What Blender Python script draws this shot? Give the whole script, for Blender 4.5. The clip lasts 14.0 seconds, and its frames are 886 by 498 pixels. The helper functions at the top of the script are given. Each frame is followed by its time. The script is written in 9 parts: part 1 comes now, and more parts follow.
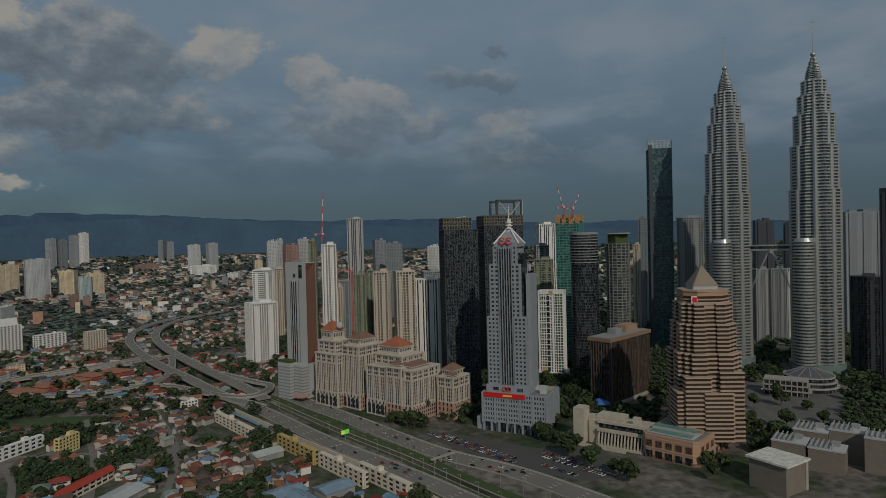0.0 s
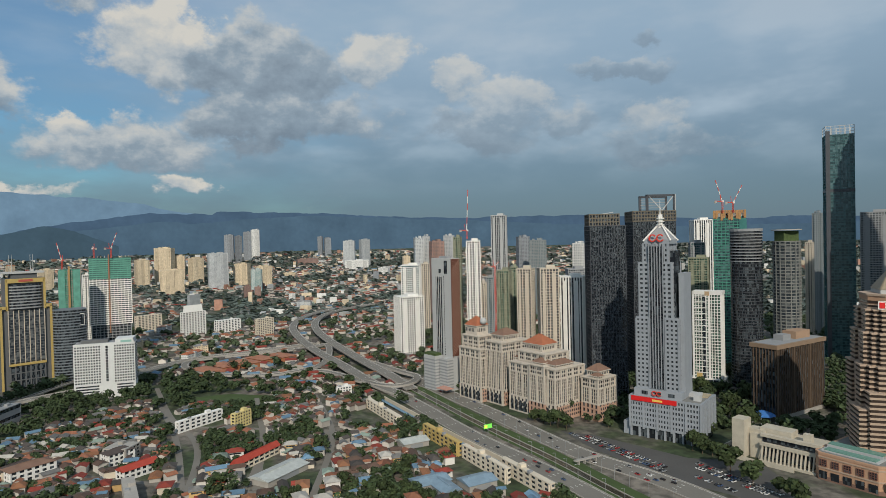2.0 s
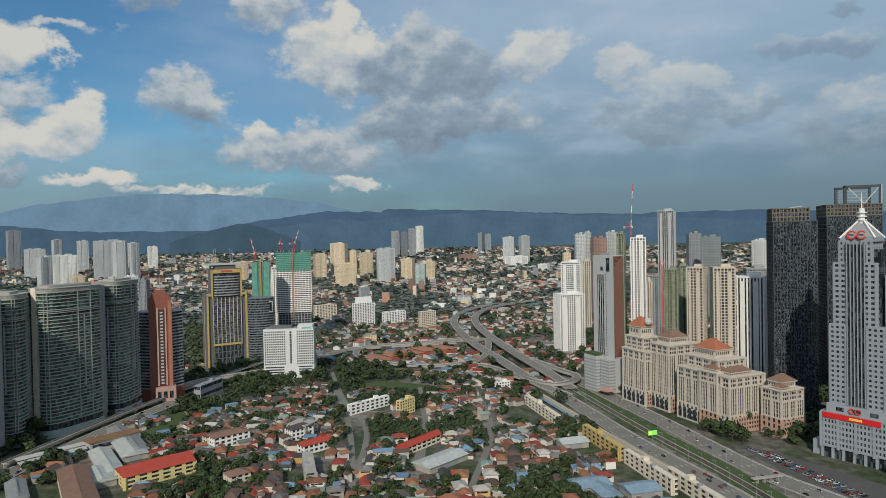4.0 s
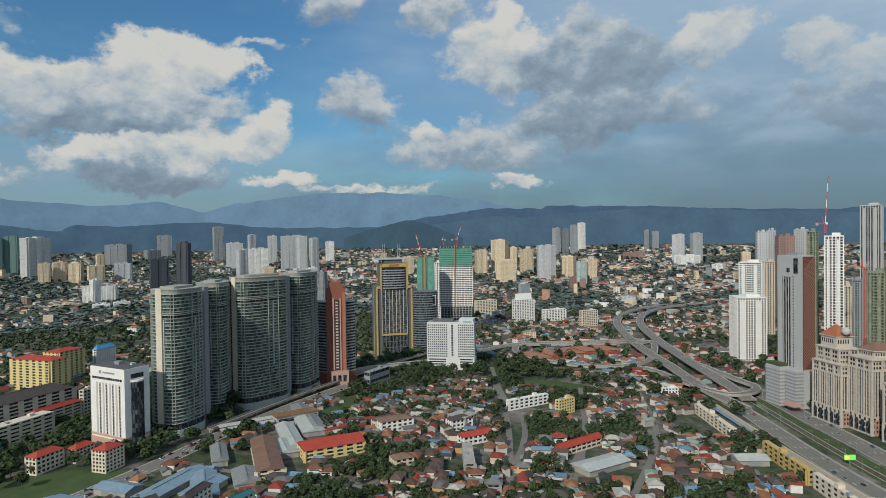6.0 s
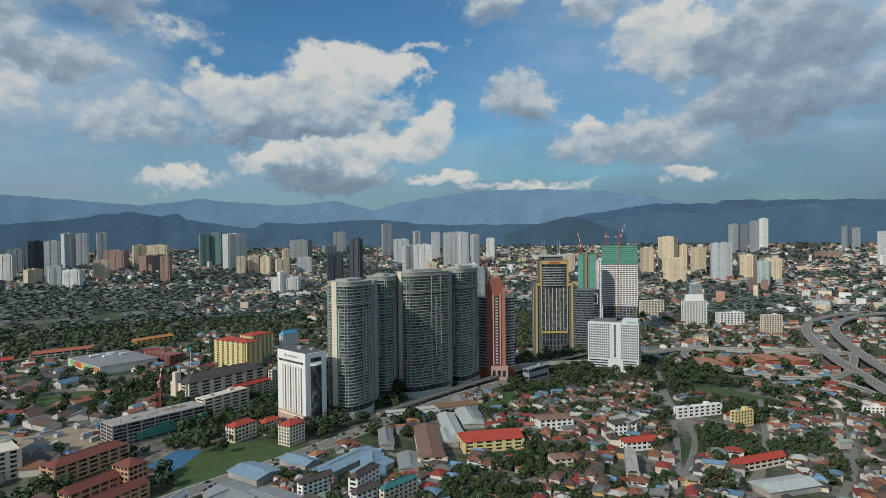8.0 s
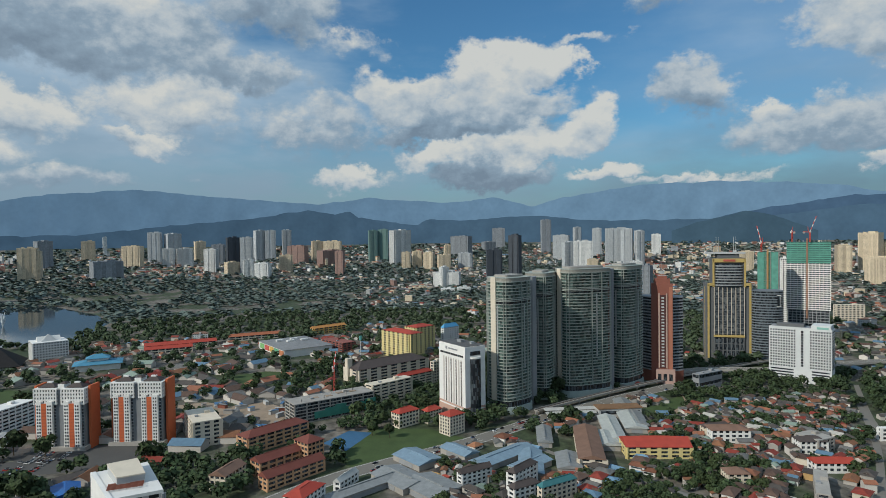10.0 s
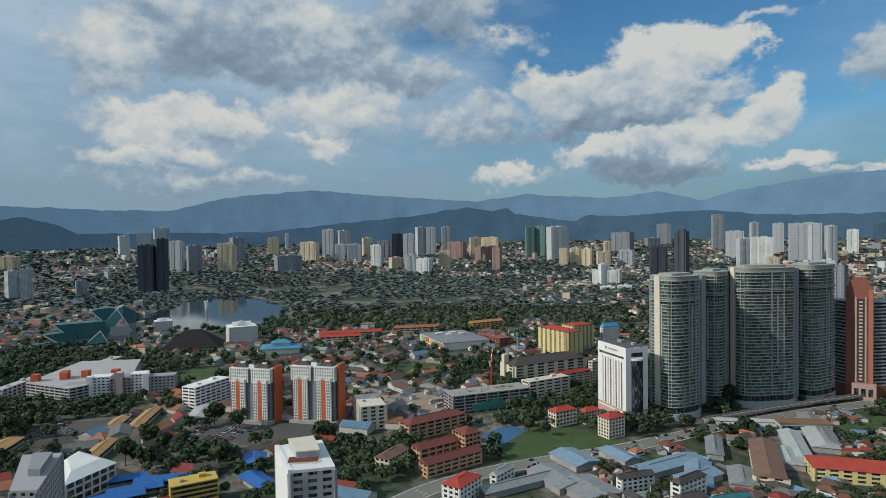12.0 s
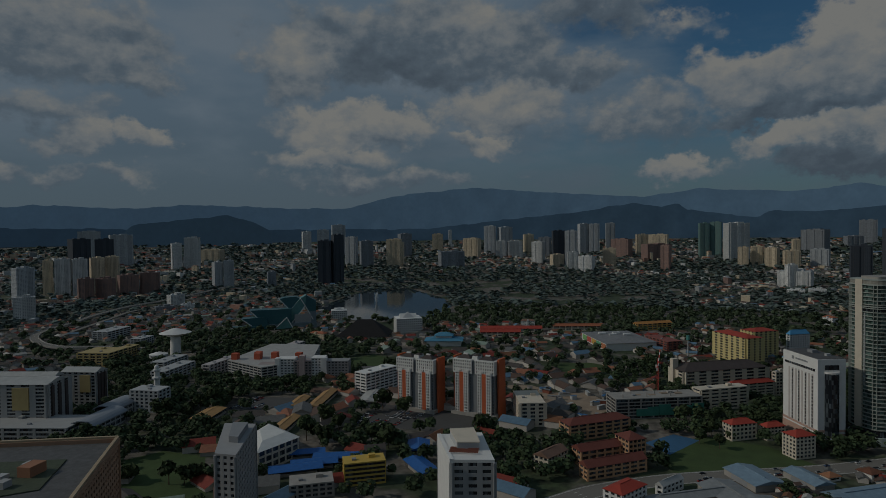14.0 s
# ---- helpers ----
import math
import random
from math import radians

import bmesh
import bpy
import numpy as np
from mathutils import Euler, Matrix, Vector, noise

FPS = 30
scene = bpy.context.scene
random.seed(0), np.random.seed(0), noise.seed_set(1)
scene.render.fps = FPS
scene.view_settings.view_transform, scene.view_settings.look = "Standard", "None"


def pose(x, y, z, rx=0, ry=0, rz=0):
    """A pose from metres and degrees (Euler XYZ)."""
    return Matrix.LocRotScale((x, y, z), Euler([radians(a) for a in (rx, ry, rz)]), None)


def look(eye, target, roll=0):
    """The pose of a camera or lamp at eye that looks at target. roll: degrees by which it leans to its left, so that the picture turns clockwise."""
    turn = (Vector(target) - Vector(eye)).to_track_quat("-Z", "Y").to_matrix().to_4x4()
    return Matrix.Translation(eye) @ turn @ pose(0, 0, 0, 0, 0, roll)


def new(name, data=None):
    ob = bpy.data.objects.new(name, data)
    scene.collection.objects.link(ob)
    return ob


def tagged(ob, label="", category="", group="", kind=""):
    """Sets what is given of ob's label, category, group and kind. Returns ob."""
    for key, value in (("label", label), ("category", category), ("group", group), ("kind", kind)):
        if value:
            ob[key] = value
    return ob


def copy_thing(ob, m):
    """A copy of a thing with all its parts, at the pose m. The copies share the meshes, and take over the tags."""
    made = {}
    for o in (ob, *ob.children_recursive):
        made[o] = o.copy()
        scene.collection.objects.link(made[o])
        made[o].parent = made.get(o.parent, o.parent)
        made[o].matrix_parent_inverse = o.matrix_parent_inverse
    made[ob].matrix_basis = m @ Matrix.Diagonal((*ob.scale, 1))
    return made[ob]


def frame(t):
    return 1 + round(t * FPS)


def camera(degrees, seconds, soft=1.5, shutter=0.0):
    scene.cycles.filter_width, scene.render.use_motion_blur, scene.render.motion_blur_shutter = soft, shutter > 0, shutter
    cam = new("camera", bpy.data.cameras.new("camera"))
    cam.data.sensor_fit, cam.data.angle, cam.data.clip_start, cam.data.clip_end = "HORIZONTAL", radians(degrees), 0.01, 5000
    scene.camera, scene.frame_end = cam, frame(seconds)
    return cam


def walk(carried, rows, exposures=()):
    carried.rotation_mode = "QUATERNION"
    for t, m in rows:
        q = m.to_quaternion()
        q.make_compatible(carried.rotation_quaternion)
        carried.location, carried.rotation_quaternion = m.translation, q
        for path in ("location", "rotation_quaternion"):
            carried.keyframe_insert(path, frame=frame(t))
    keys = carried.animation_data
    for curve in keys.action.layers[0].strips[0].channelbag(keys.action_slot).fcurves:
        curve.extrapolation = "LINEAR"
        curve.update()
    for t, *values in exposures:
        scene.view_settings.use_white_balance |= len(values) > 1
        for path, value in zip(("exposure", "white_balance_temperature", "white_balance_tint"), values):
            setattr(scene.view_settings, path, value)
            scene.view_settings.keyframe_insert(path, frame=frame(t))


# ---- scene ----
cam = camera(71.55, 14.0, soft=0.5)
PATH = [
    (0.0, pose(0, 0, 185, 89.07, 1.44, -3.65)),
    (0.5, pose(0, 0, 185, 89.06, 1.42, -0.87)),
    (1.0, pose(0, 0, 185, 89.06, 1.41, 2.60)),
    (1.5, pose(0, 0, 185, 89.06, 1.38, 6.26)),
    (2.0, pose(0, 0, 185, 89.07, 1.30, 9.68)),
    (2.5, pose(0, 0, 185, 89.09, 1.22, 13.36)),
    (3.0, pose(0, 0, 185, 89.07, 1.24, 17.06)),
    (5.5, pose(0, 0, 185, 89.01, 0.83, 35.63)),
    (6.0, pose(0, 0, 185, 88.99, 0.79, 39.34)),
    (6.5, pose(0, 0, 185, 88.97, 0.76, 43.06)),
    (7.0, pose(0, 0, 185, 88.93, 0.71, 46.75)),
    (7.5, pose(0, 0, 185, 88.90, 0.69, 50.47)),
    (8.0, pose(0, 0, 185, 88.87, 0.64, 54.17)),
    (10.5, pose(0, 0, 185, 88.65, 0.80, 72.63)),
    (11.0, pose(0, 0, 185, 88.62, 0.87, 76.32)),
    (11.5, pose(0, 0, 185, 88.57, 0.84, 79.76)),
    (12.0, pose(0, 0, 185, 88.54, 0.83, 83.45)),
    (12.5, pose(0, 0, 185, 88.51, 0.81, 87.16)),
    (13.0, pose(0, 0, 185, 88.47, 0.78, 91.06)),
    (13.5, pose(0, 0, 185, 88.42, 0.68, 94.76)),
    (14.0, pose(0, 0, 185, 88.42, 0.69, 98.38)),
]
walk(cam, PATH, exposures=[(0.0, -1.15, 6350, 9), (0.25, -0.35, 6350, 9), (0.5, 0.0, 6350, 9), (3.0, 0.0, 6250, 8), (6.5, 0.0, 6050, 7), (11.0, 0.0, 5900, 6), (13.2, 0.0, 5950, 6), (13.5, -0.45, 5950, 6), (13.75, -1.0, 5950, 7), (14.0, -1.9, 6000, 7)])

# ---- light: late afternoon sun behind the viewer, broken cloud ----
SUN_AZ, SUN_EL = 282.0, 33.0          # bearing of the sun in the plan, counted from +x
sd = Vector((math.cos(radians(SUN_AZ)) * math.cos(radians(SUN_EL)), math.sin(radians(SUN_AZ)) * math.cos(radians(SUN_EL)), math.sin(radians(SUN_EL))))
sun = new("sun", bpy.data.lights.new("sun", "SUN"))
sun.data.energy, sun.data.angle, sun.data.color = 3.3, radians(0.6), (1.0, 0.89, 0.74)
sun.matrix_world = look((0, 0, 600), Vector((0, 0, 600)) - sd)

world = bpy.data.worlds.new("sky")
scene.world = world
world.use_nodes = True
wt = world.node_tree
wt.nodes.clear()


def wn(kind, **kw):
    n = wt.nodes.new(kind)
    for k, v in kw.items():
        setattr(n, k, v)
    return n


def wput(sock, v):
    if isinstance(v, bpy.types.NodeSocket):
        wt.links.new(v, sock)
    elif v is not None:
        sock.default_value = v


def wm(op, a, b=None, c=None, clamp=False):
    n = wn("ShaderNodeMath", operation=op, use_clamp=clamp)
    for i, v in enumerate((a, b, c)):
        wput(n.inputs[i], v)
    return n.outputs[0]


def wv(op, a, b=None, c=None):
    n = wn("ShaderNodeVectorMath", operation=op)
    for i, v in enumerate((a, b, c)):
        wput(n.inputs[i], v)
    return n.outputs["Value"] if op in ("LENGTH", "DOT_PRODUCT") else n.outputs[0]


def wmix(f, a, b):
    n = wn("ShaderNodeMix", data_type="RGBA")
    wput(n.inputs[0], f)
    wput(n.inputs[6], a)
    wput(n.inputs[7], b)
    return n.outputs[2]


def wsmooth(x, lo, hi, to0=0.0, to1=1.0):
    n = wn("ShaderNodeMapRange", interpolation_type="SMOOTHSTEP")
    wput(n.inputs[0], x)
    for i, v in enumerate((lo, hi, to0, to1)):
        wput(n.inputs[i + 1], v)
    return n.outputs[0]


def wnoise(vec, scale, detail=8.0, rough=0.55):
    n = wn("ShaderNodeTexNoise")
    wput(n.inputs["Vector"], vec)
    n.inputs["Scale"].default_value, n.inputs["Detail"].default_value, n.inputs["Roughness"].default_value = scale, detail, rough
    return n


sky = wn("ShaderNodeTexSky", sky_type="NISHITA")
sky.sun_disc, sky.sun_elevation, sky.sun_rotation = False, radians(SUN_EL), radians(90.0 - SUN_AZ)
sky.air_density, sky.dust_density, sky.ozone_density = 1.2, 1.0, 2.0
way = wn("ShaderNodeTexCoord").outputs["Generated"]
sx = wn("ShaderNodeSeparateXYZ")
wput(sx.inputs[0], way)
az = wm("MULTIPLY", wm("ARCTAN2", wm("MULTIPLY", sx.outputs[0], -1.0), sx.outputs[1]), 57.2958)
el = wm("MULTIPLY", wm("ARCSINE", sx.outputs[2]), 57.2958)
cn = wn("ShaderNodeCombineXYZ")
wput(cn.inputs[0], az)
wput(cn.inputs[1], el)
flat = cn.outputs[0]
# billows: the outline of each cloud is broken up by noise at two sizes
warp = wnoise(wv("MULTIPLY", way, (1.0, 1.0, 1.4)), 9.0, 7.0, 0.6)
off = wv("MULTIPLY", wv("SUBTRACT", warp.outputs["Color"], (0.5, 0.5, 0.5)), (11.0, 7.5, 0.0))
q0 = wv("ADD", flat, off)
CLOUDS = []


def cloud(place, wide, high, shine=0.0, thick=1.0):
    """A cloud at a bearing and height (degrees), half as wide and high as it is; shine lifts or dims it."""
    CLOUDS.append((place, wide * 0.98, high * 0.98, shine, thick))


# over the city towers
for c in ((34.7, 16.3, 5.2, 3.2, .45, 1.2), (32.7, 18.1, 2.8, 2.2, .5, 1), (15.9, 15.8, 3.4, 2.8, .35, 1.1), (25.3, 15.3, 6.8, 3.6, -.36, 1.2), (24.4, 10.9, 10.5, 2.2, -.3, 1.0),
          (7.3, 14.4, 2.8, 1.9, .4, 1), (3.1, 12.2, 3.4, 2.2, .25, 1), (5.1, 9.9, 5.5, 2.2, -.4, .8), (-1.7, 10.8, 3.0, 1.8, -.2, .8), (-9.3, 10.3, 2.6, 1.7, .2, .7)):
    cloud(*c) if len(c) == 5 else cloud((c[0], c[1]), *c[2:])
for c in ((-7.2, 14.4, 4.0, 1.0, -.45, .9), (-8.6, 16.9, 1.8, .8, -.4, .7), (-9.3, 7.8, 8.5, 1.4, -.45, .7), (39.5, 10.3, 2.3, 1.2, .5, .9), (36.8, 8.4, 6.8, 2.6, -.1, .9),
          (46.4, 12.2, 3.8, 2.4, .1, .9), (32.6, 5.1, 2.0, .9, .5, .8), (45.0, 10.8, 4.0, 1.6, -.3, .6)):
    cloud((c[0], c[1]), *c[2:])
# the tall cumulus over the hills
for c in ((71.9, 13.0, 4.6, 2.3, .4, 1), (65.0, 14.1, 4.2, 2.6, .6, 1.2), (60.4, 14.7, 4.4, 2.4, .6, 1.2), (57.5, 15.1, 2.2, 2.0, .6, 1.1), (65.6, 11.1, 9.5, 1.8, .0, 1.1), (66.9, 9.5, 8.5, 1.1, -.7, 1),
          (66.9, 7.6, 5.5, 1.4, .6, 1.1), (61.0, 8.1, 5.5, 1.6, .55, 1.1), (55.6, 9.4, 3.2, 1.8, .4, 1), (64.7, 5.6, 6.0, 1.2, -.55, .9), (53.6, 5.3, 5.0, .7, .55, .75), (55.5, 17.3, 3.4, .7, .25, .5),
          (49.3, 20.1, 4.0, 2.0, -.05, .8), (39.9, 19.9, 2.8, 1.8, 0., .8), (77.1, 16.8, 4.5, 1.2, .2, .5), (46.4, 4.2, 6.0, .6, .4, .6), (76.6, 5.2, 5.0, 1.0, .3, .5)):
    cloud((c[0], c[1]), *c[2:])
# over the lake
for c in ((111.1, 14.6, 3.6, 3.6, .2, 1), (95.9, 16.6, 4.0, 3.4, .15, 1), (100.8, 16.8, 14.0, 4.0, -.3, 1.1), (93.2, 11.6, 6.0, 2.3, .4, 1), (106.0, 9.6, 8.0, 2.0, .4, 1),
          (109.1, 6.9, 6.0, 1.4, .35, .8), (95.6, 8.5, 4.0, 1.0, .3, .7), (83.5, 19.3, 6.0, 2.6, -.2, .9), (87.7, 14.0, 7.0, 1.8, -.25, .9), (77.8, 5.8, 2.0, 1.2, .45, .8),
          (80.6, 9.7, 10.0, 3.0, -.1, .55), (104.5, 4.8, 14.0, 1.2, -.1, .5)):
    cloud((c[0], c[1]), *c[2:])
for c in ((111.8, 15.1, 4.5, 2.5, .25, .9), (125.5, 13.2, 4.0, 2.2, .15, .9), (130.2, 15.6, 9.0, 4.0, -.15, .9), (129.2, 8.2, 3.0, 1.4, .35, .9), (123.9, 8.3, 3.0, 1.2, .4, .9),
          (131.8, 10.0, 6.0, 2.0, -.1, .6), (129.7, 5.3, 9.0, 1.0, .1, .5)):
    cloud((c[0], c[1]), *c[2:])
# behind the viewer, unseen: extra bright clouds added to lift the shadows
for k in range(20):
    cloud((-178.0 + 7.2 * k, 7.0 + (k * 37) % 31), 7.0 + k % 4, 3.4, .25 + .2 * (k % 3 - 1), 1.1)
dens, lit, tot = None, None, None
for (a, e), wide, high, shine, thick in CLOUDS:
    q = wv("MULTIPLY_ADD", q0, (1 / wide, 1 / high, 0.0), (-a / wide, -e / high, 0.0))
    w = wm("SUBTRACT", 1.35, wv("LENGTH", q), clamp=True)
    ww = wm("MULTIPLY", w, w)
    s = wm("MULTIPLY", ww, wm("MULTIPLY_ADD", wv("DOT_PRODUCT", q, (-0.12, 0.55, 0.0)), 1.0, shine))
    dens = wm("MULTIPLY", w, thick) if dens is None else wm("MAXIMUM", dens, wm("MULTIPLY", w, thick))
    lit = s if lit is None else wm("ADD", lit, s)
    tot = ww if tot is None else wm("ADD", tot, ww)
fine = wnoise(wv("MULTIPLY", way, (1.0, 1.0, 1.5)), 22.0, 8.0, 0.6).outputs["Fac"]
broad = wnoise(wv("MULTIPLY", way, (1.0, 1.0, 3.2)), 4.0, 5.0, 0.55).outputs["Fac"]
dens = wm("ADD", dens, wm("MULTIPLY_ADD", fine, 1.0, -0.5))
cover = wsmooth(dens, 0.17, 0.62)
# billows catch the light on the side towards the sun
broad2 = wnoise(wv("MULTIPLY", way, (1.0, 1.0, 1.5)), 10.0, 3.0, 0.5).outputs["Fac"]
fine_up = wnoise(wv("MULTIPLY", wv("ADD", way, (-0.006, -0.004, 0.016)), (1.0, 1.0, 1.5)), 22.0, 8.0, 0.6).outputs["Fac"]
relief = wm("ADD", wm("MULTIPLY", wm("SUBTRACT", fine, fine_up), 1.8), wm("MULTIPLY_ADD", broad2, 1.0, -0.5))
shade = wm("ADD", wm("MULTIPLY_ADD", wm("DIVIDE", lit, wm("ADD", tot, 0.05)), 1.25, 0.10), relief)
ramp = wn("ShaderNodeValToRGB")
wput(ramp.inputs[0], wm("MULTIPLY_ADD", shade, 0.5, 0.5, clamp=True))
ramp.color_ramp.elements[0].position, ramp.color_ramp.elements[0].color = 0.06, (0.19, 0.235, 0.285, 1)
ramp.color_ramp.elements[1].position, ramp.color_ramp.elements[1].color = 0.95, (0.655, 0.615, 0.545, 1)
for p, c in ((0.38, (0.27, 0.33, 0.385, 1)), (0.64, (0.46, 0.485, 0.495, 1))):
    ramp.color_ramp.elements.new(p).color = c
# thin veil: thicker towards the horizon and over the towers
veil = wm("MULTIPLY", wsmooth(wm("ADD", az, wm("MULTIPLY_ADD", broad, 40.0, -20.0)), 60.0, 14.0, 0.0, 0.85), 1.0)
veil2 = wsmooth(wm("ADD", el, wm("MULTIPLY_ADD", broad, 16.0, -8.0)), 13.0, 1.0, 0.0, 0.8)
veil3 = wsmooth(wm("ADD", az, wm("MULTIPLY_ADD", broad, 60.0, -30.0)), 66.0, 96.0, 0.0, 0.9)
veil = wm("MAXIMUM", wm("MAXIMUM", veil, veil2), veil3)
low = wmix(wsmooth(az, 38.0, 74.0), (0.135, 0.185, 0.235, 1), (0.25, 0.32, 0.38, 1))
vcol = wmix(wsmooth(el, 1.0, 20.0), low, (0.34, 0.44, 0.53, 1))
soft = wnoise(wv("MULTIPLY", way, (1.0, 1.0, 2.6)), 6.0, 4.0, 0.5).outputs["Fac"]
vcol = wmix(wm("MULTIPLY", wsmooth(soft, 0.38, 0.7), wsmooth(el, 3.0, 12.0)), vcol, (0.43, 0.50, 0.56, 1))
base = wn("ShaderNodeVectorMath", operation="SCALE")
wput(base.inputs[0], wv("MULTIPLY", sky.outputs[0], (0.62, 1.0, 1.22)))
base.inputs["Scale"].default_value = 0.071
colour = wmix(veil, base.outputs[0], vcol)
colour = wmix(wm("MULTIPLY", cover, wsmooth(az, -5.0, 34.0, 0.5, 0.95)), colour, ramp.outputs[0])
bg = wn("ShaderNodeBackground")
wput(bg.inputs[0], colour)
bg.inputs[1].default_value = 1.0
wput(wn("ShaderNodeOutputWorld").inputs[0], bg.outputs[0])

# ---- materials ----
MATS = {}


def mat(name, col, rough=0.75, metal=0.0, var=0.12, size=6.0, fine_size=0.6, bump=0.15, each=0.0, island=0.0, glow=0.0, spec=0.35):
    """A weathered surface: colour varied by stains of about size metres and grain of fine_size, and from object to object."""
    if name in MATS:
        return MATS[name]
    m = bpy.data.materials.new(name)
    m.use_nodes = True
    nt = m.node_tree
    b = nt.nodes["Principled BSDF"]
    geo = nt.nodes.new("ShaderNodeNewGeometry")

    def noise_at(scale, detail):
        n = nt.nodes.new("ShaderNodeTexNoise")
        n.inputs["Scale"].default_value, n.inputs["Detail"].default_value = scale, detail
        nt.links.new(geo.outputs["Position"], n.inputs["Vector"])
        return n.outputs["Fac"]

    def calc(op, a, b2, c=None):
        n = nt.nodes.new("ShaderNodeMath")
        n.operation = op
        for i, v in enumerate((a, b2, c)):
            if v is None:
                continue
            if isinstance(v, float):
                n.inputs[i].default_value = v
            else:
                nt.links.new(v, n.inputs[i])
        return n.outputs[0]
    big, small = noise_at(1 / size, 4), noise_at(1 / fine_size, 3)
    f = calc("MULTIPLY_ADD", big, 2.4 * var, 1 - 1.2 * var)
    f = calc("MULTIPLY", f, calc("MULTIPLY_ADD", small, 1.2 * var, 1 - 0.6 * var))
    if each:
        oi = nt.nodes.new("ShaderNodeObjectInfo")
        f = calc("MULTIPLY", f, calc("MULTIPLY_ADD", oi.outputs["Random"], 2 * each, 1 - each))
    if island:
        f = calc("MULTIPLY", f, calc("MULTIPLY_ADD", geo.outputs["Random Per Island"], 2 * island, 1 - island))
    sc = nt.nodes.new("ShaderNodeVectorMath")
    sc.operation = "SCALE"
    sc.inputs[0].default_value = col
    nt.links.new(f, sc.inputs["Scale"])
    nt.links.new(sc.outputs[0], b.inputs["Base Color"])
    b.inputs["Roughness"].default_value, b.inputs["Metallic"].default_value = rough, metal
    b.inputs["Specular IOR Level"].default_value = spec
    # self-light: the lit billboard, and haze painted on the hills
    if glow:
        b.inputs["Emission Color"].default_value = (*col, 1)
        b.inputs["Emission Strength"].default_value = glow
    if bump:
        bp = nt.nodes.new("ShaderNodeBump")
        bp.inputs["Strength"].default_value, bp.inputs["Distance"].default_value = bump, 0.1
        nt.links.new(small, bp.inputs["Height"])
        nt.links.new(bp.outputs[0], b.inputs["Normal"])
    MATS[name] = m
    return m


def glass(name, col=(0.03, 0.04, 0.05), light=(0.16, 0.17, 0.17), share=0.3, cell=(3.0, 3.0, 3.3), rough=0.12, spec=0.6):
    """Window glass of a facade: dark panes, some paler cell by cell, for drawn blinds and painted glints."""
    if name in MATS:
        return MATS[name]
    m = bpy.data.materials.new(name)
    m.use_nodes = True
    nt = m.node_tree
    b = nt.nodes["Principled BSDF"]
    tc = nt.nodes.new("ShaderNodeTexCoord")
    sn = nt.nodes.new("ShaderNodeVectorMath")
    sn.operation = "SNAP"
    nt.links.new(tc.outputs["Object"], sn.inputs[0])
    sn.inputs[1].default_value = cell
    wh = nt.nodes.new("ShaderNodeTexWhiteNoise")
    nt.links.new(sn.outputs[0], wh.inputs["Vector"])
    rp = nt.nodes.new("ShaderNodeValToRGB")
    rp.color_ramp.interpolation = "LINEAR"
    rp.color_ramp.elements[0].position, rp.color_ramp.elements[0].color = 1 - share - 0.25, (*col, 1)
    rp.color_ramp.elements[1].position, rp.color_ramp.elements[1].color = 1.0, (*light, 1)
    nt.links.new(wh.outputs["Value"], rp.inputs[0])
    nt.links.new(rp.outputs[0], b.inputs["Base Color"])
    b.inputs["Roughness"].default_value, b.inputs["Specular IOR Level"].default_value = rough, spec
    nz = nt.nodes.new("ShaderNodeTexNoise")
    nz.inputs["Scale"].default_value = 0.25
    nt.links.new(tc.outputs["Object"], nz.inputs["Vector"])
    bp = nt.nodes.new("ShaderNodeBump")
    bp.inputs["Strength"].default_value, bp.inputs["Distance"].default_value = 0.12, 0.3
    nt.links.new(nz.outputs["Fac"], bp.inputs["Height"])
    nt.links.new(bp.outputs[0], b.inputs["Normal"])
    MATS[name] = m
    return m


WHITE = mat("white_paint", (0.72, 0.71, 0.68), var=0.10, each=0.04)
CREAM = mat("cream_paint", (0.62, 0.55, 0.44), var=0.12, each=0.05)
BEIGE = mat("beige_stone", (0.52, 0.46, 0.38), var=0.10, each=0.04)
PINK = mat("pink_stone", (0.42, 0.27, 0.20), var=0.12)
GREY = mat("grey_panel", (0.27, 0.28, 0.29), var=0.10, each=0.05)
PALE = mat("pale_grey_panel", (0.42, 0.43, 0.43), var=0.08, each=0.04)
CONCRETE = mat("concrete", (0.34, 0.32, 0.29), var=0.2, each=0.06)
DARK = mat("dark_cladding", (0.055, 0.06, 0.07), rough=0.4, var=0.2, each=0.2)
BROWN = mat("tan_granite", (0.34, 0.23, 0.155), var=0.12, each=0.05)
RUST = mat("red_brown_tile", (0.20, 0.07, 0.045), var=0.15, each=0.05)
YELLOW = mat("yellow_paint", (0.48, 0.35, 0.13), var=0.12)
ORANGE = mat("orange_paint", (0.38, 0.105, 0.05), var=0.1)
TEAL_NET = mat("green_safety_net", (0.06, 0.22, 0.17), var=0.3, rough=0.9)
STEEL = mat("stainless_steel", (0.46, 0.465, 0.45), rough=0.36, metal=0.6, var=0.08)
ROOF_RED = mat("orange_tile_roof", (0.34, 0.12, 0.06), var=0.2, bump=0.4)
ROOF_BROWN = mat("brown_tile_roof", (0.20, 0.12, 0.085), var=0.25, bump=0.4)
ASPHALT = mat("asphalt", (0.085, 0.083, 0.08), rough=0.9, var=0.2, size=25, fine_size=2)
GLASS = glass("window_glass")
GLASS_TEAL = glass("teal_window_glass", (0.025, 0.055, 0.06), (0.10, 0.17, 0.18), 0.55)
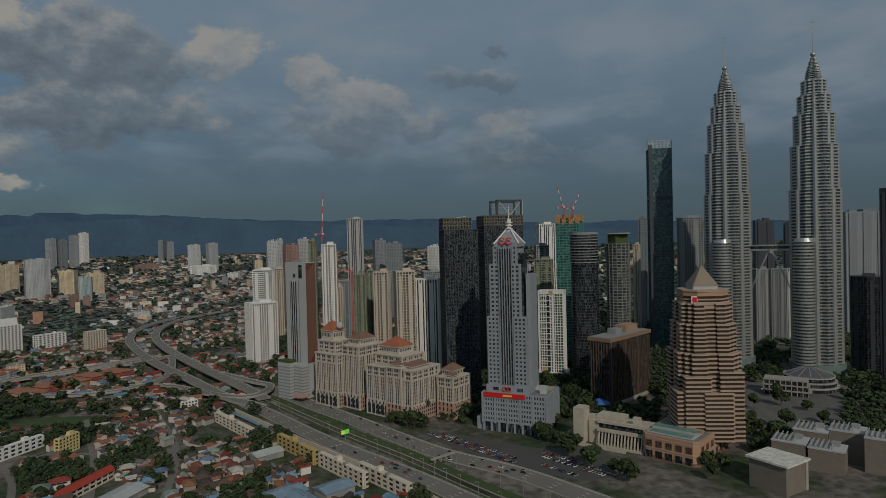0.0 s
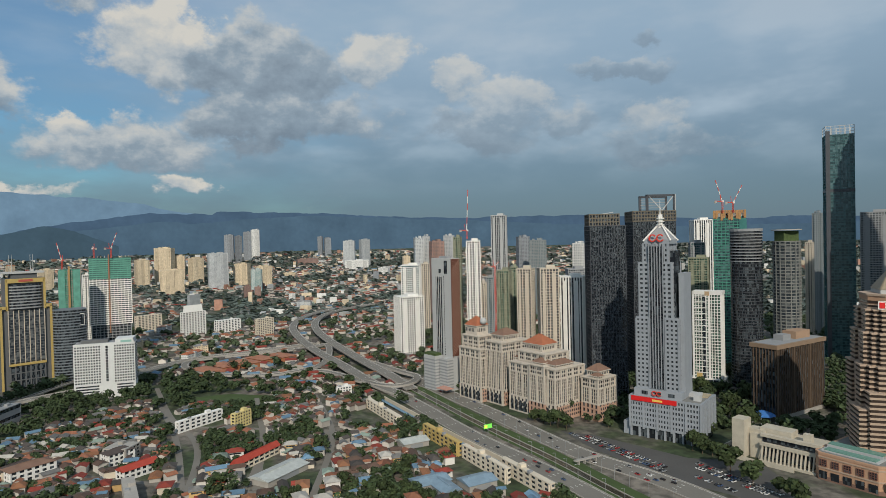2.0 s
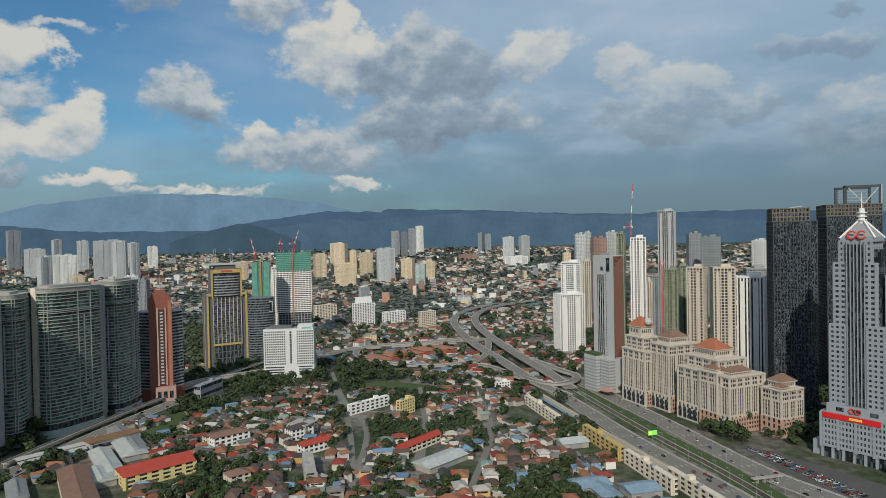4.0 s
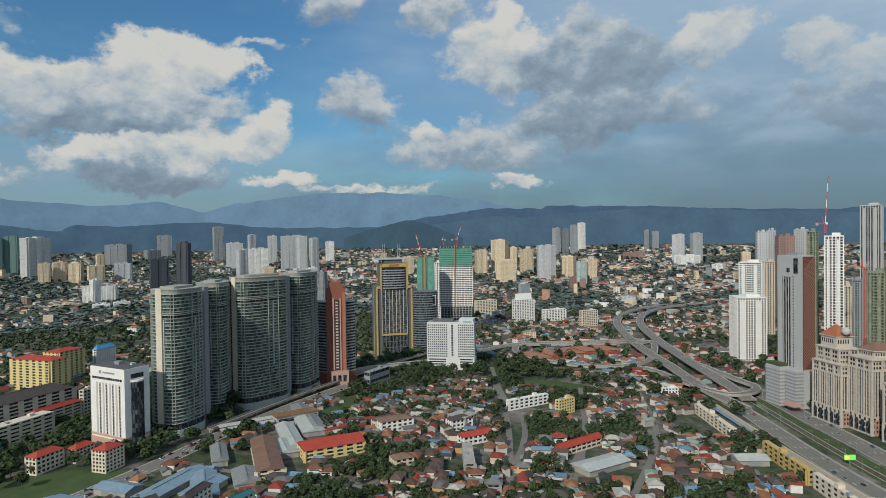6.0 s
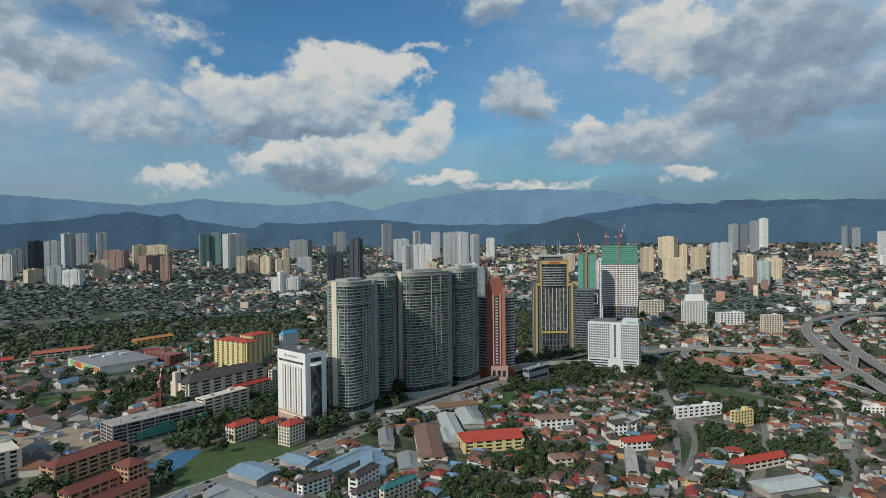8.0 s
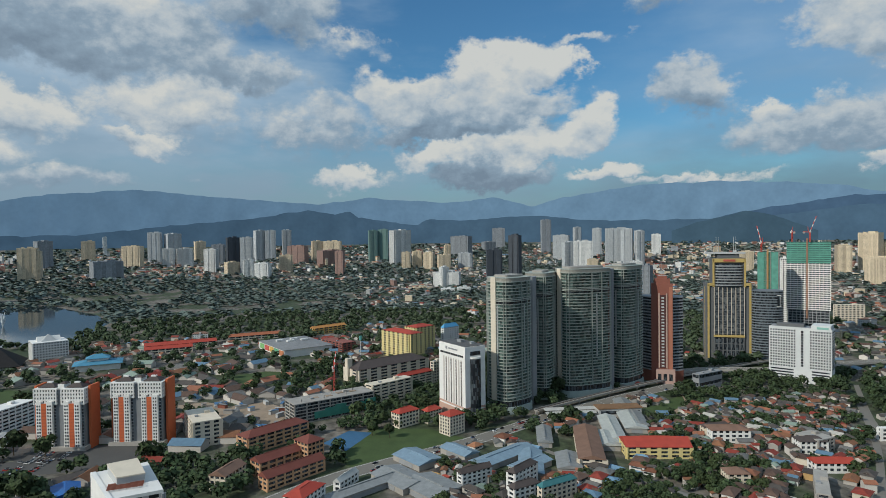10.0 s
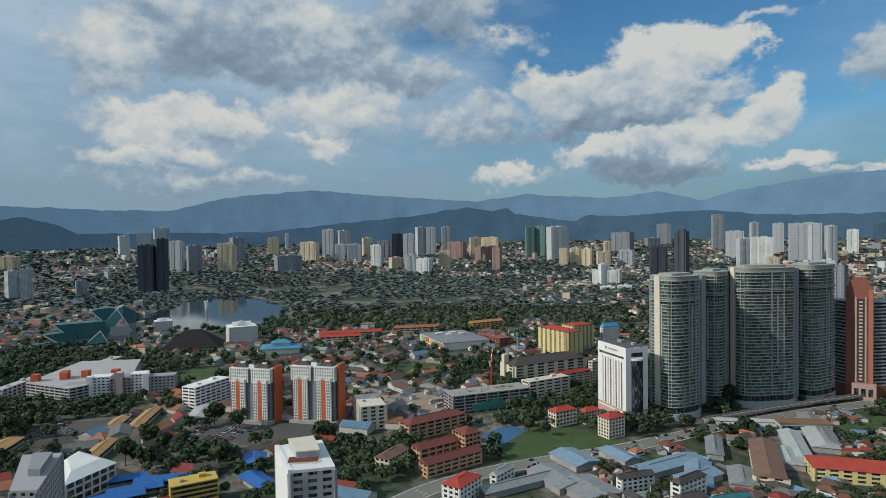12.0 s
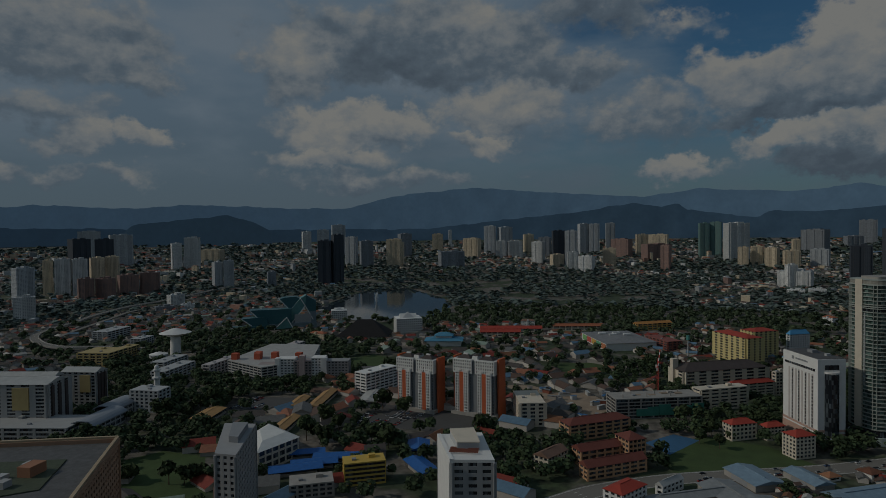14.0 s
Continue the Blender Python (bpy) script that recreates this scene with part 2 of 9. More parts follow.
# some panes paler: blinds, and glints of the dark towers put into the colour
GLASS_DARK = glass("dark_curtain_glass", (0.014, 0.017, 0.022), (0.10, 0.12, 0.135), 0.3, (1.5, 1.5, 4.0), rough=0.14)
GLASS_GREEN = glass("green_window_glass", (0.016, 0.040, 0.032), (0.11, 0.19, 0.150), 0.5)

# ---- mesh helpers ----


def part(name, bm, material, parent, label=""):
    me = bm if isinstance(bm, bpy.types.Mesh) else bpy.data.meshes.new(name)
    if me is not bm:
        bm.to_mesh(me)
        bm.free()
    if material and not me.materials:
        me.materials.append(material)
    ob = new(name, me)
    ob.parent = parent
    if label:
        ob["label"] = label
    return ob


def thing(name, label, category, at=(0, 0, 0), turn=0.0, group="", kind=""):
    ob = new(name)
    ob.matrix_basis = pose(*at, 0, 0, turn)
    return tagged(ob, label, category, group, kind)


def solid(name, bm, material, label, category, group="", kind="", at=(0, 0, 0), turn=0.0):
    ob = part(name, bm, material, None)
    ob.matrix_basis = pose(*at, 0, 0, turn)
    return tagged(ob, label, category, group, kind)


def box(bm, x0, x1, y0, y1, z0, z1):
    v = [bm.verts.new((x, y, z)) for z in (z0, z1) for x, y in ((x0, y0), (x1, y0), (x1, y1), (x0, y1))]
    for f in ((3, 2, 1, 0), (4, 5, 6, 7), (0, 1, 5, 4), (1, 2, 6, 5), (2, 3, 7, 6), (3, 0, 4, 7)):
        bm.faces.new([v[i] for i in f])
    return bm


def cbox(w, d, z0, z1, x=0.0, y=0.0, bm=None):
    return box(bm or bmesh.new(), x - w / 2, x + w / 2, y - d / 2, y + d / 2, z0, z1)


def prism(poly, z0, z1, bm=None, taper=1.0):
    bm = bm or bmesh.new()
    cx, cy = sum(p[0] for p in poly) / len(poly), sum(p[1] for p in poly) / len(poly)
    lo = [bm.verts.new((x, y, z0)) for x, y in poly]
    hi = [bm.verts.new((cx + (x - cx) * taper, cy + (y - cy) * taper, z1)) for x, y in poly]
    n = len(poly)
    bm.faces.new(hi)
    bm.faces.new(lo[::-1])
    for i in range(n):
        bm.faces.new((lo[i], lo[(i + 1) % n], hi[(i + 1) % n], hi[i]))
    return bm


def grow(poly, t):
    """The polygon (counter-clockwise) moved outwards by t."""
    out, n = [], len(poly)
    for i in range(n):
        (ax, ay), (bx, by), (cx, cy) = poly[i - 1], poly[i], poly[(i + 1) % n]
        e, f = Vector((bx - ax, by - ay)).normalized(), Vector((cx - bx, cy - by)).normalized()
        n1, n2 = Vector((e.y, -e.x)), Vector((f.y, -f.x))
        m = n1 + n2
        k = t / max(0.35, 1 + n1.dot(n2))
        out.append((bx + m.x * k, by + m.y * k))
    return out


def rect(w, d, x=0.0, y=0.0):
    return [(x - w / 2, y - d / 2), (x + w / 2, y - d / 2), (x + w / 2, y + d / 2), (x - w / 2, y + d / 2)]


def disc(r, n=24, x=0.0, y=0.0, sx=1.0, turn=0.0):
    return [(x + r * sx * math.cos(2 * math.pi * (i + turn) / n), y + r * math.sin(2 * math.pi * (i + turn) / n)) for i in range(n)]


def hip(w, d, z, rise, over=0.6, x=0.0, y=0.0, bm=None, gable=False, thick=0.25):
    """A hipped or gabled roof with eaves over a w by d plan."""
    bm = bm or bmesh.new()
    a, b = w / 2 + over, d / 2 + over
    r = (a if gable else max(0.05, a - b)) if w >= d else 0.05
    s = 0.05 if w >= d else (b if gable else max(0.05, b - a))
    lo = [bm.verts.new((x + i, y + j, z - thick)) for i, j in ((-a, -b), (a, -b), (a, b), (-a, b))]
    mid = [bm.verts.new((x + i, y + j, z)) for i, j in ((-a, -b), (a, -b), (a, b), (-a, b))]
    if w >= d:
        p, q = bm.verts.new((x - r, y, z + rise)), bm.verts.new((x + r, y, z + rise))
        faces = ((mid[0], mid[1], q, p), (mid[1], mid[2], q), (mid[2], mid[3], p, q), (mid[3], mid[0], p))
    else:
        p, q = bm.verts.new((x, y - s, z + rise)), bm.verts.new((x, y + s, z + rise))
        faces = ((mid[0], mid[1], p), (mid[1], mid[2], q, p), (mid[2], mid[3], q), (mid[3], mid[0], p, q))
    for f in faces:
        bm.faces.new(f)
    bm.faces.new(lo[::-1])
    for i in range(4):
        bm.faces.new((lo[i], lo[(i + 1) % 4], mid[(i + 1) % 4], mid[i]))
    return bm


def boxes_mesh(name, specs, material):
    """One mesh of many upright boxes; specs: (centre x, centre y, turn, width, depth, z0, z1)."""
    verts, faces = [], []
    for cx, cy, t, w, d, z0, z1 in specs:
        c, s, n = math.cos(t), math.sin(t), len(verts)
        for z in (z0, z1):
            for i, j in ((-w / 2, -d / 2), (w / 2, -d / 2), (w / 2, d / 2), (-w / 2, d / 2)):
                verts.append((cx + i * c - j * s, cy + i * s + j * c, z))
        faces += [tuple(n + k for k in f) for f in ((3, 2, 1, 0), (4, 5, 6, 7), (0, 1, 5, 4), (1, 2, 6, 5), (2, 3, 7, 6), (3, 0, 4, 7))]
    me = bpy.data.meshes.new(name)
    me.from_pydata(verts, [], faces)
    me.materials.append(material)
    return me


def storeys(top, poly, z0, z1, wall, panes, fh=3.4, band=0.4, sp=4.0, pw=0.8, proud=0.35, body="body", slab="spandrel", pier="pier", cap=1.0, capmat=None, skip=()):
    """A stack of storeys under the thing top: a glazed core, a band at every floor, piers along the faces, a parapet.
    Far off, where single floors are too small to pick apart, bands and piers are joined into one part each."""
    far = math.hypot(top.location.x, top.location.y) > 480
    part(body, prism(poly, z0, z1), panes, top, "glazed core behind the facade grid")
    n = max(1, round((z1 - z0) / fh))
    fh = (z1 - z0) / n
    if band > 0:
        if far:
            bm, g = bmesh.new(), grow(poly, proud)
            for i in range(n):
                prism(g, z0 + i * fh, z0 + (i + band) * fh, bm)
            tagged(part(slab + "_tier_work", bm, wall, top), kind="stuff")
        else:
            me = None
            for i in range(n):
                ob = part(slab, me or prism(grow(poly, proud), 0, fh * band), wall, top)
                me = ob.data
                ob.location.z = z0 + i * fh
    if pw > 0:
        me, m, specs = None, len(poly), []
        for i in range(m):
            if i in skip:
                continue
            a, b = Vector(poly[i]), Vector(poly[(i + 1) % m])
            e = b - a
            k = max(1, round(e.length / sp))
            if e.length < pw:
                continue
            for j in range(k + 1 if e.length > 3 * pw else 1):
                p = a + e * (j / k)
                specs.append((p.x, p.y, math.atan2(e.y, e.x), pw, proud * 2.3, z0, z1))
        if far and specs:
            tagged(part(pier + "_work", boxes_mesh(pier + "_work", specs, wall), wall, top), kind="stuff")
        else:
            for x, y, t, w, d, _, _ in specs:
                ob = part(pier, me or cbox(w, d, z0, z1), wall, top)
                me = ob.data
                ob.matrix_basis = Matrix.Translation((x, y, 0)) @ Matrix.Rotation(t, 4, "Z")
    if cap:
        part("parapet", prism(grow(poly, proud + 0.1), z1, z1 + cap), capmat or wall, top)


def far_wall(name, col, win, cell=(3.6, 3.3), share=(0.5, 0.5)):
    """A facade seen from far off: rows of small windows in a painted wall, both muted for haze."""
    if name in MATS:
        return MATS[name]
    m = bpy.data.materials.new(name)
    m.use_nodes = True
    nt = m.node_tree
    bs = nt.nodes["Principled BSDF"]
    tc = nt.nodes.new("ShaderNodeTexCoord")
    sp = nt.nodes.new("ShaderNodeSeparateXYZ")
    nt.links.new(tc.outputs["Object"], sp.inputs[0])

    def calc(op, p, q):
        n = nt.nodes.new("ShaderNodeMath")
        n.operation = op
        for i, v in enumerate((p, q)):
            if isinstance(v, (int, float)):
                n.inputs[i].default_value = v
            else:
                nt.links.new(v, n.inputs[i])
        return n.outputs[0]
    u = calc("FRACT", calc("DIVIDE", calc("ADD", sp.outputs[0], sp.outputs[1]), cell[0]), 0)
    v = calc("FRACT", calc("DIVIDE", sp.outputs[2], cell[1]), 0)
    f = calc("MULTIPLY", calc("LESS_THAN", u, share[0]), calc("LESS_THAN", v, share[1]))
    mx = nt.nodes.new("ShaderNodeMix")
    mx.data_type = "RGBA"
    oi = nt.nodes.new("ShaderNodeObjectInfo")
    sc = nt.nodes.new("ShaderNodeVectorMath")
    sc.operation = "SCALE"
    sc.inputs[0].default_value = col
    nz = nt.nodes.new("ShaderNodeTexNoise")
    nz.inputs["Scale"].default_value = 0.09
    nt.links.new(tc.outputs["Object"], nz.inputs["Vector"])
    nt.links.new(calc("MULTIPLY", calc("ADD", calc("MULTIPLY", oi.outputs["Random"], 0.4), 0.8), calc("ADD", calc("MULTIPLY", nz.outputs["Fac"], 0.4), 0.8)), sc.inputs["Scale"])
    nt.links.new(f, mx.inputs[0])
    nt.links.new(sc.outputs[0], mx.inputs[6])
    mx.inputs[7].default_value = (*win, 1)
    nt.links.new(mx.outputs[2], bs.inputs["Base Color"])
    bs.inputs["Roughness"].default_value = 0.7
    MATS[name] = m
    return m


def highrise(name, label, x, y, turn, w, d, h, wall, panes, category="tower", z0=0.0, plant=True, group="", **kw):
    top = thing(name, label, category, (x, y, 0), turn, group)
    storeys(top, rect(w, d), z0, h, wall, panes, **kw)
    if plant:
        part("plant_room", cbox(w * 0.5, d * 0.5, h + 0.5, h + 4.5), wall, top)
    return top

def fin_strip(top, x, y0, y1, z0, z1, n, material, axis="x", depth=0.9, w=0.45, name="fin"):
    """Upright fins in front of a face of constant x (or y)."""
    me = None
    for i in range(n):
        s = y0 + (y1 - y0) * i / (n - 1)
        if me is None:
            ob = part(name, cbox(*( (depth, w) if axis == "x" else (w, depth)), z0, z1), material, top)
            me = ob.data
        else:
            ob = part(name, me, material, top)
        ob.location = (x, s, 0) if axis == "x" else (s, x, 0)


def ball(r, z, x=0.0, y=0.0, n=16):
    bm = bmesh.new()
    bmesh.ops.create_uvsphere(bm, u_segments=n, v_segments=n // 2, radius=r, matrix=Matrix.Translation((x, y, z)))
    for f in bm.faces:
        f.smooth = True
    return bm


def mast(r0, r1, z0, z1, n=8, x=0.0, y=0.0):
    bm = bmesh.new()
    bmesh.ops.create_cone(bm, cap_ends=True, segments=n, radius1=r0, radius2=r1, depth=z1 - z0, matrix=Matrix.Translation((x, y, (z0 + z1) / 2)))
    return bm


def beam(a, b, t, bm=None):
    """A square bar from a to b."""
    bm = bm or bmesh.new()
    a, b = Vector(a), Vector(b)
    m = (b - a).to_track_quat("Z", "Y").to_matrix().to_4x4()
    bmesh.ops.create_cube(bm, size=1.0, matrix=Matrix.Translation((a + b) / 2) @ m @ Matrix.Diagonal((t, t, (b - a).length, 1)))
    return bm


def star(r, n=16, dent=0.90, x=0.0, y=0.0):
    return [(x + r * (1 if i % 2 else dent) * math.cos(math.pi * i / n), y + r * (1 if i % 2 else dent) * math.sin(math.pi * i / n)) for i in range(2 * n)]


TWIN_GLASS = glass("twin_tower_glass", (0.03, 0.04, 0.045), (0.16, 0.18, 0.19), 0.5, (1.5, 1.5, 4.0), rough=0.15)


# ---- ground ----
def ground_height(x, y):
    """Flat city floor; beyond about 2 km the land climbs to the foot of the hills."""
    r = math.hypot(x, y)
    return 0.0 if r < 2050 else 100.0 * ((r - 2050) / 2250) ** 1.3


bm = bmesh.new()
rings = [0, 150, 400, 800, 1200, 1600, 2050, 2300, 2600, 3000, 3400, 3800, 4200, 4600, 4950, 9000]
spokes, rows_v = 96, []
for r in rings:
    rows_v.append([bm.verts.new((r * math.cos(2 * math.pi * i / spokes), r * math.sin(2 * math.pi * i / spokes), ground_height(r, 0) if r < 5000 else 140)) for i in range(spokes if r else 1)])
for i in range(spokes):
    bm.faces.new((rows_v[0][0], rows_v[1][i], rows_v[1][(i + 1) % spokes]))
for a, b in zip(rows_v[1:], rows_v[2:]):
    for i in range(spokes):
        bm.faces.new((a[i], b[i], b[(i + 1) % spokes], a[(i + 1) % spokes]))
m = bpy.data.materials.new("town_ground")
m.use_nodes = True
nt = m.node_tree
gp = nt.nodes.new("ShaderNodeNewGeometry").outputs["Position"]


def gnoise(scale, detail=5.0):
    n = nt.nodes.new("ShaderNodeTexNoise")
    n.inputs["Scale"].default_value, n.inputs["Detail"].default_value = scale, detail
    nt.links.new(gp, n.inputs["Vector"])
    return n.outputs["Fac"]


def gramp(f, *stops):
    n = nt.nodes.new("ShaderNodeValToRGB")
    nt.links.new(f, n.inputs[0])
    n.color_ramp.elements[0].position, n.color_ramp.elements[0].color = stops[0][0], (*stops[0][1], 1)
    n.color_ramp.elements[1].position, n.color_ramp.elements[1].color = stops[-1][0], (*stops[-1][1], 1)
    for p, c in stops[1:-1]:
        n.color_ramp.elements.new(p).color = (*c, 1)
    return n.outputs[0]


land = gramp(gnoise(0.012), (0.36, (0.035, 0.055, 0.022)), (0.47, (0.05, 0.065, 0.03)), (0.53, (0.12, 0.11, 0.09)), (0.62, (0.17, 0.15, 0.125)))
spots = gramp(gnoise(0.12, 6), (0.35, (0.5, 0.5, 0.5)), (0.65, (1.35, 1.35, 1.35)))
mx = nt.nodes.new("ShaderNodeVectorMath")
mx.operation = "MULTIPLY"
nt.links.new(land, mx.inputs[0])
nt.links.new(spots, mx.inputs[1])
nt.links.new(mx.outputs[0], nt.nodes["Principled BSDF"].inputs["Base Color"])
nt.nodes["Principled BSDF"].inputs["Roughness"].default_value = 0.95
solid("ground", bm, m, "city ground of grass, earth and worn paving", "ground", kind="structure")

# ---- hills ----


def range_of_hills(name, label, dist, crest, col, glow, foot=-3.0, rough=0.12, steps=10):
    """A wooded ridge at dist metres; crest: bearings and heights in degrees as seen from the viewpoint."""
    # col and glow paint aerial haze onto the slope
    m = mat("hazed_hillside_at_%d" % (dist + 10 * crest[0][0]), col, var=0.35, size=160, fine_size=30, bump=0.0, rough=1.0, glow=glow, spec=0.0)
    bm = bmesh.new()
    cols = []
    a0, a1 = crest[0][0], crest[-1][0]
    n = int(abs(a1 - a0) / 0.35) + 2
    for i in range(n):
        a = a0 + (a1 - a0) * i / (n - 1)
        e = float(np.interp(a, [c[0] for c in sorted(crest)], [c[1] for c in sorted(crest)]))
        e += rough * (noise.noise((a * 0.8, dist * 0.01, 0)) + 0.5 * noise.noise((a * 2.3, 5, dist))) * min(1.0, abs(i) / 6, abs(n - 1 - i) / 6)
        ca, sa = -math.sin(radians(a)), math.cos(radians(a))
        col_v = []
        for k in range(steps + 1):
            f = k / steps
            r = dist - 150 * (1 - f) * (0.75 + 0.25 * noise.noise((a * 0.5, f * 3, dist)))
            z = 185 + dist * math.tan(radians(foot + (e - foot) * f ** 0.85))
            z += (1 - f) * f * 60 * noise.noise((a * 0.9, f * 4, dist + 3))
            col_v.append(bm.verts.new((r * ca, r * sa, z)))
        cols.append(col_v)
    for p, q in zip(cols, cols[1:]):
        for k in range(steps):
            bm.faces.new((p[k], q[k], q[k + 1], p[k + 1]))
    for f in bm.faces:
        f.smooth = True
    bmesh.ops.recalc_face_normals(bm, faces=bm.faces)
    return solid(name, bm, m, label, "hills", kind="structure")


FAR_EAST = [(-39.5, 0.5), (-22.3, 1.2), (-14.9, 1.2), (-3.5, 1.9), (8.0, 1.9), (14.3, 2.2), (26.6, 2.7), (30.0, 2.6), (34.1, 2.7), (23.0, 2.7), (29.8, 2.9), (34.9, 2.8), (39.0, 2.2), (43.2, 1.6), (48.0, 0.4)]
FAR_WEST = [(26.8, 1.9), (32.8, 2.8), (36.9, 3.7), (39.5, 3.9), (45.3, 4.3), (51.1, 4.2), (57.7, 3.3), (60.6, 2.5), (64.3, 3.4), (68.3, 2.9), (75.8, 3.5), (80.7, 2.9), (87.9, 3.5), (95.7, 4.1), (103.3, 3.3), (107.3, 2.2), (112.1, 2.3), (121.0, 2.6), (124.9, 2.2), (132.0, 2.5), (134.1, 2.3)]
# haze and cloud shade are painted: bluish base colours plus self-light
range_of_hills("backdrop", "distant mountain range, blue haze put in its glowing colour", 4950, FAR_WEST + [(140.0, 2.0), (175.0, 1.5)], (0.080, 0.128, 0.180), 0.88)
range_of_hills("backdrop", "distant ridge, rain-cloud shade put in its glowing colour", 4860, [(-75.0, 1.2)] + FAR_EAST, (0.037, 0.063, 0.100), 0.68)
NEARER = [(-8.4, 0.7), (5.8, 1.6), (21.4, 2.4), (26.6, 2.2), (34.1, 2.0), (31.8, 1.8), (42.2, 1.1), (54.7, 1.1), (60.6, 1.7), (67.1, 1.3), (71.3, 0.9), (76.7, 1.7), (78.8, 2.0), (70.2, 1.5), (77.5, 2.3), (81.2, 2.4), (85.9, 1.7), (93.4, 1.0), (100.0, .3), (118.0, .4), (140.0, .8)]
range_of_hills("backdrop", "wooded foothills, cloud shade and haze put in their glowing colour", 4720, [(-60.0, 0.5)] + NEARER, (0.040, 0.068, 0.100), 0.70)
range_of_hills("backdrop", "wooded hill behind the suburbs, tinted and self-lit for haze", 4520, [(48.5, 0.1), (46.4, 0.8), (42.7, 1.7), (40.6, 1.3), (37.5, 0.0)], (0.032, 0.055, 0.076), 0.66)
range_of_hills("backdrop", "wooded hill behind the suburbs, tinted and self-lit for haze", 4520, [(125.9, 0.2), (125.1, 0.9), (121.5, 1.3), (117.7, 1.7), (115.5, 1.1), (113.9, 0.2)], (0.042, 0.070, 0.098), 0.72)

# ---- roads, water, fields ----
GRASS = mat("grass", (0.055, 0.085, 0.028), rough=1.0, var=0.3, size=14, fine_size=1.5, bump=0.0)
EARTH = mat("bare_earth", (0.30, 0.23, 0.165), rough=1.0, var=0.3, size=9)
COURT = mat("sports_court", (0.05, 0.13, 0.24), rough=0.8, var=0.15)
LINE = mat("white_line", (0.7, 0.7, 0.66), var=0.1)
ROAD = mat("worn_road", (0.185, 0.173, 0.152), rough=0.9, var=0.18, size=30, fine_size=2)
PAVING = mat("paving", (0.26, 0.245, 0.22), rough=0.9, var=0.2, size=15)


def patch(name, label, poly, z, material, category="ground", thick=0.3):
    area = sum(a[0] * b[1] - b[0] * a[1] for a, b in zip(poly, poly[1:] + poly[:1]))
    return solid(name, prism(poly if area > 0 else poly[::-1], z - thick, z), material, label, category, kind="structure")


def smooth(pts, n=6):
    """A Catmull-Rom line through the points."""
    p = [Vector((*q, 0.0)) if len(q) == 2 else Vector(q) for q in pts]
    p = [2 * p[0] - p[1]] + p + [2 * p[-1] - p[-2]]
    out = []
    for a, b, c, d in zip(p, p[1:], p[2:], p[3:]):
        for i in range(n):
            t = i / n
            out.append(0.5 * (2 * b + (c - a) * t + (2 * a - 5 * b + 4 * c - d) * t * t + (3 * b - a - 3 * c + d) * t ** 3))
    return out + [p[-2]]


def ribbon(line, lo, hi, z0, z1, bm=None):
    """A strip along the line between the offsets lo and hi to its left, from z0 to z1 over the line."""
    bm = bm or bmesh.new()
    rows = []
    for i, p in enumerate(line):
        e = line[min(i + 1, len(line) - 1)] - line[max(i - 1, 0)]
        nrm = Vector((-e.y, e.x, 0)).normalized()
        rows.append([bm.verts.new(p + nrm * o + Vector((0, 0, z))) for o, z in ((lo, z0), (hi, z0), (hi, z1), (lo, z1))])
    for a, b in zip(rows, rows[1:]):
        for k in range(4):
            bm.faces.new((a[k], a[(k + 1) % 4], b[(k + 1) % 4], b[k]))
    bm.faces.new(rows[0][::-1])
    bm.faces.new(rows[-1])
    bmesh.ops.recalc_face_normals(bm, faces=bm.faces)
    return bm


def dashes(line, off, z, material, parent, gap=9.0, length=4.0, name="lane_mark"):
    """Lane marks every gap metres, each a small slab."""
    me, run, nxt, k = None, 0.0, 0.0, 0
    for a, b in zip(line, line[1:]):
        e = b - a
        while nxt < run + e.length and k < 45:
            p = a + e * ((nxt - run) / e.length)
            nrm = Vector((-e.y, e.x, 0)).normalized()
            if me is None:
                ob = part(name, cbox(length, 0.35, 0, 0.03), material, parent)
                me = ob.data
            else:
                ob = part(name, me, material, parent)
            ob.matrix_basis = Matrix.Translation(p + nrm * off + Vector((0, 0, z))) @ Matrix.Rotation(math.atan2(e.y, e.x), 4, "Z")
            nxt += gap
            k += 1
        run += e.length


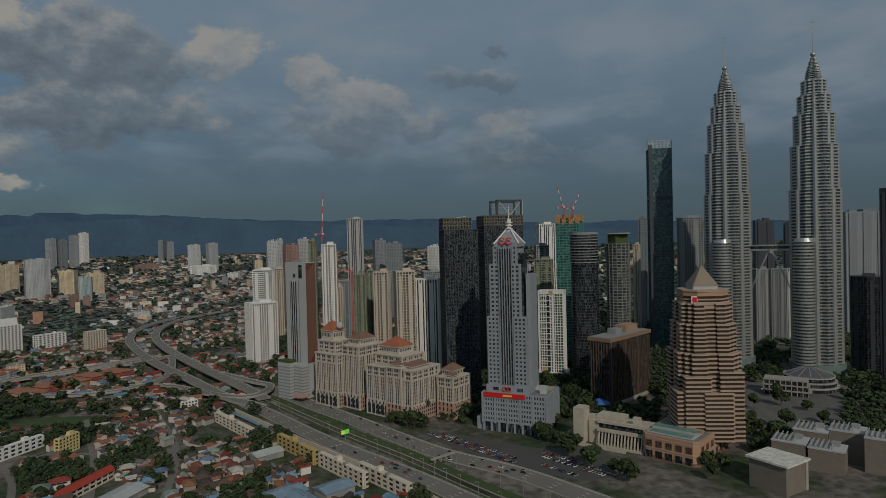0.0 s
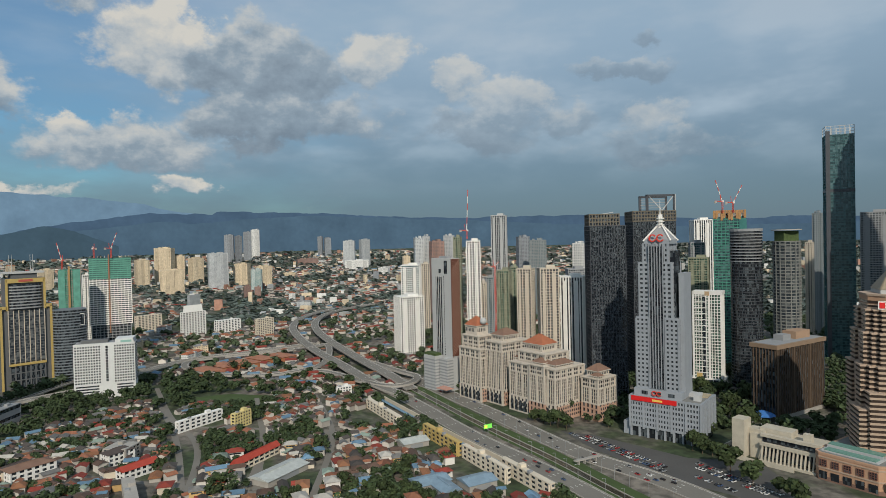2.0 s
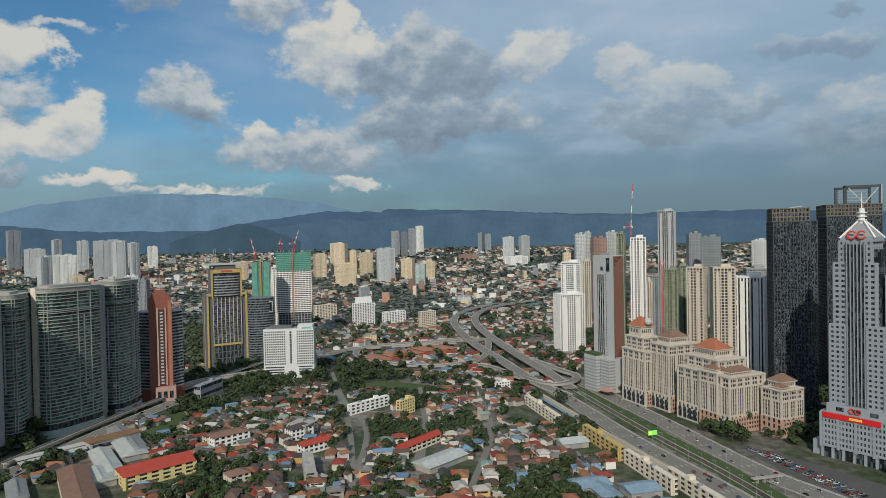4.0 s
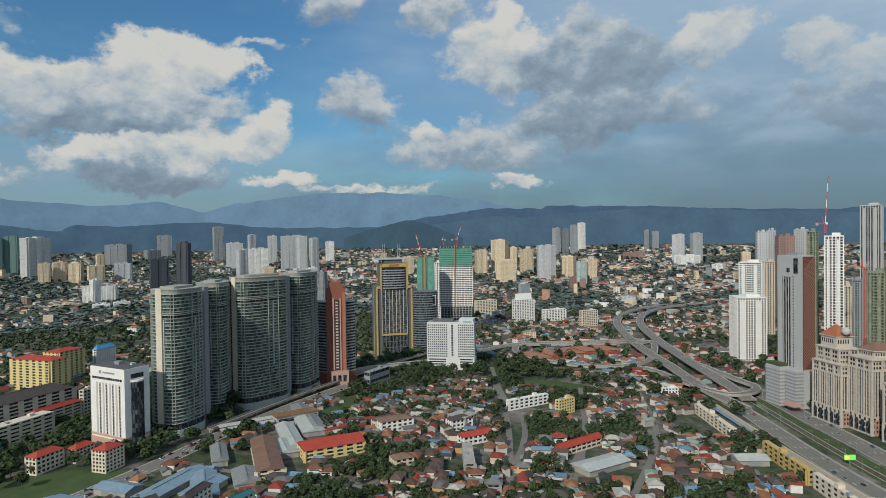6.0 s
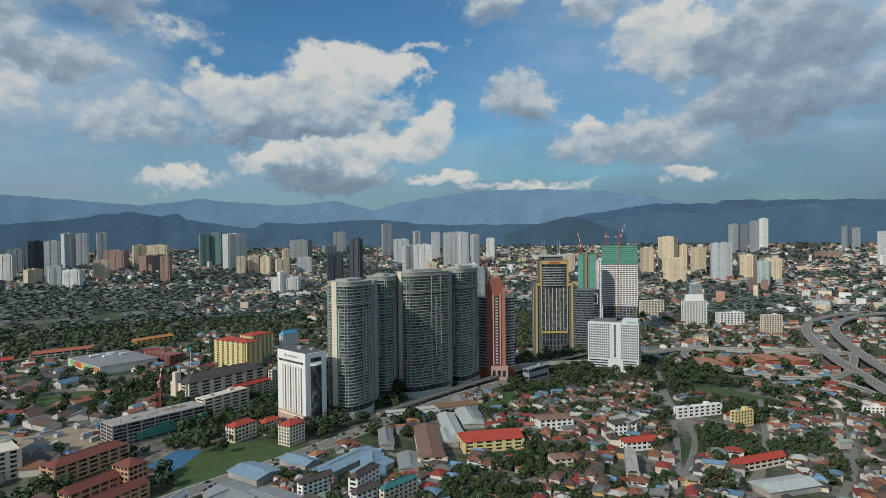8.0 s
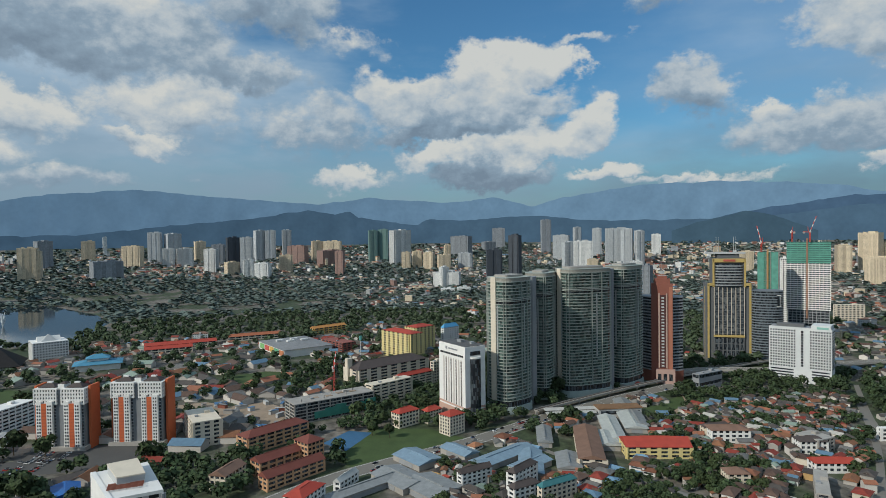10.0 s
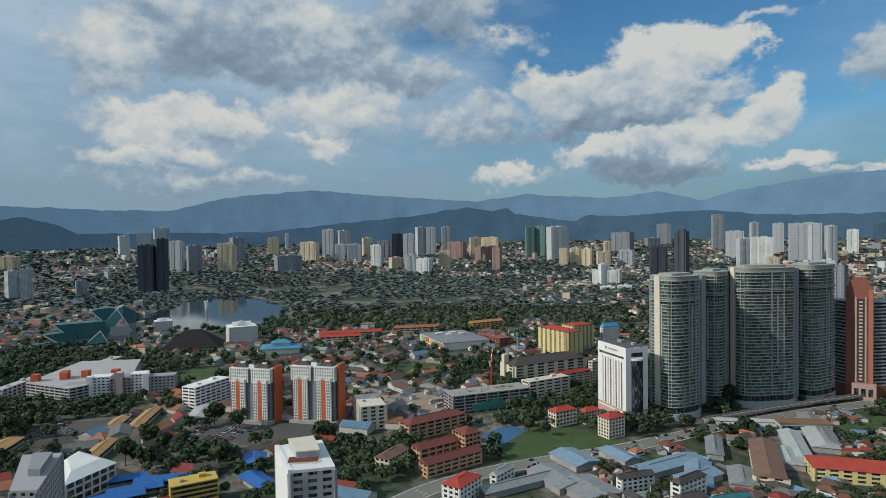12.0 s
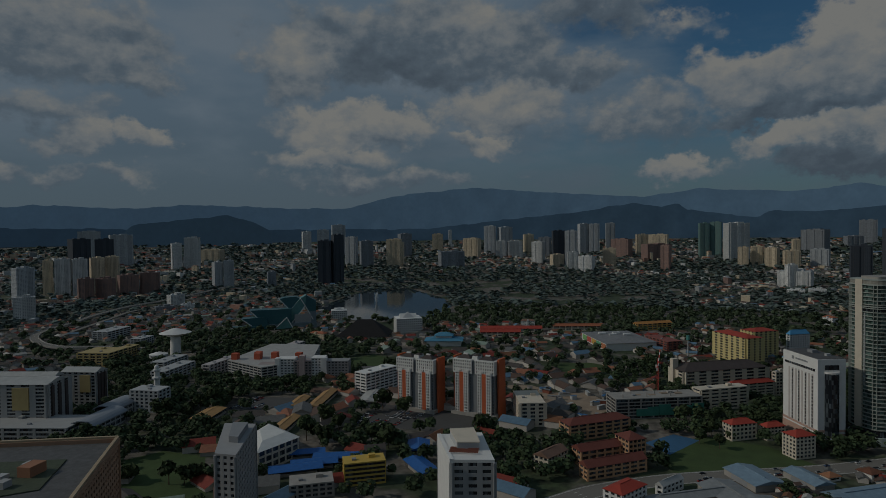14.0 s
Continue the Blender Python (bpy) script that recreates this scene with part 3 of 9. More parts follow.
def carriageway(name, label, pts, width, deck=0.0, piers=0.0, marks=True, wall=0.9, lanes=4):
    """A road on a thin deck with parapets; piers: spacing of the columns under it."""
    line = smooth(pts)
    top = thing(name, label, "road", kind="structure")
    part("deck", ribbon(line, -width / 2, width / 2, -1.4 if piers else -0.2, 0.12), ROAD, top)
    for s in (-1, 1) if marks else ():
        part("edge_line", ribbon(line, s * (width / 2 - 0.9) - 0.14, s * (width / 2 - 0.9) + 0.14, 0.12, 0.15), LINE, top)
        if wall:
            part("parapet", ribbon(line, s * width / 2 - 0.3, s * width / 2 + 0.3, -1.8 if piers else 0, wall), CONCRETE, top)
    if marks:
        for i in range(1, lanes):
            dashes(line, -width / 2 + 0.9 + (width - 1.8) * i / lanes, 0.12, LINE, top, gap=26.0 if lanes > 2 else 45.0)
    if piers:
        run, me = piers / 2, None
        for a, b in zip(line, line[1:]):
            run += (b - a).length
            if run > piers and a.z > 3:
                run = 0.0
                if me is None:
                    bm = cbox(2.2, 2.2, -a.z, -2.6)
                    prism(rect(2.4, 2.4), -2.7, -1.5, bm, 1.0)
                    cbox(width * 0.55, 2.4, -2.6, -1.4, bm=bm)
                    ob = part("pillar", bm, CONCRETE, top)
                    me = ob.data
                else:
                    ob = part("pillar", me, CONCRETE, top)
                e = b - a
                ob.matrix_basis = Matrix.Translation(a) @ Matrix.Rotation(math.atan2(e.y, e.x) + math.pi / 2, 4, "Z")
    return top


def lift(pts, z):
    return [(x, y, z) for x, y in pts]


carriageway("road", "wide grey highway carriageway with lane marks beside a canal", [(-190, 808), (-165.4, 777.6), (-53.6, 633.6), (22.8, 532.0), (91.0, 467.7), (190, 335), (280, 215)], 22, wall=.8)
carriageway("road", "grey highway carriageway with a pale noise wall", [(-235, 755), (-181.3, 714.3), (-79.4, 577.3), (-21.3, 508.3), (22.7, 453.8), (90, 360), (180, 240)], 19, wall=.8)
# canal between the carriageways: sloping grass banks and brown water
CANAL = smooth([(-170.2, 745.6), (-69.4, 606.7), (0.5, 517.4), (56, 440), (150, 318), (240, 200)])
WATER = mat("brown_canal_water", (0.05, 0.045, 0.03), rough=0.15, var=0.15, size=30, bump=0.05, spec=0.6)
solid("bank", ribbon(CANAL, 2.5, 13, 0.0, 0.25), GRASS, "mown grass bank of the canal", "grass bank", kind="structure")
solid("bank", ribbon(CANAL, -8.5, -5.0, 0.0, 0.25), GRASS, "mown grass bank of the canal", "grass bank", kind="structure")
solid("water", ribbon(CANAL, -4.6, 2.1, -0.3, 0.06), WATER, "shallow brown water in a concrete canal", "canal", kind="structure")
for o in (-5.0, 2.1):
    solid("kerb", ribbon(CANAL, o, o + 0.4, -0.4, 0.7), CONCRETE, "pale concrete canal wall", "wall", kind="structure")
NWALL = smooth([(-190.4, 688.1), (-85.5, 557.5), (-31.5, 493.3), (5.7, 445.6), (75, 350)])
solid("noise_wall", ribbon(NWALL, -0.4, 0.4, 0, 4.2), CREAM, "long cream concrete noise wall beside the highway", "wall", kind="structure")
solid("walkway_roof", ribbon(NWALL, -9.0, -5.0, 2.8, 3.1), mat("blue_sheet", (0.16, 0.26, 0.34), rough=0.5, var=0.2), "faded blue sheet roof of a long walkway", "roof", kind="structure")
br = thing("footbridge", "concrete footbridge across the canal", "bridge", (28.0, 510.4, 0), 38)
part("deck", cbox(26, 3, 3.2, 4.2), CONCRETE, br)
for x in (-9, -3, 3, 9):
    part("column", cbox(0.7, 2.4, 0, 3.2, x), CONCRETE, br)

# street lamps along the highway
LAMPS = [thing("street_lamp", "slim grey street lamp beside the highway", "street lamp", (0, 0, -200), group="highway lamps")]
part("pole", mast(.16, .1, 0, 11, 6), GREY, LAMPS[0])
part("arm", beam((0, 0, 11), (2.4, 0, 11.4), .16), GREY, LAMPS[0])
part("lamp_head", cbox(.9, .35, 11.3, 11.5, 2.6), PALE, LAMPS[0])
for ln3, off, tn in ((CANAL, 13.4, 128), (CANAL, -9.2, 308)):
    for i in range(0, len(ln3) - 1, 1):
        e = ln3[i + 1] - ln3[i]
        p = ln3[i] + Vector((-e.y, e.x, 0)).normalized() * off
        copy_thing(LAMPS[0], pose(p.x, p.y, 0, 0, 0, math.degrees(math.atan2(e.y, e.x)) + (90 if off > 0 else -90)))
for o in (*LAMPS[0].children_recursive, LAMPS[0]):
    bpy.data.objects.remove(o)
bb3 = thing("billboard", "bright green and yellow lit billboard on a post by the canal", "billboard", (-59.4, 576.9, 0), 40)
part("post", mast(.35, .3, 0, 5, 8), GREY, bb3)
part("panel", cbox(9, .5, 5, 9), mat("green_lit_panel", (0.20, 0.75, 0.10), var=.1, glow=.35), bb3, "bright green panel")
part("panel_mark", cbox(3.2, .6, 5.6, 8.4, -2.4), mat("yellow_lit_panel", (0.8, 0.75, 0.1), var=.1, glow=.35), bb3, "yellow panel mark")
# the elevated road by the water tower
carriageway("flyover", "elevated road curving between trees and institutional blocks", lift([(-2135.9, -944.8), (-1995.3, -1026.2), (-1725.0, -1005.0), (-1515.9, -991.7), (-1404.1, -1000.9), (-1268.3, -978.3), (-1132.3, -935.8), (-1027.3, -907.5), (-962.2, -872.3), (-902.1, -803.7), (-876.7, -745.5), (-880.5, -691.6), (-877.4, -602.5)], 9), 13, piers=45, marks=True, lanes=2)
carriageway("flyover", "slip road running beside an elevated road", lift([(-1618.9, -952.0), (-1422.6, -940.2), (-1314.5, -937.4), (-1196.2, -903.3), (-1055.5, -863.3), (-964.9, -833.1)], 7), 9, piers=45, marks=False)
# interchange
Z9 = 9.0
carriageway("flyover", "elevated concrete flyover with curving lanes", [(*p, z) for p, z in zip([(-164.1, 697.6), (-220.7, 745.6), (-295.8, 841.6), (-378.6, 951.2), (-464.7, 1087.1), (-526.2, 1204.9), (-565.3, 1335.1), (-576.4, 1473.6), (-553.2, 1584.4)], (2, 6, 9, 9, 9, 9, 9, 8, 6))], 15, piers=32, lanes=3)
carriageway("flyover", "elevated concrete flyover with curving lanes", [(*p, z) for p, z in zip([(-167.6, 731.6), (-214.3, 791.3), (-291.6, 895.9), (-383.5, 1032.8), (-458.7, 1164.2), (-505.9, 1281.7), (-533.6, 1429.2), (-520.4, 1559.3), (-488.1, 1665.3)], (3, 8, 10, 11, 11, 11, 10, 9, 8))], 15, piers=32, lanes=3)
carriageway("flyover", "narrow elevated ramp curling round", [(*p, z) for p, z in zip([(-394.7, 965.8), (-377.9, 1003.1), (-343.9, 922.1), (-328.3, 850.7), (-340.9, 811.1), (-379.3, 780.2), (-445.1, 778.7), (-504.9, 803.9), (-536.3, 833.5), (-543.2, 870.5), (-502.7, 908.6), (-440.7, 952.1), (-397.8, 999.7)], (9, 9, 8, 7, 7, 6, 6, 6, 6, 6, 6, 6, 7))], 10, piers=28, lanes=1)
carriageway("flyover", "elevated ramp turning under the flyover", [(*p, z) for p, z in zip([(-385.4, 831.2), (-304.7, 806.4), (-238.9, 755.4), (-191.7, 733.5), (-171.8, 756.3), (-174.4, 788.8), (-199.1, 808.6), (-253.1, 856.7)], (3, 6, 6, 6, 6, 6, 7, 9))], 10, piers=28, lanes=1)
carriageway("flyover", "elevated road on pillars", lift([(-409.0, 1028.3), (-479.5, 945.0), (-548.6, 879.2), (-567.3, 813.3), (-565.8, 730.6), (-586.9, 666.0), (-617.5, 603.6), (-621.8, 558.7)], 7.0), 13, piers=30, lanes=3)
# the western avenue and the railway viaduct beside it
carriageway("road", "town avenue with two directions of traffic", [(-417.7, 11.2), (-443.4, 44.2), (-470.0, 101.0), (-490.0, 177.0), (-503.0, 224.0), (-518.0, 265.0), (-542.0, 331.0), (-566.0, 422.0), (-586.0, 514.0), (-601.0, 592.0), (-611.0, 670.0), (-600.0, 770.0), (-581.6, 880.7)], 19, wall=0.2)
line = smooth(lift([(-549.0, 312.0), (-556.0, 335.0), (-580.5, 424.0), (-602.0, 517.0), (-618.0, 595.0), (-628.0, 672.0), (-634.0, 740.0)], 4.6))
via = thing("railway_viaduct", "concrete railway viaduct on single columns", "viaduct", kind="structure")
part("beam", ribbon(line, -3.4, 3.4, -1.0, 0), CONCRETE, via)
for s in (-1, 1):
    part("parapet", ribbon(line, s * 3.4 - 0.15, s * 3.4 + 0.15, 0, 0.9), CONCRETE, via)
    part("track", ribbon(line, s * 1.9 - 0.8, s * 1.9 + 0.8, 0, 0.3), mat("rail_ballast", (0.08, 0.065, 0.055)), via)
for p in line[::3]:
    part("pillar", cbox(1.8, 1.8, 0, 3.7, p.x, p.y), CONCRETE, via)
st = thing("station", "low rail station hall with a flat brown roof and pale canopies", "station", (-517.0, 388.0, 0), 74)
part("hall", cbox(44, 14, 0, 8), PALE, st)
part("roof", cbox(46, 16, 8, 9), mat("brown_flat_roof", (0.22, 0.13, 0.07), var=.3), st)
part("canopy", hip(60, 9, 5.5, 1.6, x=-44, y=9, gable=True), mat("zinc_sheet", (0.42, 0.42, 0.40), rough=0.5, var=0.2), st)
part("canopy", hip(50, 8, 5, 1.4, x=-50, y=-3, gable=True), mat("zinc_sheet", (0.42, 0.42, 0.40)), st)
for x in range(-70, -20, 10):
    part("column", cbox(.8, .8, 0, 5.2, x, 9), CONCRETE, st)
part("glazing", cbox(40, 14.4, 2.5, 6), GLASS_DARK, st)
# village lanes
for li, pts in enumerate(([(-338.5, 663.9), (-271.4, 545.0), (-219.4, 426.9)], [(-465.1, 665.1), (-350.1, 526.7), (-253.4, 386.2)], [(-281.6, 704.2), (-207.1, 559.9), (-169.2, 407.4)], [(-503.8, 720.0), (-403.8, 599.4), (-316.2, 507.3), (-244.5, 362.0)], [(-346.8, 683.3), (-263.8, 530.5), (-214.8, 388.4)], [(-503.7, 438.9), (-367.7, 434.5), (-236.7, 422.6), (-125.7, 418.3)], [(-512.0, 252.3), (-425.5, 276.1), (-346.7, 314.9), (-274.4, 335.4)], [(-402.9, 564.7), (-291.0, 569.3), (-167.0, 560.3)])):
    carriageway("lane", "narrow asphalt village lane", [(x, y, -0.08 + .02 * li) for x, y in pts], 5.5, marks=False, wall=0)
# open ground
patch("lake", "still grey lake among trees", [(-1432.5, -535.5), (-1792.9, -538.6), (-1990.0, -526.3), (-2027.4, -426.9), (-1698.5, -250.9), (-1526.9, -201.0), (-1283.8, -225.2), (-1262.1, -301.1), (-1258.6, -379.2)], 0.1, mat("lake_water", (0.03, 0.042, 0.05), rough=0.06, var=0.05, size=60, bump=0.02, spec=1.0), "lake")
patch("field", "green football pitch", [(-506.0, 96.2), (-573.1, 145.7), (-549.5, 195.1), (-500.2, 222.3), (-477.0, 154.4), (-477.8, 106.9)], 0.06, GRASS, "playing field")
patch("court", "blue sports court beside the pitch", [(-548.6, 94.1), (-574.2, 123.5), (-559.7, 142.2), (-520.9, 109.2)], 0.09, COURT, "court")
patch("field", "open green meadow", [(-443.6, 669.7), (-388.3, 699.5), (-323.3, 695.3), (-331.3, 649.6), (-390.0, 647.3)], 0.06, GRASS, "grass")
patch("field", "worn green school field", [(-393.5, -294.2), (-457.5, -336.5), (-481.7, -315.4), (-474.2, -272.9), (-395.5, -228.4)], 0.06, GRASS, "playing field")
patch("field", "green field by the flats", [(-818.6, -292.2), (-905.8, -245.0), (-873.4, -194.9), (-802.0, -209.7)], 0.06, GRASS, "playing field")
patch("field", "grass lawn in the park", [(-862.5, 26.9), (-880.5, 91.2), (-823.7, 92.7), (-800.1, 39.0)], 0.06, GRASS, "grass")
patch("yard", "bare earth building site with tracks", [(-736.9, -36.6), (-739.9, -3.5), (-709.0, 21.5), (-712.6, 60.1), (-677.9, 75.7), (-697.2, 110.5), (-718.8, 127.7), (-703.5, 141.7), (-659.8, 104.4), (-611.4, 80.4), (-598.1, 60.9), (-629.4, 46.9), (-643.8, 19.2), (-678.6, -3.5)], 0.045, EARTH, "building site")
patch("yard", "strip of bare earth beside the site", [(-610.8, 18.0), (-594.2, 49.5), (-574.6, 79.7), (-564.5, 67.7), (-581.5, 32.6)], 0.045, EARTH, "bare earth")
patch("yard", "bare earth beside the road", [(-533.9, 465.6), (-553.3, 503.1), (-514.4, 479.2), (-493.1, 441.5)], 0.045, EARTH, "bare earth")
patch("field", "grass strip between the roads", [(-523.1, 426.4), (-549.7, 499.8), (-519.0, 478.1), (-495.1, 425.4)], 0.06, GRASS, "grass")
patch("car_park", "asphalt car park with rows of cars", [(8.8, 591.4), (40.9, 580.7), (110.8, 529.7), (164.1, 526.6), (173.6, 461.1), (132.3, 452.5), (83.3, 485.4), (37.9, 541.2)], 0.06, ASPHALT, "car park")
patch("car_park", "asphalt car park by the flats", [(-639.4, -173.9), (-640.1, -125.5), (-591.5, -27.4), (-562.6, -36.7), (-577.4, -135.4)], 0.06, ASPHALT, "car park")
# paving colour lowered in place of the shadow of towers and cloud
patch("plaza", "paved plaza and road round the towers", [(412.4, 729.6), (460.7, 698.9), (498.0, 671.2), (391.3, 527.6), (319.2, 547.2), (342.4, 616.4)], 0.06, mat("shade_toned_paving", (0.13, 0.125, 0.115), rough=.9, var=.3, size=12), "paving")

# ---- the tower quarter ----

def twin_tower(x, y, bx, by):
    top = thing("twin_tower", "tall tapering tower of banded stainless steel and glass with a pinnacle", "skyscraper", (x, y, 0), group="twin towers")
    # radius and top of each set-back
    z = 0.0
    for r, z1, fh in ((28.6, 235, 4.1), (26.6, 291, 4.1), (22.9, 330, 4.1), (18.2, 354, 4.1), (13.6, 373, 3.8)):
        storeys(top, star(r), z, z1, STEEL, TWIN_GLASS, fh=fh, band=0.4, sp=60, pw=0, proud=1.0, body="glazed_shaft", slab="sunshade_band", pier="column", cap=1.6, skip=range(0, 32, 2))
        # round columns in the notches of the star
        me = None
        for i in range(8):
            a = math.pi * (2 * i + .5) / 8
            ob = part("column", me or mast(r * .1, r * .1, z, z1 + 1, 8), STEEL, top)
            me = ob.data
            ob.location = (r * .93 * math.cos(a), r * .93 * math.sin(a), 0)
        z = z1
    for r, z0, z1, t in ((10.6, 373, 381, .9), (9.2, 381, 388, .88), (7.4, 388, 394, .86), (5.6, 394, 400, .8), (3.6, 400, 405, .6)):
        part("pinnacle_tier", prism(star(r * .92, 8, 0.8), z0, z1, taper=t), TWIN_GLASS, top)
        for q in range(3):
            part("pinnacle_ring", prism(star(r * (1.04 - .03 * q), 8, 0.84), z0 + q * (z1 - z0) / 3, z0 + q * (z1 - z0) / 3 + .9), STEEL, top)
    part("pinnacle_ball", ball(3.2, 408.6), STEEL, top, "ringed steel ball")
    part("spire", mast(1.0, 0.3, 405, 449), STEEL, top, "slender steel mast")
    part("spire_tip", ball(0.8, 449.5, n=8), STEEL, top)
    # the lower round annex
    a = disc(11.4, 24, bx, by)
    storeys(top, a, 0, 170, STEEL, TWIN_GLASS, fh=4.0, band=0.5, pw=0, proud=0.8, body="annex", slab="sunshade_band", cap=0)
    part("annex_crown", prism(disc(11.6, 24, bx, by), 170, 175, taper=.82), STEEL, top, "bright domed steel annex crown")
    part("base_drum", prism(disc(32, 32), 0, 16), mat("grey_granite", (0.15, 0.21, 0.2), var=0.15, rough=0.4), top)
    return top


ta = (443.5, 817.5)
tb = (527.0, 756.5)
twin_tower(*ta, -19.0, -20.4)
twin_tower(*tb, -26.0, -14.7)
sb = thing("skybridge", "two-storey steel skybridge on splayed legs between the towers", "bridge")
va, vb = Vector((*ta, 0)), Vector((*tb, 0))
mid, e = (va + vb) / 2, (vb - va).normalized()
for zz in (160, 165.5):
    part("bridge_deck", beam(va + e * 27 + Vector((0, 0, zz)), vb - e * 27 + Vector((0, 0, zz)), 2.4), STEEL, sb)
part("glazed_walk", beam(va + e * 27 + Vector((0, 0, 163)), vb - e * 27 + Vector((0, 0, 163)), 3.6), GLASS_DARK, sb)
for s in (-1, 1):
    part("leg", beam(mid + e * 2 * s + Vector((0, 0, 158)), mid + e * 24 * s + Vector((0, 0, 106)), 1.7), STEEL, sb)
part("hinge", cbox(5, 5, 155, 160, mid.x, mid.y), STEEL, sb)

# grey bank tower with the red band; the front looks at the highway
BANK = mat("blue_grey_cladding", (0.27, 0.295, 0.325), var=0.1, each=0.05)
RED = mat("red_sign_panel", (0.60, 0.02, 0.02), var=0.05, rough=0.4)
SIGN_Y = mat("yellow_sign_bar", (0.8, 0.5, 0.1), var=0.02)
bank = thing("bank_tower", "grey stepped bank tower with red bands and a framed crown", "office tower", (109.6, 589.5, 0), -29.0)
storeys(bank, rect(64, 41), 9, 36, BANK, GLASS_DARK, fh=4.2, band=.46, sp=2.6, pw=1.2, body="podium", cap=1.6)
part("podium_wall", cbox(60, 38, 0, 9), GLASS_DARK, bank, "shaded glazing behind the arcade")
me = None
for i in range(9):
    ob = part("arcade_column", me or cbox(1.8, 1.8, 0, 9.2), BANK, bank)
    me = ob.data
    ob.location = (-31 + i * 7.75, -19.6, 0)
for i in range(6):
    part("podium_rib", cbox(2.0, 1.6, 8, 37, -31.5 + i * 12.6, -20.9), BANK, bank)
for i in range(5):
    part("side_rib", cbox(1.4, 2.2, 8, 37, 32.4, -19 + i * 9.4), BANK, bank)
part("side_wing", cbox(8, 16, 0, 12, -35, -10), BANK, bank)
part("roof_deck", cbox(61, 38, 37.2, 37.8), mat("roof_felt", (0.2, 0.2, 0.19)), bank)
part("plinth", cbox(43, 30, 36.5, 44.5, -6.5, -4.5), BANK, bank)
for i in range(3):
    part("plinth_window", cbox(5.5, .5, 39.5, 42.6, -18 + i * 12, -19.7), GLASS_DARK, bank)
rb = part("red_band", cbox(41, 0.8, 33.2, 37.4, -9.5, -21.6), RED, bank, "bright red sign band")
part("sign_bars", cbox(9, 0.3, 34.4, 36.2, -6, -22.2), SIGN_Y, rb)
part("roof_unit", cbox(10, 8, 37.8, 41, 20, 4), PALE, bank)
part("roof_unit", cbox(6, 5, 37.8, 43.5, 26, -11), PALE, bank)
part("roof_terrace", cbox(16, 14, 37.8, 38.6, 22, 9), mat("tan_tiles", (0.36, 0.30, 0.2), var=.2), bank)
TX, TY = -7.0, -3.5
for k, (x0, x1, d, z0, z1) in enumerate(((-26, 12, 26, 44, 108), (-23, 6.5, 24, 108, 158), (-19.5, 3.0, 21, 158, 176))):
    w = x1 - x0
    cx = (x0 + x1) / 2
    wing = w * .3
    for x in (x0 + wing / 2, x1 - wing / 2):
        storeys(bank, rect(wing, d, x, TY), z0, z1, BANK, GLASS_DARK, fh=4.1, band=.52, sp=3.6, pw=1.9, body="window_wing", cap=1.4, proud=.35)
    part("core", cbox(w - wing, d - 2.4, z0, z1 + .8, cx, TY), BANK, bank)
part("glass_bay", cbox(12.5, 4.0, 45, 174, TX, TY - 11), GLASS_DARK, bank, "dark full-height glazed bay")
for i in range(6):
    part("fin", cbox(.55, 1.4, 45, 176, TX - 6.2 + i * 2.48, TY - 13.4), BANK, bank)
part("flank_glass", cbox(5.0, 13, 45, 170, 9.6 - 4, TY), GLASS_DARK, bank, "dark glazed flank")
part("flank_pier", cbox(4.5, 20, 40, 150, 13.2, TY + 3), BANK, bank)
part("crown_block", cbox(24, 19, 176, 180, TX, TY), BANK, bank)
part("crown_roof", prism(rect(22, 18, TX, TY), 180, 192, taper=.16), GREY, bank, "grey pyramid roof between white ribs")
for sx2, sy2 in ((-1, -1), (-1, 1), (1, -1), (1, 1)):
    part("crown_rib", beam((TX + sx2 * 12.5, TY + sy2 * 10.2, 179), (TX, TY, 195.5), 1.2), WHITE, bank)
part("crown_drum", mast(2.4, 2.0, 190, 203, 10, TX, TY), WHITE, bank)
for k in range(3):
    part("drum_ring", mast(3.6, 3.6, 193 + 2.9 * k, 193.9 + 2.9 * k, 12, TX, TY), WHITE, bank)
part("antenna", mast(.5, .12, 203, 216, 6, TX, TY), WHITE, bank)


def ring_emblem(parent, x, y, z, r, t):
    """Two open rings side by side."""
    for s in (-1, 1):
        bm = bmesh.new()
        for i in range(10):
            a0, a1 = 2 * math.pi * i / 12 + .6, 2 * math.pi * (i + 1) / 12 + .6
            beam((x + r * 1.15 * s + r * math.cos(a0), y, z + r * math.sin(a0)), (x + r * 1.15 * s + r * math.cos(a1), y, z + r * math.sin(a1)), t, bm)
        part("red_emblem", bm, mat("red_emblem_paint", (0.62, 0.06, 0.04), var=0.05), parent, "open red ring emblem")


ring_emblem(bank, TX, TY - 11, 181.5, 3.0, 1.1)
ring_emblem(bank, TX, TY - 17.2, 41.5, 1.9, .7)

# tan stepped tower with a pyramid roof
def chamfer(w, d, c, x=0.0, y=0.0):
    a, b = w / 2, d / 2
    return [(x + i, y + j) for i, j in ((-a + c, -b), (a - c, -b), (a, -b + c), (a, b - c), (a - c, b), (-a + c, b), (-a, b - c), (-a, -b + c))]


TAN = mat("tan_band_granite", (0.40, 0.30, 0.225), var=0.1, each=0.04)
ORANGE_ST = mat("orange_tan_stone", (0.44, 0.27, 0.175), var=0.12)
LATT = mat("dark_lattice", (0.16, 0.075, 0.055), var=.15)
pod = thing("podium_block", "tan granite podium with a green glass roof and square windows", "office building", (242.3, 513.2, 0), -46.5)
PW, PD, PH = 47.0, 91.0, 18.6
part("body", prism(chamfer(PW, PD, 4), 0, PH), ORANGE_ST, pod)
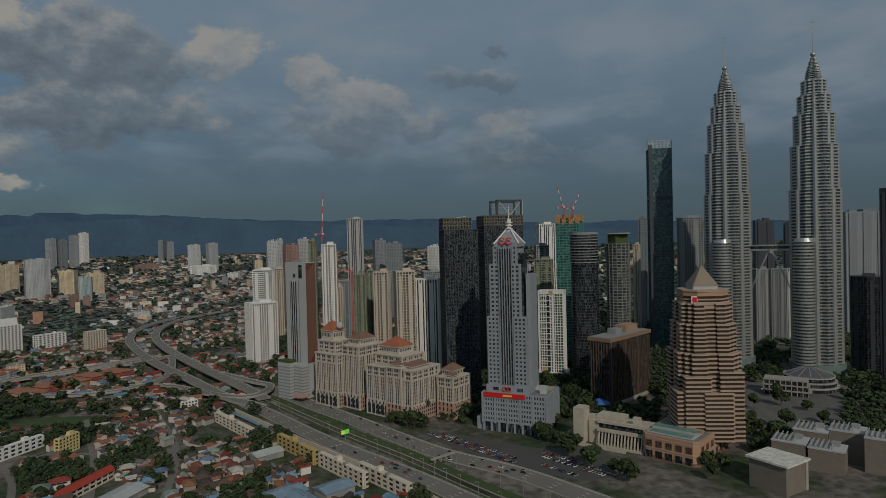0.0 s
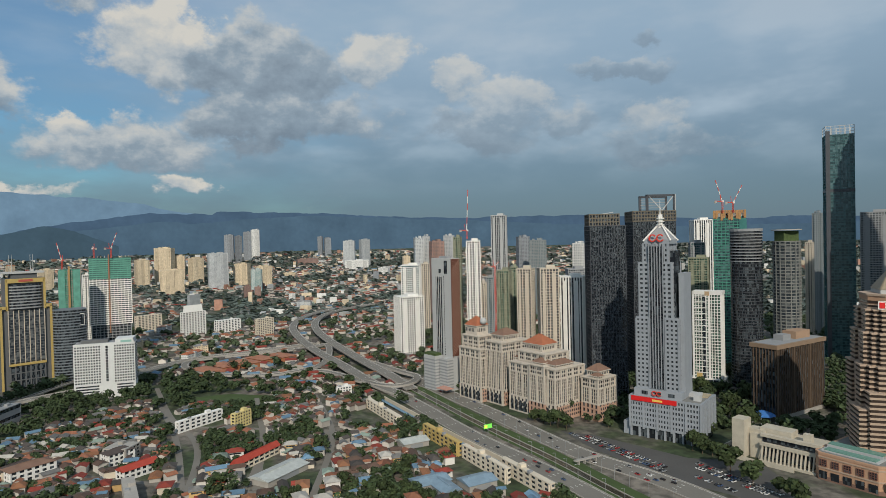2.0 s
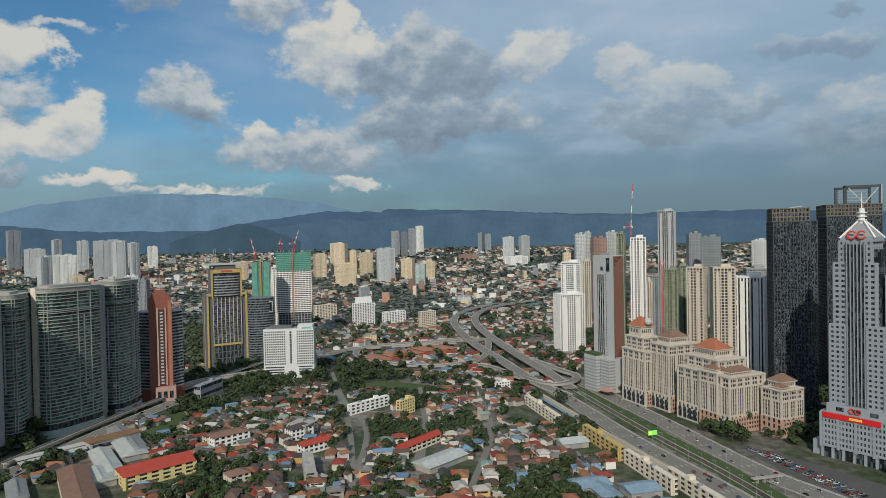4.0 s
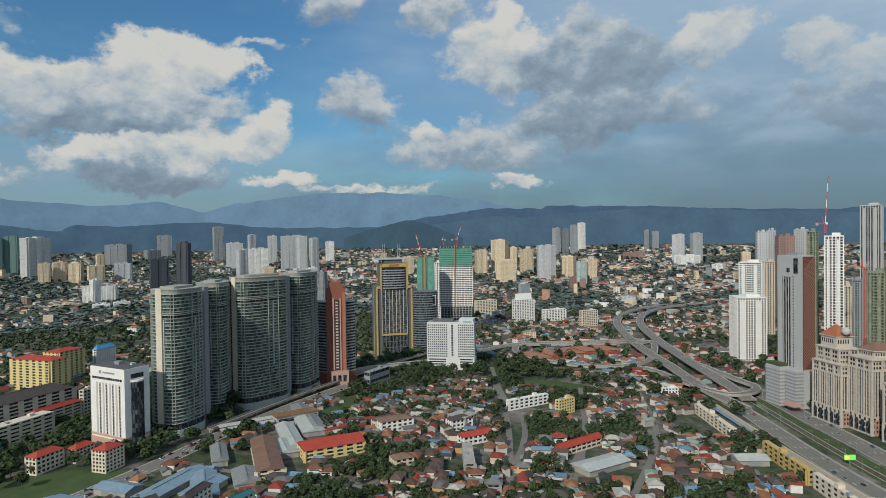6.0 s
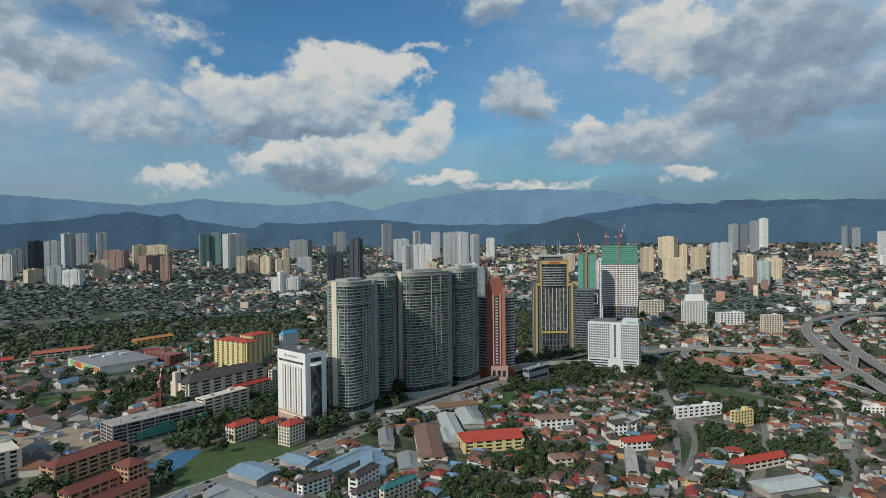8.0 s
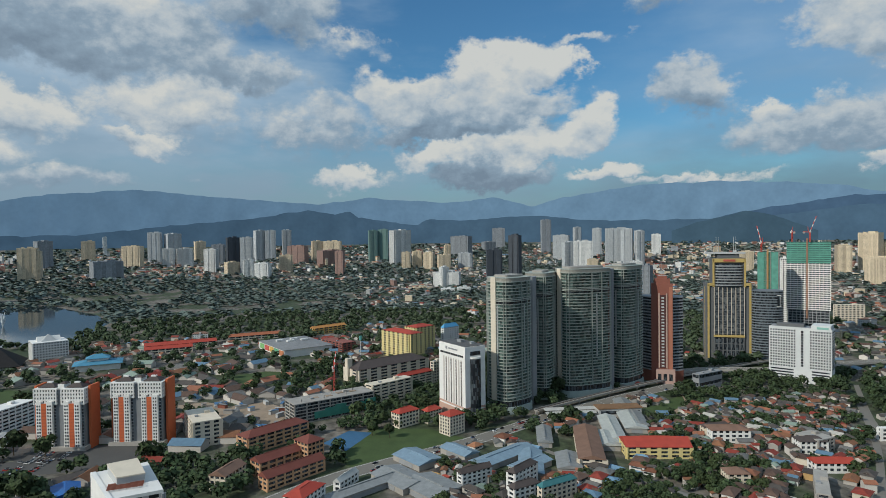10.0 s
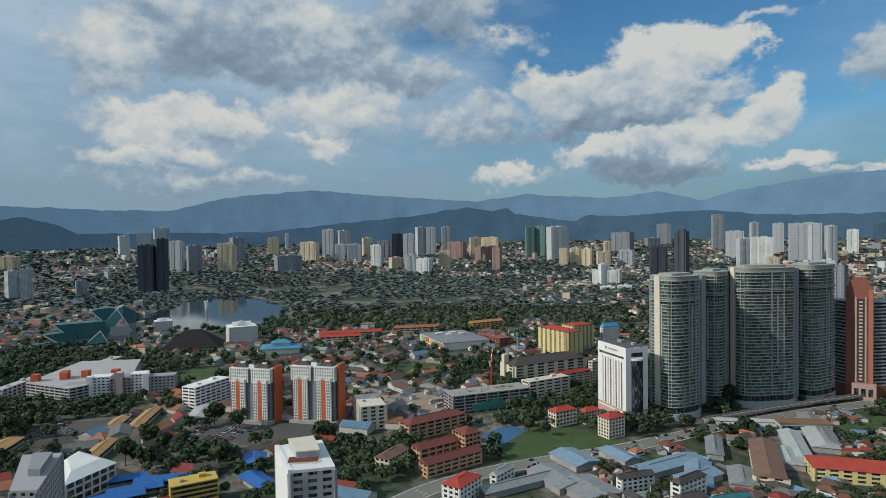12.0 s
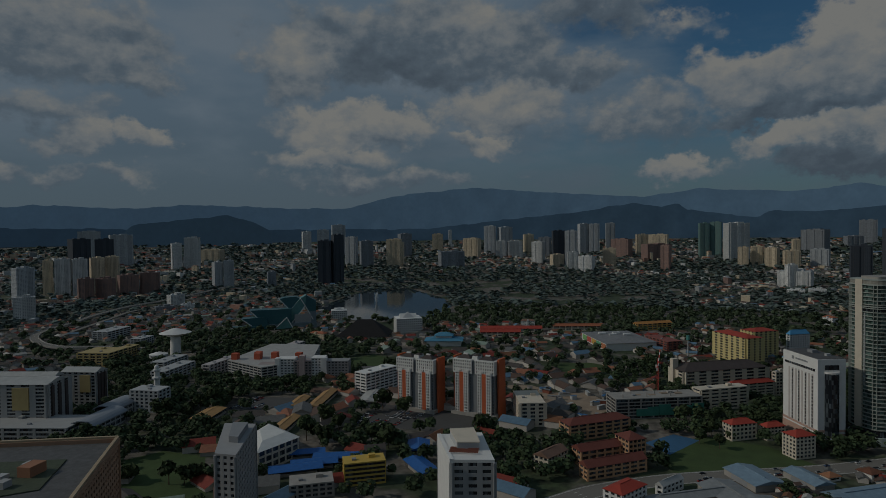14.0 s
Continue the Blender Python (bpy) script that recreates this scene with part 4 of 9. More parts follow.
part("base_course", prism(grow(chamfer(PW, PD, 4), .5), 0, 3), mat("dark_granite", (0.2, 0.12, 0.09)), pod)
for zz in (8.6, 16.6):
    part("string_course", prism(grow(chamfer(PW, PD, 4), .5), zz, zz + .9), TAN, pod)
part("parapet", prism(grow(chamfer(PW, PD, 4), .35), PH, PH + 1.6), ORANGE_ST, pod)
part("roof_deck", prism(grow(chamfer(PW, PD, 4), -1.4), PH + 1.5, PH + 1.7), mat("roof_felt", (0.2, 0.2, 0.19)), pod)


def square_window(parent, x, y, z, s, axis):
    """A dark square window with a lattice of brown bars."""
    wn2 = part("window", cbox(s, .5, z, z + s, x, y) if axis == "y" else cbox(.5, s, z, z + s, x, y), GLASS_DARK, parent)
    bm = bmesh.new()
    for k in range(4):
        o = -s / 2 + s * k / 3
        if axis == "y":
            cbox(.45, .8, z, z + s, x + o, y, bm)
            cbox(s, .8, z + s * k / 3 - .2, z + s * k / 3 + .2, x, y, bm)
        else:
            cbox(.8, .45, z, z + s, x, y + o, bm)
            cbox(.8, s, z + s * k / 3 - .2, z + s * k / 3 + .2, x, y, bm)
    part("lattice", bm, LATT, wn2)


for i in range(5):
    square_window(pod, -PW / 2 + 7 + i * 8.2, -PD / 2 - .1, 10.4, 4.8, "y")
    part("shop_window", cbox(5.6, .5, 1.2, 6.8, -PW / 2 + 7 + i * 8.2, -PD / 2 - .3), GLASS_DARK, pod)
for i in range(8):
    square_window(pod, PW / 2 + .1, -PD / 2 + 9 + i * 10.4, 10.4, 4.6, "x")
    part("shop_window", cbox(.5, 4.2, 1.2, 6.8, PW / 2 + .3, -PD / 2 + 9 + i * 10.4), GLASS_DARK, pod)
SKYL = mat("green_skylight", (0.13, 0.26, 0.215), rough=0.35, var=0.2, size=4)
part("skylight", cbox(36, 7, PH + 4.6, PH + 5.4, -1, -28), SKYL, pod, "pale green glass roof strip")
part("skylight", cbox(34, 7, PH + 2.4, PH + 3.2, -1, -37), SKYL, pod, "darker green glass roof strip")
part("skylight_frame", cbox(38, 19, PH + 1.7, PH + 2.4, -1, -32), PALE, pod)
part("skylight_frame", cbox(37, .8, PH + 1.7, PH + 4.6, -1, -31.6), PALE, pod)
part("parapet_step", cbox(20, 3, PH + 1, PH + 4.5, 8, -20), ORANGE_ST, pod)
step = thing("stepped_tower", "tan and dark banded stepped office tower with a pyramid roof", "office tower", (257.2, 518.7, 0), -8.0)
z = 12.0
for wk, c, z1 in ((51, 9, 82.5), (45.5, 8.5, 106.8), (41, 8, 124.0)):
    a2, k2 = wk / 2, wk / 2 - c
    cross = [(-k2, -a2), (-5, -a2), (-5, -a2 + 2.4), (5, -a2 + 2.4), (5, -a2), (k2, -a2), (k2, -k2 - c * .5), (k2 + c * .5, -k2 - c * .5), (k2 + c * .5, -k2), (a2, -k2), (a2, k2), (k2, k2), (k2, a2), (-k2, a2), (-k2, k2), (-a2, k2), (-a2, 5), (-a2 + 2.4, 5), (-a2 + 2.4, -5), (-a2, -5), (-a2, -k2), (-k2 - c * .5, -k2), (-k2 - c * .5, -k2 - c * .5), (-k2, -k2 - c * .5)]
    storeys(step, cross, z, z1, TAN, mat("dark_bronze_glass", (0.045, 0.032, 0.026), rough=.2, var=.3, size=3, spec=.6), fh=3.7, band=.42, pw=0, proud=.75, cap=1.2)
    z = z1
# lower bays that step up round the foot
for x0, y0, w, d, z1 in ((3, -25, 22, 10, 51), (-24, -14, 10, 22, 51), (23, 6, 12, 26, 51), (-13, -22, 20, 12, 64), (14, -20, 18, 16, 68)):
    storeys(step, rect(w, d, x0, y0), 12, z1, TAN, MATS["dark_bronze_glass"], fh=3.7, band=.42, pw=0, proud=.75, cap=1.2, body="bay")
oct8 = chamfer(37, 37, 9)
storeys(step, oct8, 122, 128, TAN, MATS["dark_bronze_glass"], fh=3.2, band=.5, pw=0, proud=.5, cap=.6)
part("crown_wall", prism(oct8, 128.4, 136), ORANGE_ST, step)
part("crown_glazing", prism(chamfer(37.5, 37.5, 9), 129.4, 131.4), MATS["dark_bronze_glass"], step)
part("cornice", prism(chamfer(38.4, 38.4, 9.4), 135.0, 136.4), TAN, step)
part("roof_base", cbox(20.6, 20.6, 136.4, 139.6), PALE, step)
part("roof", prism(chamfer(22, 22, 1), 139.6, 156.5, taper=.04), mat("dull_gold_roof", (0.23, 0.19, 0.13), rough=0.5), step, "dull bronze pyramid roof")
part("emblem", cbox(5.2, .4, 125.5, 131.5, -12, -18.4), WHITE, step, "red and white square emblem")
part("emblem_ring", cbox(3.6, .3, 126.3, 130.7, -12, -18.8), RED, step)

# grey tower with a brown lattice side
x, y, tn, w, d, h = -126.5, 753.0, -40.5, 37.0, 14.0, 161.4
gt = thing("office_tower", "slim pale grey office tower with a brown lattice side wall", "office tower", (x, y, 0), tn)
part("body", cbox(w, d, 0, h), PALE, gt)
me = part("glass_bay", cbox(11, .8, 42, h - 23, -4.5, -d / 2 - .2), GLASS_DARK, gt, "dark vertical strip of glazing")
for i in range(3):
    part("glass_mullion", cbox(.7, .7, 42, h - 21, -8 + i * 3.6, -d / 2 - .8), PALE, gt)
part("top_slot", cbox(5.5, .8, h - 19, h - 3, 9, -d / 2 - .2), GLASS_DARK, gt)
part("top_slot", cbox(4, .8, h - 18, h - 13.5, -2, -d / 2 - .2), GLASS_DARK, gt)
tagged(part("seam_glazing", boxes_mesh("seam_glazing", [(5.2, -d / 2 - .15, 0, .8, .5, 42 + k * 3.3, 43.7 + k * 3.3) for k in range(30)], GLASS_DARK), GLASS_DARK, gt), kind="stuff")
part("side_screen", cbox(.8, d * .98, 42, h - 1, w / 2 + .3, 0), mat("brown_screen", (0.115, 0.045, 0.03), var=0.2, size=3), gt, "brown patterned side wall")
bar = mat("pale_brown_bar", (0.26, 0.155, 0.115))
for k in range(17):
    for q in (0, 1):
        z0 = 34 + k * 6.8 + q * 3.4
        if z0 > 40:
            part("lattice_bar", beam((w / 2 + .9, -d * .48, z0), (w / 2 + .9, d * .48, min(h - 1, z0 + 17)), .5), bar, gt)
for k in range(4):
    part("lattice_bar", beam((w / 2 + .9, d * .48, h - 26 + k * 6), (w / 2 + .9, -d * .48, h - 18 + k * 5), .5), bar, gt)
part("service_core", cbox(w * .4, d * .5, h, h + 2.5), GREY, gt)
part("back_wing", cbox(12, 12, 0, h - 40, -w / 2 - 3, 6), DARK, gt)
base = part("louvre_base", cbox(15, 9, 0, 40, 11, -d / 2 - 4), PALE, gt)
for k in range(10):
    part("louvre_band", cbox(15.6, 9.6, 4 + k * 3.6, 5.6 + k * 3.6, 11, -d / 2 - 4), GREY, gt)
part("annex", cbox(22, 12, 0, 42, -9, -d / 2 - 8), PALE, gt)
for k in range(10):
    part("annex_band", cbox(22.5, 12.5, 2 + k * 3.8, 3.7 + k * 3.8, -9, -d / 2 - 8), GREY, gt)
part("roof_garden", cbox(20, 10, 42, 45, -9, -d / 2 - 8), mat("roof_plants", (0.06, 0.09, 0.03), var=.4, size=3), gt, "planted roof terrace")
part("canopy", hip(18, 12, 6, 3, x=20, y=-d / 2 - 14), mat("pink_tile", (0.4, 0.22, 0.17)), gt, "low pink tiled porch roof")

# beige civic blocks with tiled hip roofs; the fronts look at the highway
STONE_W = mat("pale_stone", (0.50, 0.45, 0.385), var=0.14, each=0.04)


def civic_mass(top, x0, x1, y0, y1, z0, h, arches=True):
    """One stone mass: arcaded base, tall window strips between piers, an attic of small square windows, a cornice."""
    w, d, cx, cy = x1 - x0, y1 - y0, (x0 + x1) / 2, (y0 + y1) / 2
    zb = 17.0 if z0 == 0 else z0
    za = h - 11.0
    storeys(top, rect(w, d, cx, cy), zb, za, STONE_W, GLASS_DARK, fh=3.7, band=.10, sp=2.9, pw=.95, proud=.45, cap=.8, body="main_block", skip=(2,))
    # solid stone strips break the glazing into groups
    sp2 = []
    for i in range(max(2, round(w / 9)) + 1):
        sp2.append((x0 + w * i / max(2, round(w / 9)), y0, 0, 1.9, 1.6, zb - 2, h - 1))
    for i in range(max(2, round(d / 9)) + 1):
        sp2.append((x1, y0 + d * i / max(2, round(d / 9)), 0, 1.6, 1.9, zb - 2, h - 1))
    tagged(part("stone_framing", boxes_mesh("stone_framing", sp2, STONE_W), STONE_W, top), kind="stuff")
    part("attic", cbox(w - .6, d - .6, za, h, cx, cy), STONE_W, top)
    wins = []
    for r, zz in enumerate((za + 1.6, za + 5.6)):
        wins += [(x0 + 2.2 + 3.1 * i, y0 + .1, 0, 1.5, .6, zz, zz + 2.2) for i in range(int((w - 2) / 3.1))]
        wins += [(x1 - .1, y0 + 2.2 + 3.1 * i, 0, .6, 1.5, zz, zz + 2.2) for i in range(int((d - 2) / 3.1))]
    tagged(part("attic_glazing", boxes_mesh("attic_glazing", wins, GLASS_DARK), GLASS_DARK, top), kind="stuff")
    for zz, o in ((za - .6, .9), (h - 1.6, 1.3)):
        part("cornice", prism(grow(rect(w, d, cx, cy), o), zz, zz + 1.1), STONE_W, top)
    if z0 == 0:
        storeys(top, rect(w + .6, d + .6, cx, cy), 0, 16, STONE_W if arches else PINK, GLASS_DARK, fh=5.3, band=.3, sp=5.2, pw=2.6, proud=.5, body="stone_base", cap=1.2, capmat=STONE_W, skip=(2,))
        part("pink_corner", cbox(.8, d * .9, 0, 14.5, x1 + .9, cy), PINK, top, "pink stone side")
        tagged(part("side_glazing", boxes_mesh("side_glazing", [(x1 + 1.35, y0 + d * .1 + 3.2 * i, 0, .3, 1.5, 3 + 4 * r, 5.2 + 4 * r) for i in range(int(d * .8 / 3.2)) for r in range(3)], GLASS_DARK), GLASS_DARK, top), kind="stuff")
        n = int(w / 6.2)
        for i in range(n if arches else 0):
            outline = [(1.9, 0)] + [(1.9 * math.cos(math.pi * q / 8), 9 + 1.9 * math.sin(math.pi * q / 8)) for q in range(9)] + [(-1.9, 0)]
            part("arch", prism(outline, 0, .5), GLASS_DARK, top).matrix_basis = Matrix.Translation((x0 + w * (i + .5) / n, y0 - .9, 2)) @ Matrix.Rotation(math.pi / 2, 4, "X")


def civic_roof(top, x, y, w, d, z, pent, rise, roof):
    """A penthouse with round windows under a hipped tile roof."""
    part("penthouse", cbox(w, d, z - .5, z + pent, x, y), STONE_W, top)
    tagged(part("penthouse_glazing", boxes_mesh("penthouse_glazing", [(x - w / 2 + 2 + 2.6 * i, y - d / 2, 0, 1.1, .4, z + pent * .35, z + pent * .75) for i in range(int((w - 2) / 2.6))] + [(x + w / 2, y - d / 2 + 2 + 2.6 * i, 0, .4, 1.1, z + pent * .35, z + pent * .75) for i in range(int((d - 2) / 2.6))], GLASS_DARK), GLASS_DARK, top), kind="stuff")
    part("eaves", cbox(w + 2.6, d + 2.6, z + pent, z + pent + .8, x, y), STONE_W, top)
    part("roof", hip(w, d, z + pent + 1.0, rise, over=1.0, x=x, y=y, thick=.3), roof, top)


def civic_block(x, y, tn, label):
    return thing("civic_block", label, "office building", (x, y, 0), tn, "beige civic blocks")


# each block's origin is its front corner on the side away from the bank
c1 = civic_block(-103.8, 711.5, -43, "beige stone office block with an orange hipped tile roof")
civic_mass(c1, 0, 36, 0, 24, 0, 60)
civic_mass(c1, 2, 30, 3, 24, 60, 74, False)
civic_roof(c1, 15, 13, 20, 17, 74, 10, 10, ROOF_RED)
part("dish", ball(4.0, 90, 28, 12, 14), PALE, c1, "white satellite dish")
c2 = civic_block(-71.5, 692.0, -43, "beige stone office block with a brown hipped tile roof")
civic_mass(c2, 0, 26, 0, 40, 0, 70)
civic_roof(c2, 14, 17, 18, 24, 70, 6, 6.5, ROOF_BROWN)
c3 = civic_block(-42.8, 662.5, -43, "long beige stone office block with orange and brown tile roofs")
civic_mass(c3, 0, 64, 0, 44, 0, 53)
civic_mass(c3, 8, 46, 6, 40, 53, 65, False)
civic_mass(c3, 32, 52, -2.5, 8, 0, 55, False)
civic_roof(c3, 25, 21, 26, 22, 65, 7, 9, ROOF_RED)
civic_roof(c3, 41, 6, 14, 12, 53, 3, 4, ROOF_BROWN)
civic_roof(c3, 55, 18, 12, 26, 53, 2, 4, ROOF_BROWN)
civic_roof(c3, 5, 15, 9, 14, 53, 2, 4, ROOF_BROWN)
c4 = civic_block(31.6, 638.7, -43, "small beige stone office block with a brown tile roof")
civic_mass(c4, 0, 20, 0, 28, 0, 43, False)
civic_roof(c4, 9, 14, 14, 18, 43, 5, 6, ROOF_BROWN)
civic_roof(c4, 15, 5, 9, 8, 42, 2, 3, ROOF_BROWN)

# dark and glazed towers behind
tdk = thing("office_tower", "black glass office tower, sparkle painted on its pleated facade", "tower", (63.5, 718.0, 0), 8.0)
# the paler cells are sparkle painted into the glass colour
GLINT_PAINT = glass("painted_glint_glass", (0.010, 0.013, 0.018), (0.13, 0.15, 0.165), 0.25, (0.7, 0.7, 1.4), rough=0.10)
storeys(tdk, rect(39, 30), 0, 195, DARK, GLINT_PAINT, fh=4.2, band=.1, sp=3.0, pw=.4, cap=1)
storeys(tdk, rect(33, 24, -3, 0), 195, 208, mat("bronze_grey_frame", (0.14, 0.12, 0.09)), GLINT_PAINT, fh=4.0, band=.3, sp=3.4, pw=1.0, cap=1, body="crown")
part("roof_mast", beam((-4, 0, 209), (10, 0, 211), .7), PALE, tdk)
fr = thing("office_tower", "black glass office tower with an open framed crown", "tower", (127.0, 808.0, 0), 8.0)
storeys(fr, rect(52, 36), 0, 213, DARK, GLINT_PAINT, fh=4.2, band=.1, sp=3.0, pw=.4, cap=0)
storeys(fr, rect(52.4, 36.4), 201, 213, mat("bronze_grey_frame", (0.14, 0.12, 0.09)), GLINT_PAINT, fh=4.0, band=.3, sp=3.4, pw=1.0, cap=1, body="crown")
CX0, CX1 = -9.5, 26.0
for xx, ww in ((CX0 + 1.5, 3.0), (CX1 - 1.0, 2.0)):
    for yy in (-16, 14):
        part("crown_post", cbox(ww, 2.4, 213, 234, xx, yy), DARK, fr)
part("crown_rail", cbox(CX1 - CX0, 2.4, 231.5, 234, (CX0 + CX1) / 2, -16), DARK, fr)
part("crown_rail", cbox(CX1 - CX0, 2.4, 231.5, 234, (CX0 + CX1) / 2, 14), DARK, fr)
for k in range(5):
    part("crown_louvre", cbox(CX1 - CX0 - 4, .6, 215 + k * 3.4, 215.7 + k * 3.4, (CX0 + CX1) / 2, 13), GREY, fr)
part("crown_brace", beam((CX0 + 4, -16.5, 232), (10, -16.5, 214), 1.0), PALE, fr)
part("crown_brace", beam((CX1 - 2, -16.5, 232), (10, -16.5, 214), 1.0), PALE, fr)
part("crown_edge", cbox(1.0, 1.0, 213, 234, CX1, -17.3), PALE, fr)
wc = thing("condominium", "white condominium with a grid of green-tinted balconies", "tower", (188.0, 778.0, 0), -22.0)
storeys(wc, rect(31, 20), 12, 112, WHITE, GLASS_GREEN, fh=3.5, band=.2, sp=30, pw=.4, proud=.5, cap=0, body="window_wall")
cols = [(-15.5, 2.2), (-12.4, .7), (-9.4, .7), (-6.4, .7), (-1.2, .9), (2.2, 2.4), (5.0, .7), (8.0, .7), (11.2, .7), (15.2, 1.8)]
tagged(part("white_framing", boxes_mesh("white_framing", [(xx, -10.3, 0, ww, 1.8, 12, 116) for xx, ww in cols] + [(15.6, yy, 0, 1.6, 1.4, 12, 116) for yy in (-9, -3, 3, 9)], WHITE), WHITE, wc), kind="stuff")
tagged(part("white_edging", boxes_mesh("white_edging", [(-6.8, -11.0, 0, 14, 2.0, 12 + 7 * k, 12.9 + 7 * k) for k in range(15)], WHITE), WHITE, wc), kind="stuff")
# shadow between the balcony stacks, laid on as a dark glass sheet
part("shadow_strip", cbox(3.0, .6, 12, 110, -3.6, -10.4), GLASS_DARK, wc)
part("ochre_panel", cbox(6, .5, 14, 20, -9, -11.6), YELLOW, wc)
part("ochre_panel", cbox(5, .5, 111, 116, 0, -11.4), mat("tan_render_panel", (0.42, 0.30, 0.18)), wc)
part("parapet", prism(grow(rect(31, 20), 1.2), 112, 116), WHITE, wc)
storeys(wc, rect(37, 25, 0, -1), 0, 12, WHITE, GLASS_DARK, fh=6, band=.3, sp=6, pw=.9, body="podium", cap=1)
ct = highrise("construction_tower", "unfinished tower wrapped in green safety net", 250.2, 915.5, -14.0, 40.0, 22.0, 207, TEAL_NET, GLASS_TEAL, fh=4, band=.3, sp=5, pw=.6, plant=False, cap=0)
zz = 207
tagged(part("formwork", boxes_mesh("formwork", [(-19 + 3.2 * i, -11.2 + (i % 3) * .4, 0, 3.0, 1.2, zz - 2 - (i % 4), zz + 9) for i in range(13)] + [(20.5, -9 + 3.2 * i, 0, 1.2, 3.0, zz - 1, zz + 9) for i in range(6)], mat("ochre_formwork", (0.36, 0.20, 0.085), var=0.25)), None, ct, "ochre formwork panels round the top floor"), kind="stuff")
part("top_deck", cbox(40, 22, zz, zz + 5), CONCRETE, ct)
part("scaffold_net", cbox(9, 23, 30, zz - 4, 17, -.5), mat("blue_green_net", (0.05, 0.17, 0.16), var=.3, rough=.9), ct)


def crane(x, y, z0, height, jib, turn, rise, label="red and white tower crane above an unfinished building"):
    top = thing("tower_crane", label, "crane", (x, y, z0), turn)
    rp, wp = mat("crane_red", (0.5, 0.08, 0.06)), mat("crane_white", (0.66, 0.64, 0.6))
    bm = bmesh.new()
    for sx2 in (-.8, .8):
        for sy2 in (-.8, .8):
            beam((sx2, sy2, 0), (sx2, sy2, height), .32, bm)
    k = 0
    while k * 2.4 < height - 2:
        s = 1 if k % 2 else -1
        for q in (-.8, .8):
            beam((-.8 * s, q, k * 2.4), (.8 * s, q, k * 2.4 + 2.4), .2, bm)
            beam((q, -.8 * s, k * 2.4), (q, .8 * s, k * 2.4 + 2.4), .2, bm)
        k += 1
    part("mast", bm, rp, top)
    part("cab", cbox(2.2, 1.8, height - 1, height + 1.6, 1.2, 1.4), wp, top)
    n = 6
    for i in range(n):
        a = Vector((jib * i / n, 0, height + rise * i / n))
        b = Vector((jib * (i + 1) / n, 0, height + rise * (i + 1) / n))
        part("jib_section", beam(a, b, .9), rp if i % 2 else wp, top)
    part("counter_jib", beam((0, 0, height), (-10, 0, height + 1), 1.2), rp, top)
    part("counterweight", cbox(3, 2, height - 2, height + 1, -9), CONCRETE, top)
    part("a_frame", beam((-2, 0, height), (-3, 0, height + 9), .6), rp, top)
    return top


crane(239.0, 905.0, zz + 5, 16, -9, 0, 30)
crane(252.0, 902.0, zz + 5, 14, 12, 0, 24)
rt = thing("apartment_tower", "rounded dark glass apartment tower with pale floor bands", "tower", (233.4, 786.1, 0), 30)
storeys(rt, disc(17.4, 20), 0, 184, DARK, GLASS_DARK, fh=3.7, band=.22, pw=0, proud=.6, cap=1)
storeys(rt, disc(17.4, 20), 150, 186, GREY, GLASS_DARK, fh=3.7, band=.3, pw=0, proud=.8, cap=3, body="upper_floors")
gr = thing("apartment_tower", "round grey apartment tower with stacked balconies and a planted roof", "tower", (267.0, 754.0, 0), 20)
storeys(gr, disc(13.4, 16), 0, 173, mat("balcony_grey", (0.20, 0.205, 0.19), var=.15), GLASS, fh=3.6, band=.26, sp=5, pw=.5, proud=.9, cap=1)
part("roof_garden", prism(rect(19, 15), 173.5, 185.5), mat("roof_plants", (0.06, 0.09, 0.03), var=.4, size=3), gr)
part("roof_disc", prism(disc(15.5, 20), 186, 187.2), CONCRETE, gr)
bs = thing("office_block", "dark glass office block with tall bronze fins and a tan cornice", "office building", (241.3, 679.9, 0), 41.0)
w, d, h = 88.0, 26.0, 74.0
part("glazed_body", cbox(w, d, 0, h - 4), GLASS_DARK, bs)
tagged(part("fin_screen", boxes_mesh("fin_screen", [(-w / 2 + 1 + 3.2 * i, -d / 2 - .4, 0, .5 if i % 9 else 2.0, 1.2, 4, h - 4) for i in range(27)] + [(-w / 2 - .4, -d / 2 + 1 + 3.2 * i, 0, 1.2, .5, 4, h - 4) for i in range(8)], mat("bronze_fin", (0.10, 0.07, 0.048), var=.15)), None, bs), kind="stuff")
part("cornice", prism(grow(rect(w, d), 1.2), h - 4, h), mat("dull_tan_cornice", (0.24, 0.17, 0.115), var=.12), bs)
part("roof_deck", cbox(w - 2, d - 2, h, h + .4), GREY, bs)
part("roof_box", cbox(26, 14, h, h + 8, 18, 2), BROWN, bs)
part("roof_box", cbox(14, 10, h, h + 6, -8, 2), GREY, bs)
part("base", cbox(w + 2, d + 2, 0, 4), CONCRETE, bs)
tl = highrise("hotel_tower", "very tall teal glass hotel tower with an open lattice crown", 404.2, 946.8, -12.0, 34.0, 22.0, 318, mat("teal_mullion", (0.05, 0.14, 0.15), rough=.4), GLASS_TEAL, fh=4.2, band=.12, sp=4, pw=.25, proud=.3, plant=False, cap=0)
w, d, h = 34.0, 22.0, 318
part("service_strip", cbox(5, 3, 0, h + 5, -w / 2 + 2, -d / 2 - .3), DARK, tl)
part("plant_floor", cbox(w + 1, d + 1, h - 80, h - 76), DARK, tl)
for i in range(7):
    for yy in (-d / 2, d / 2):
        part("crown_post", beam((-w / 2 + w * i / 6, yy, h), (-w / 2 + w * i / 6, yy, h + 12), .7), PALE, tl)
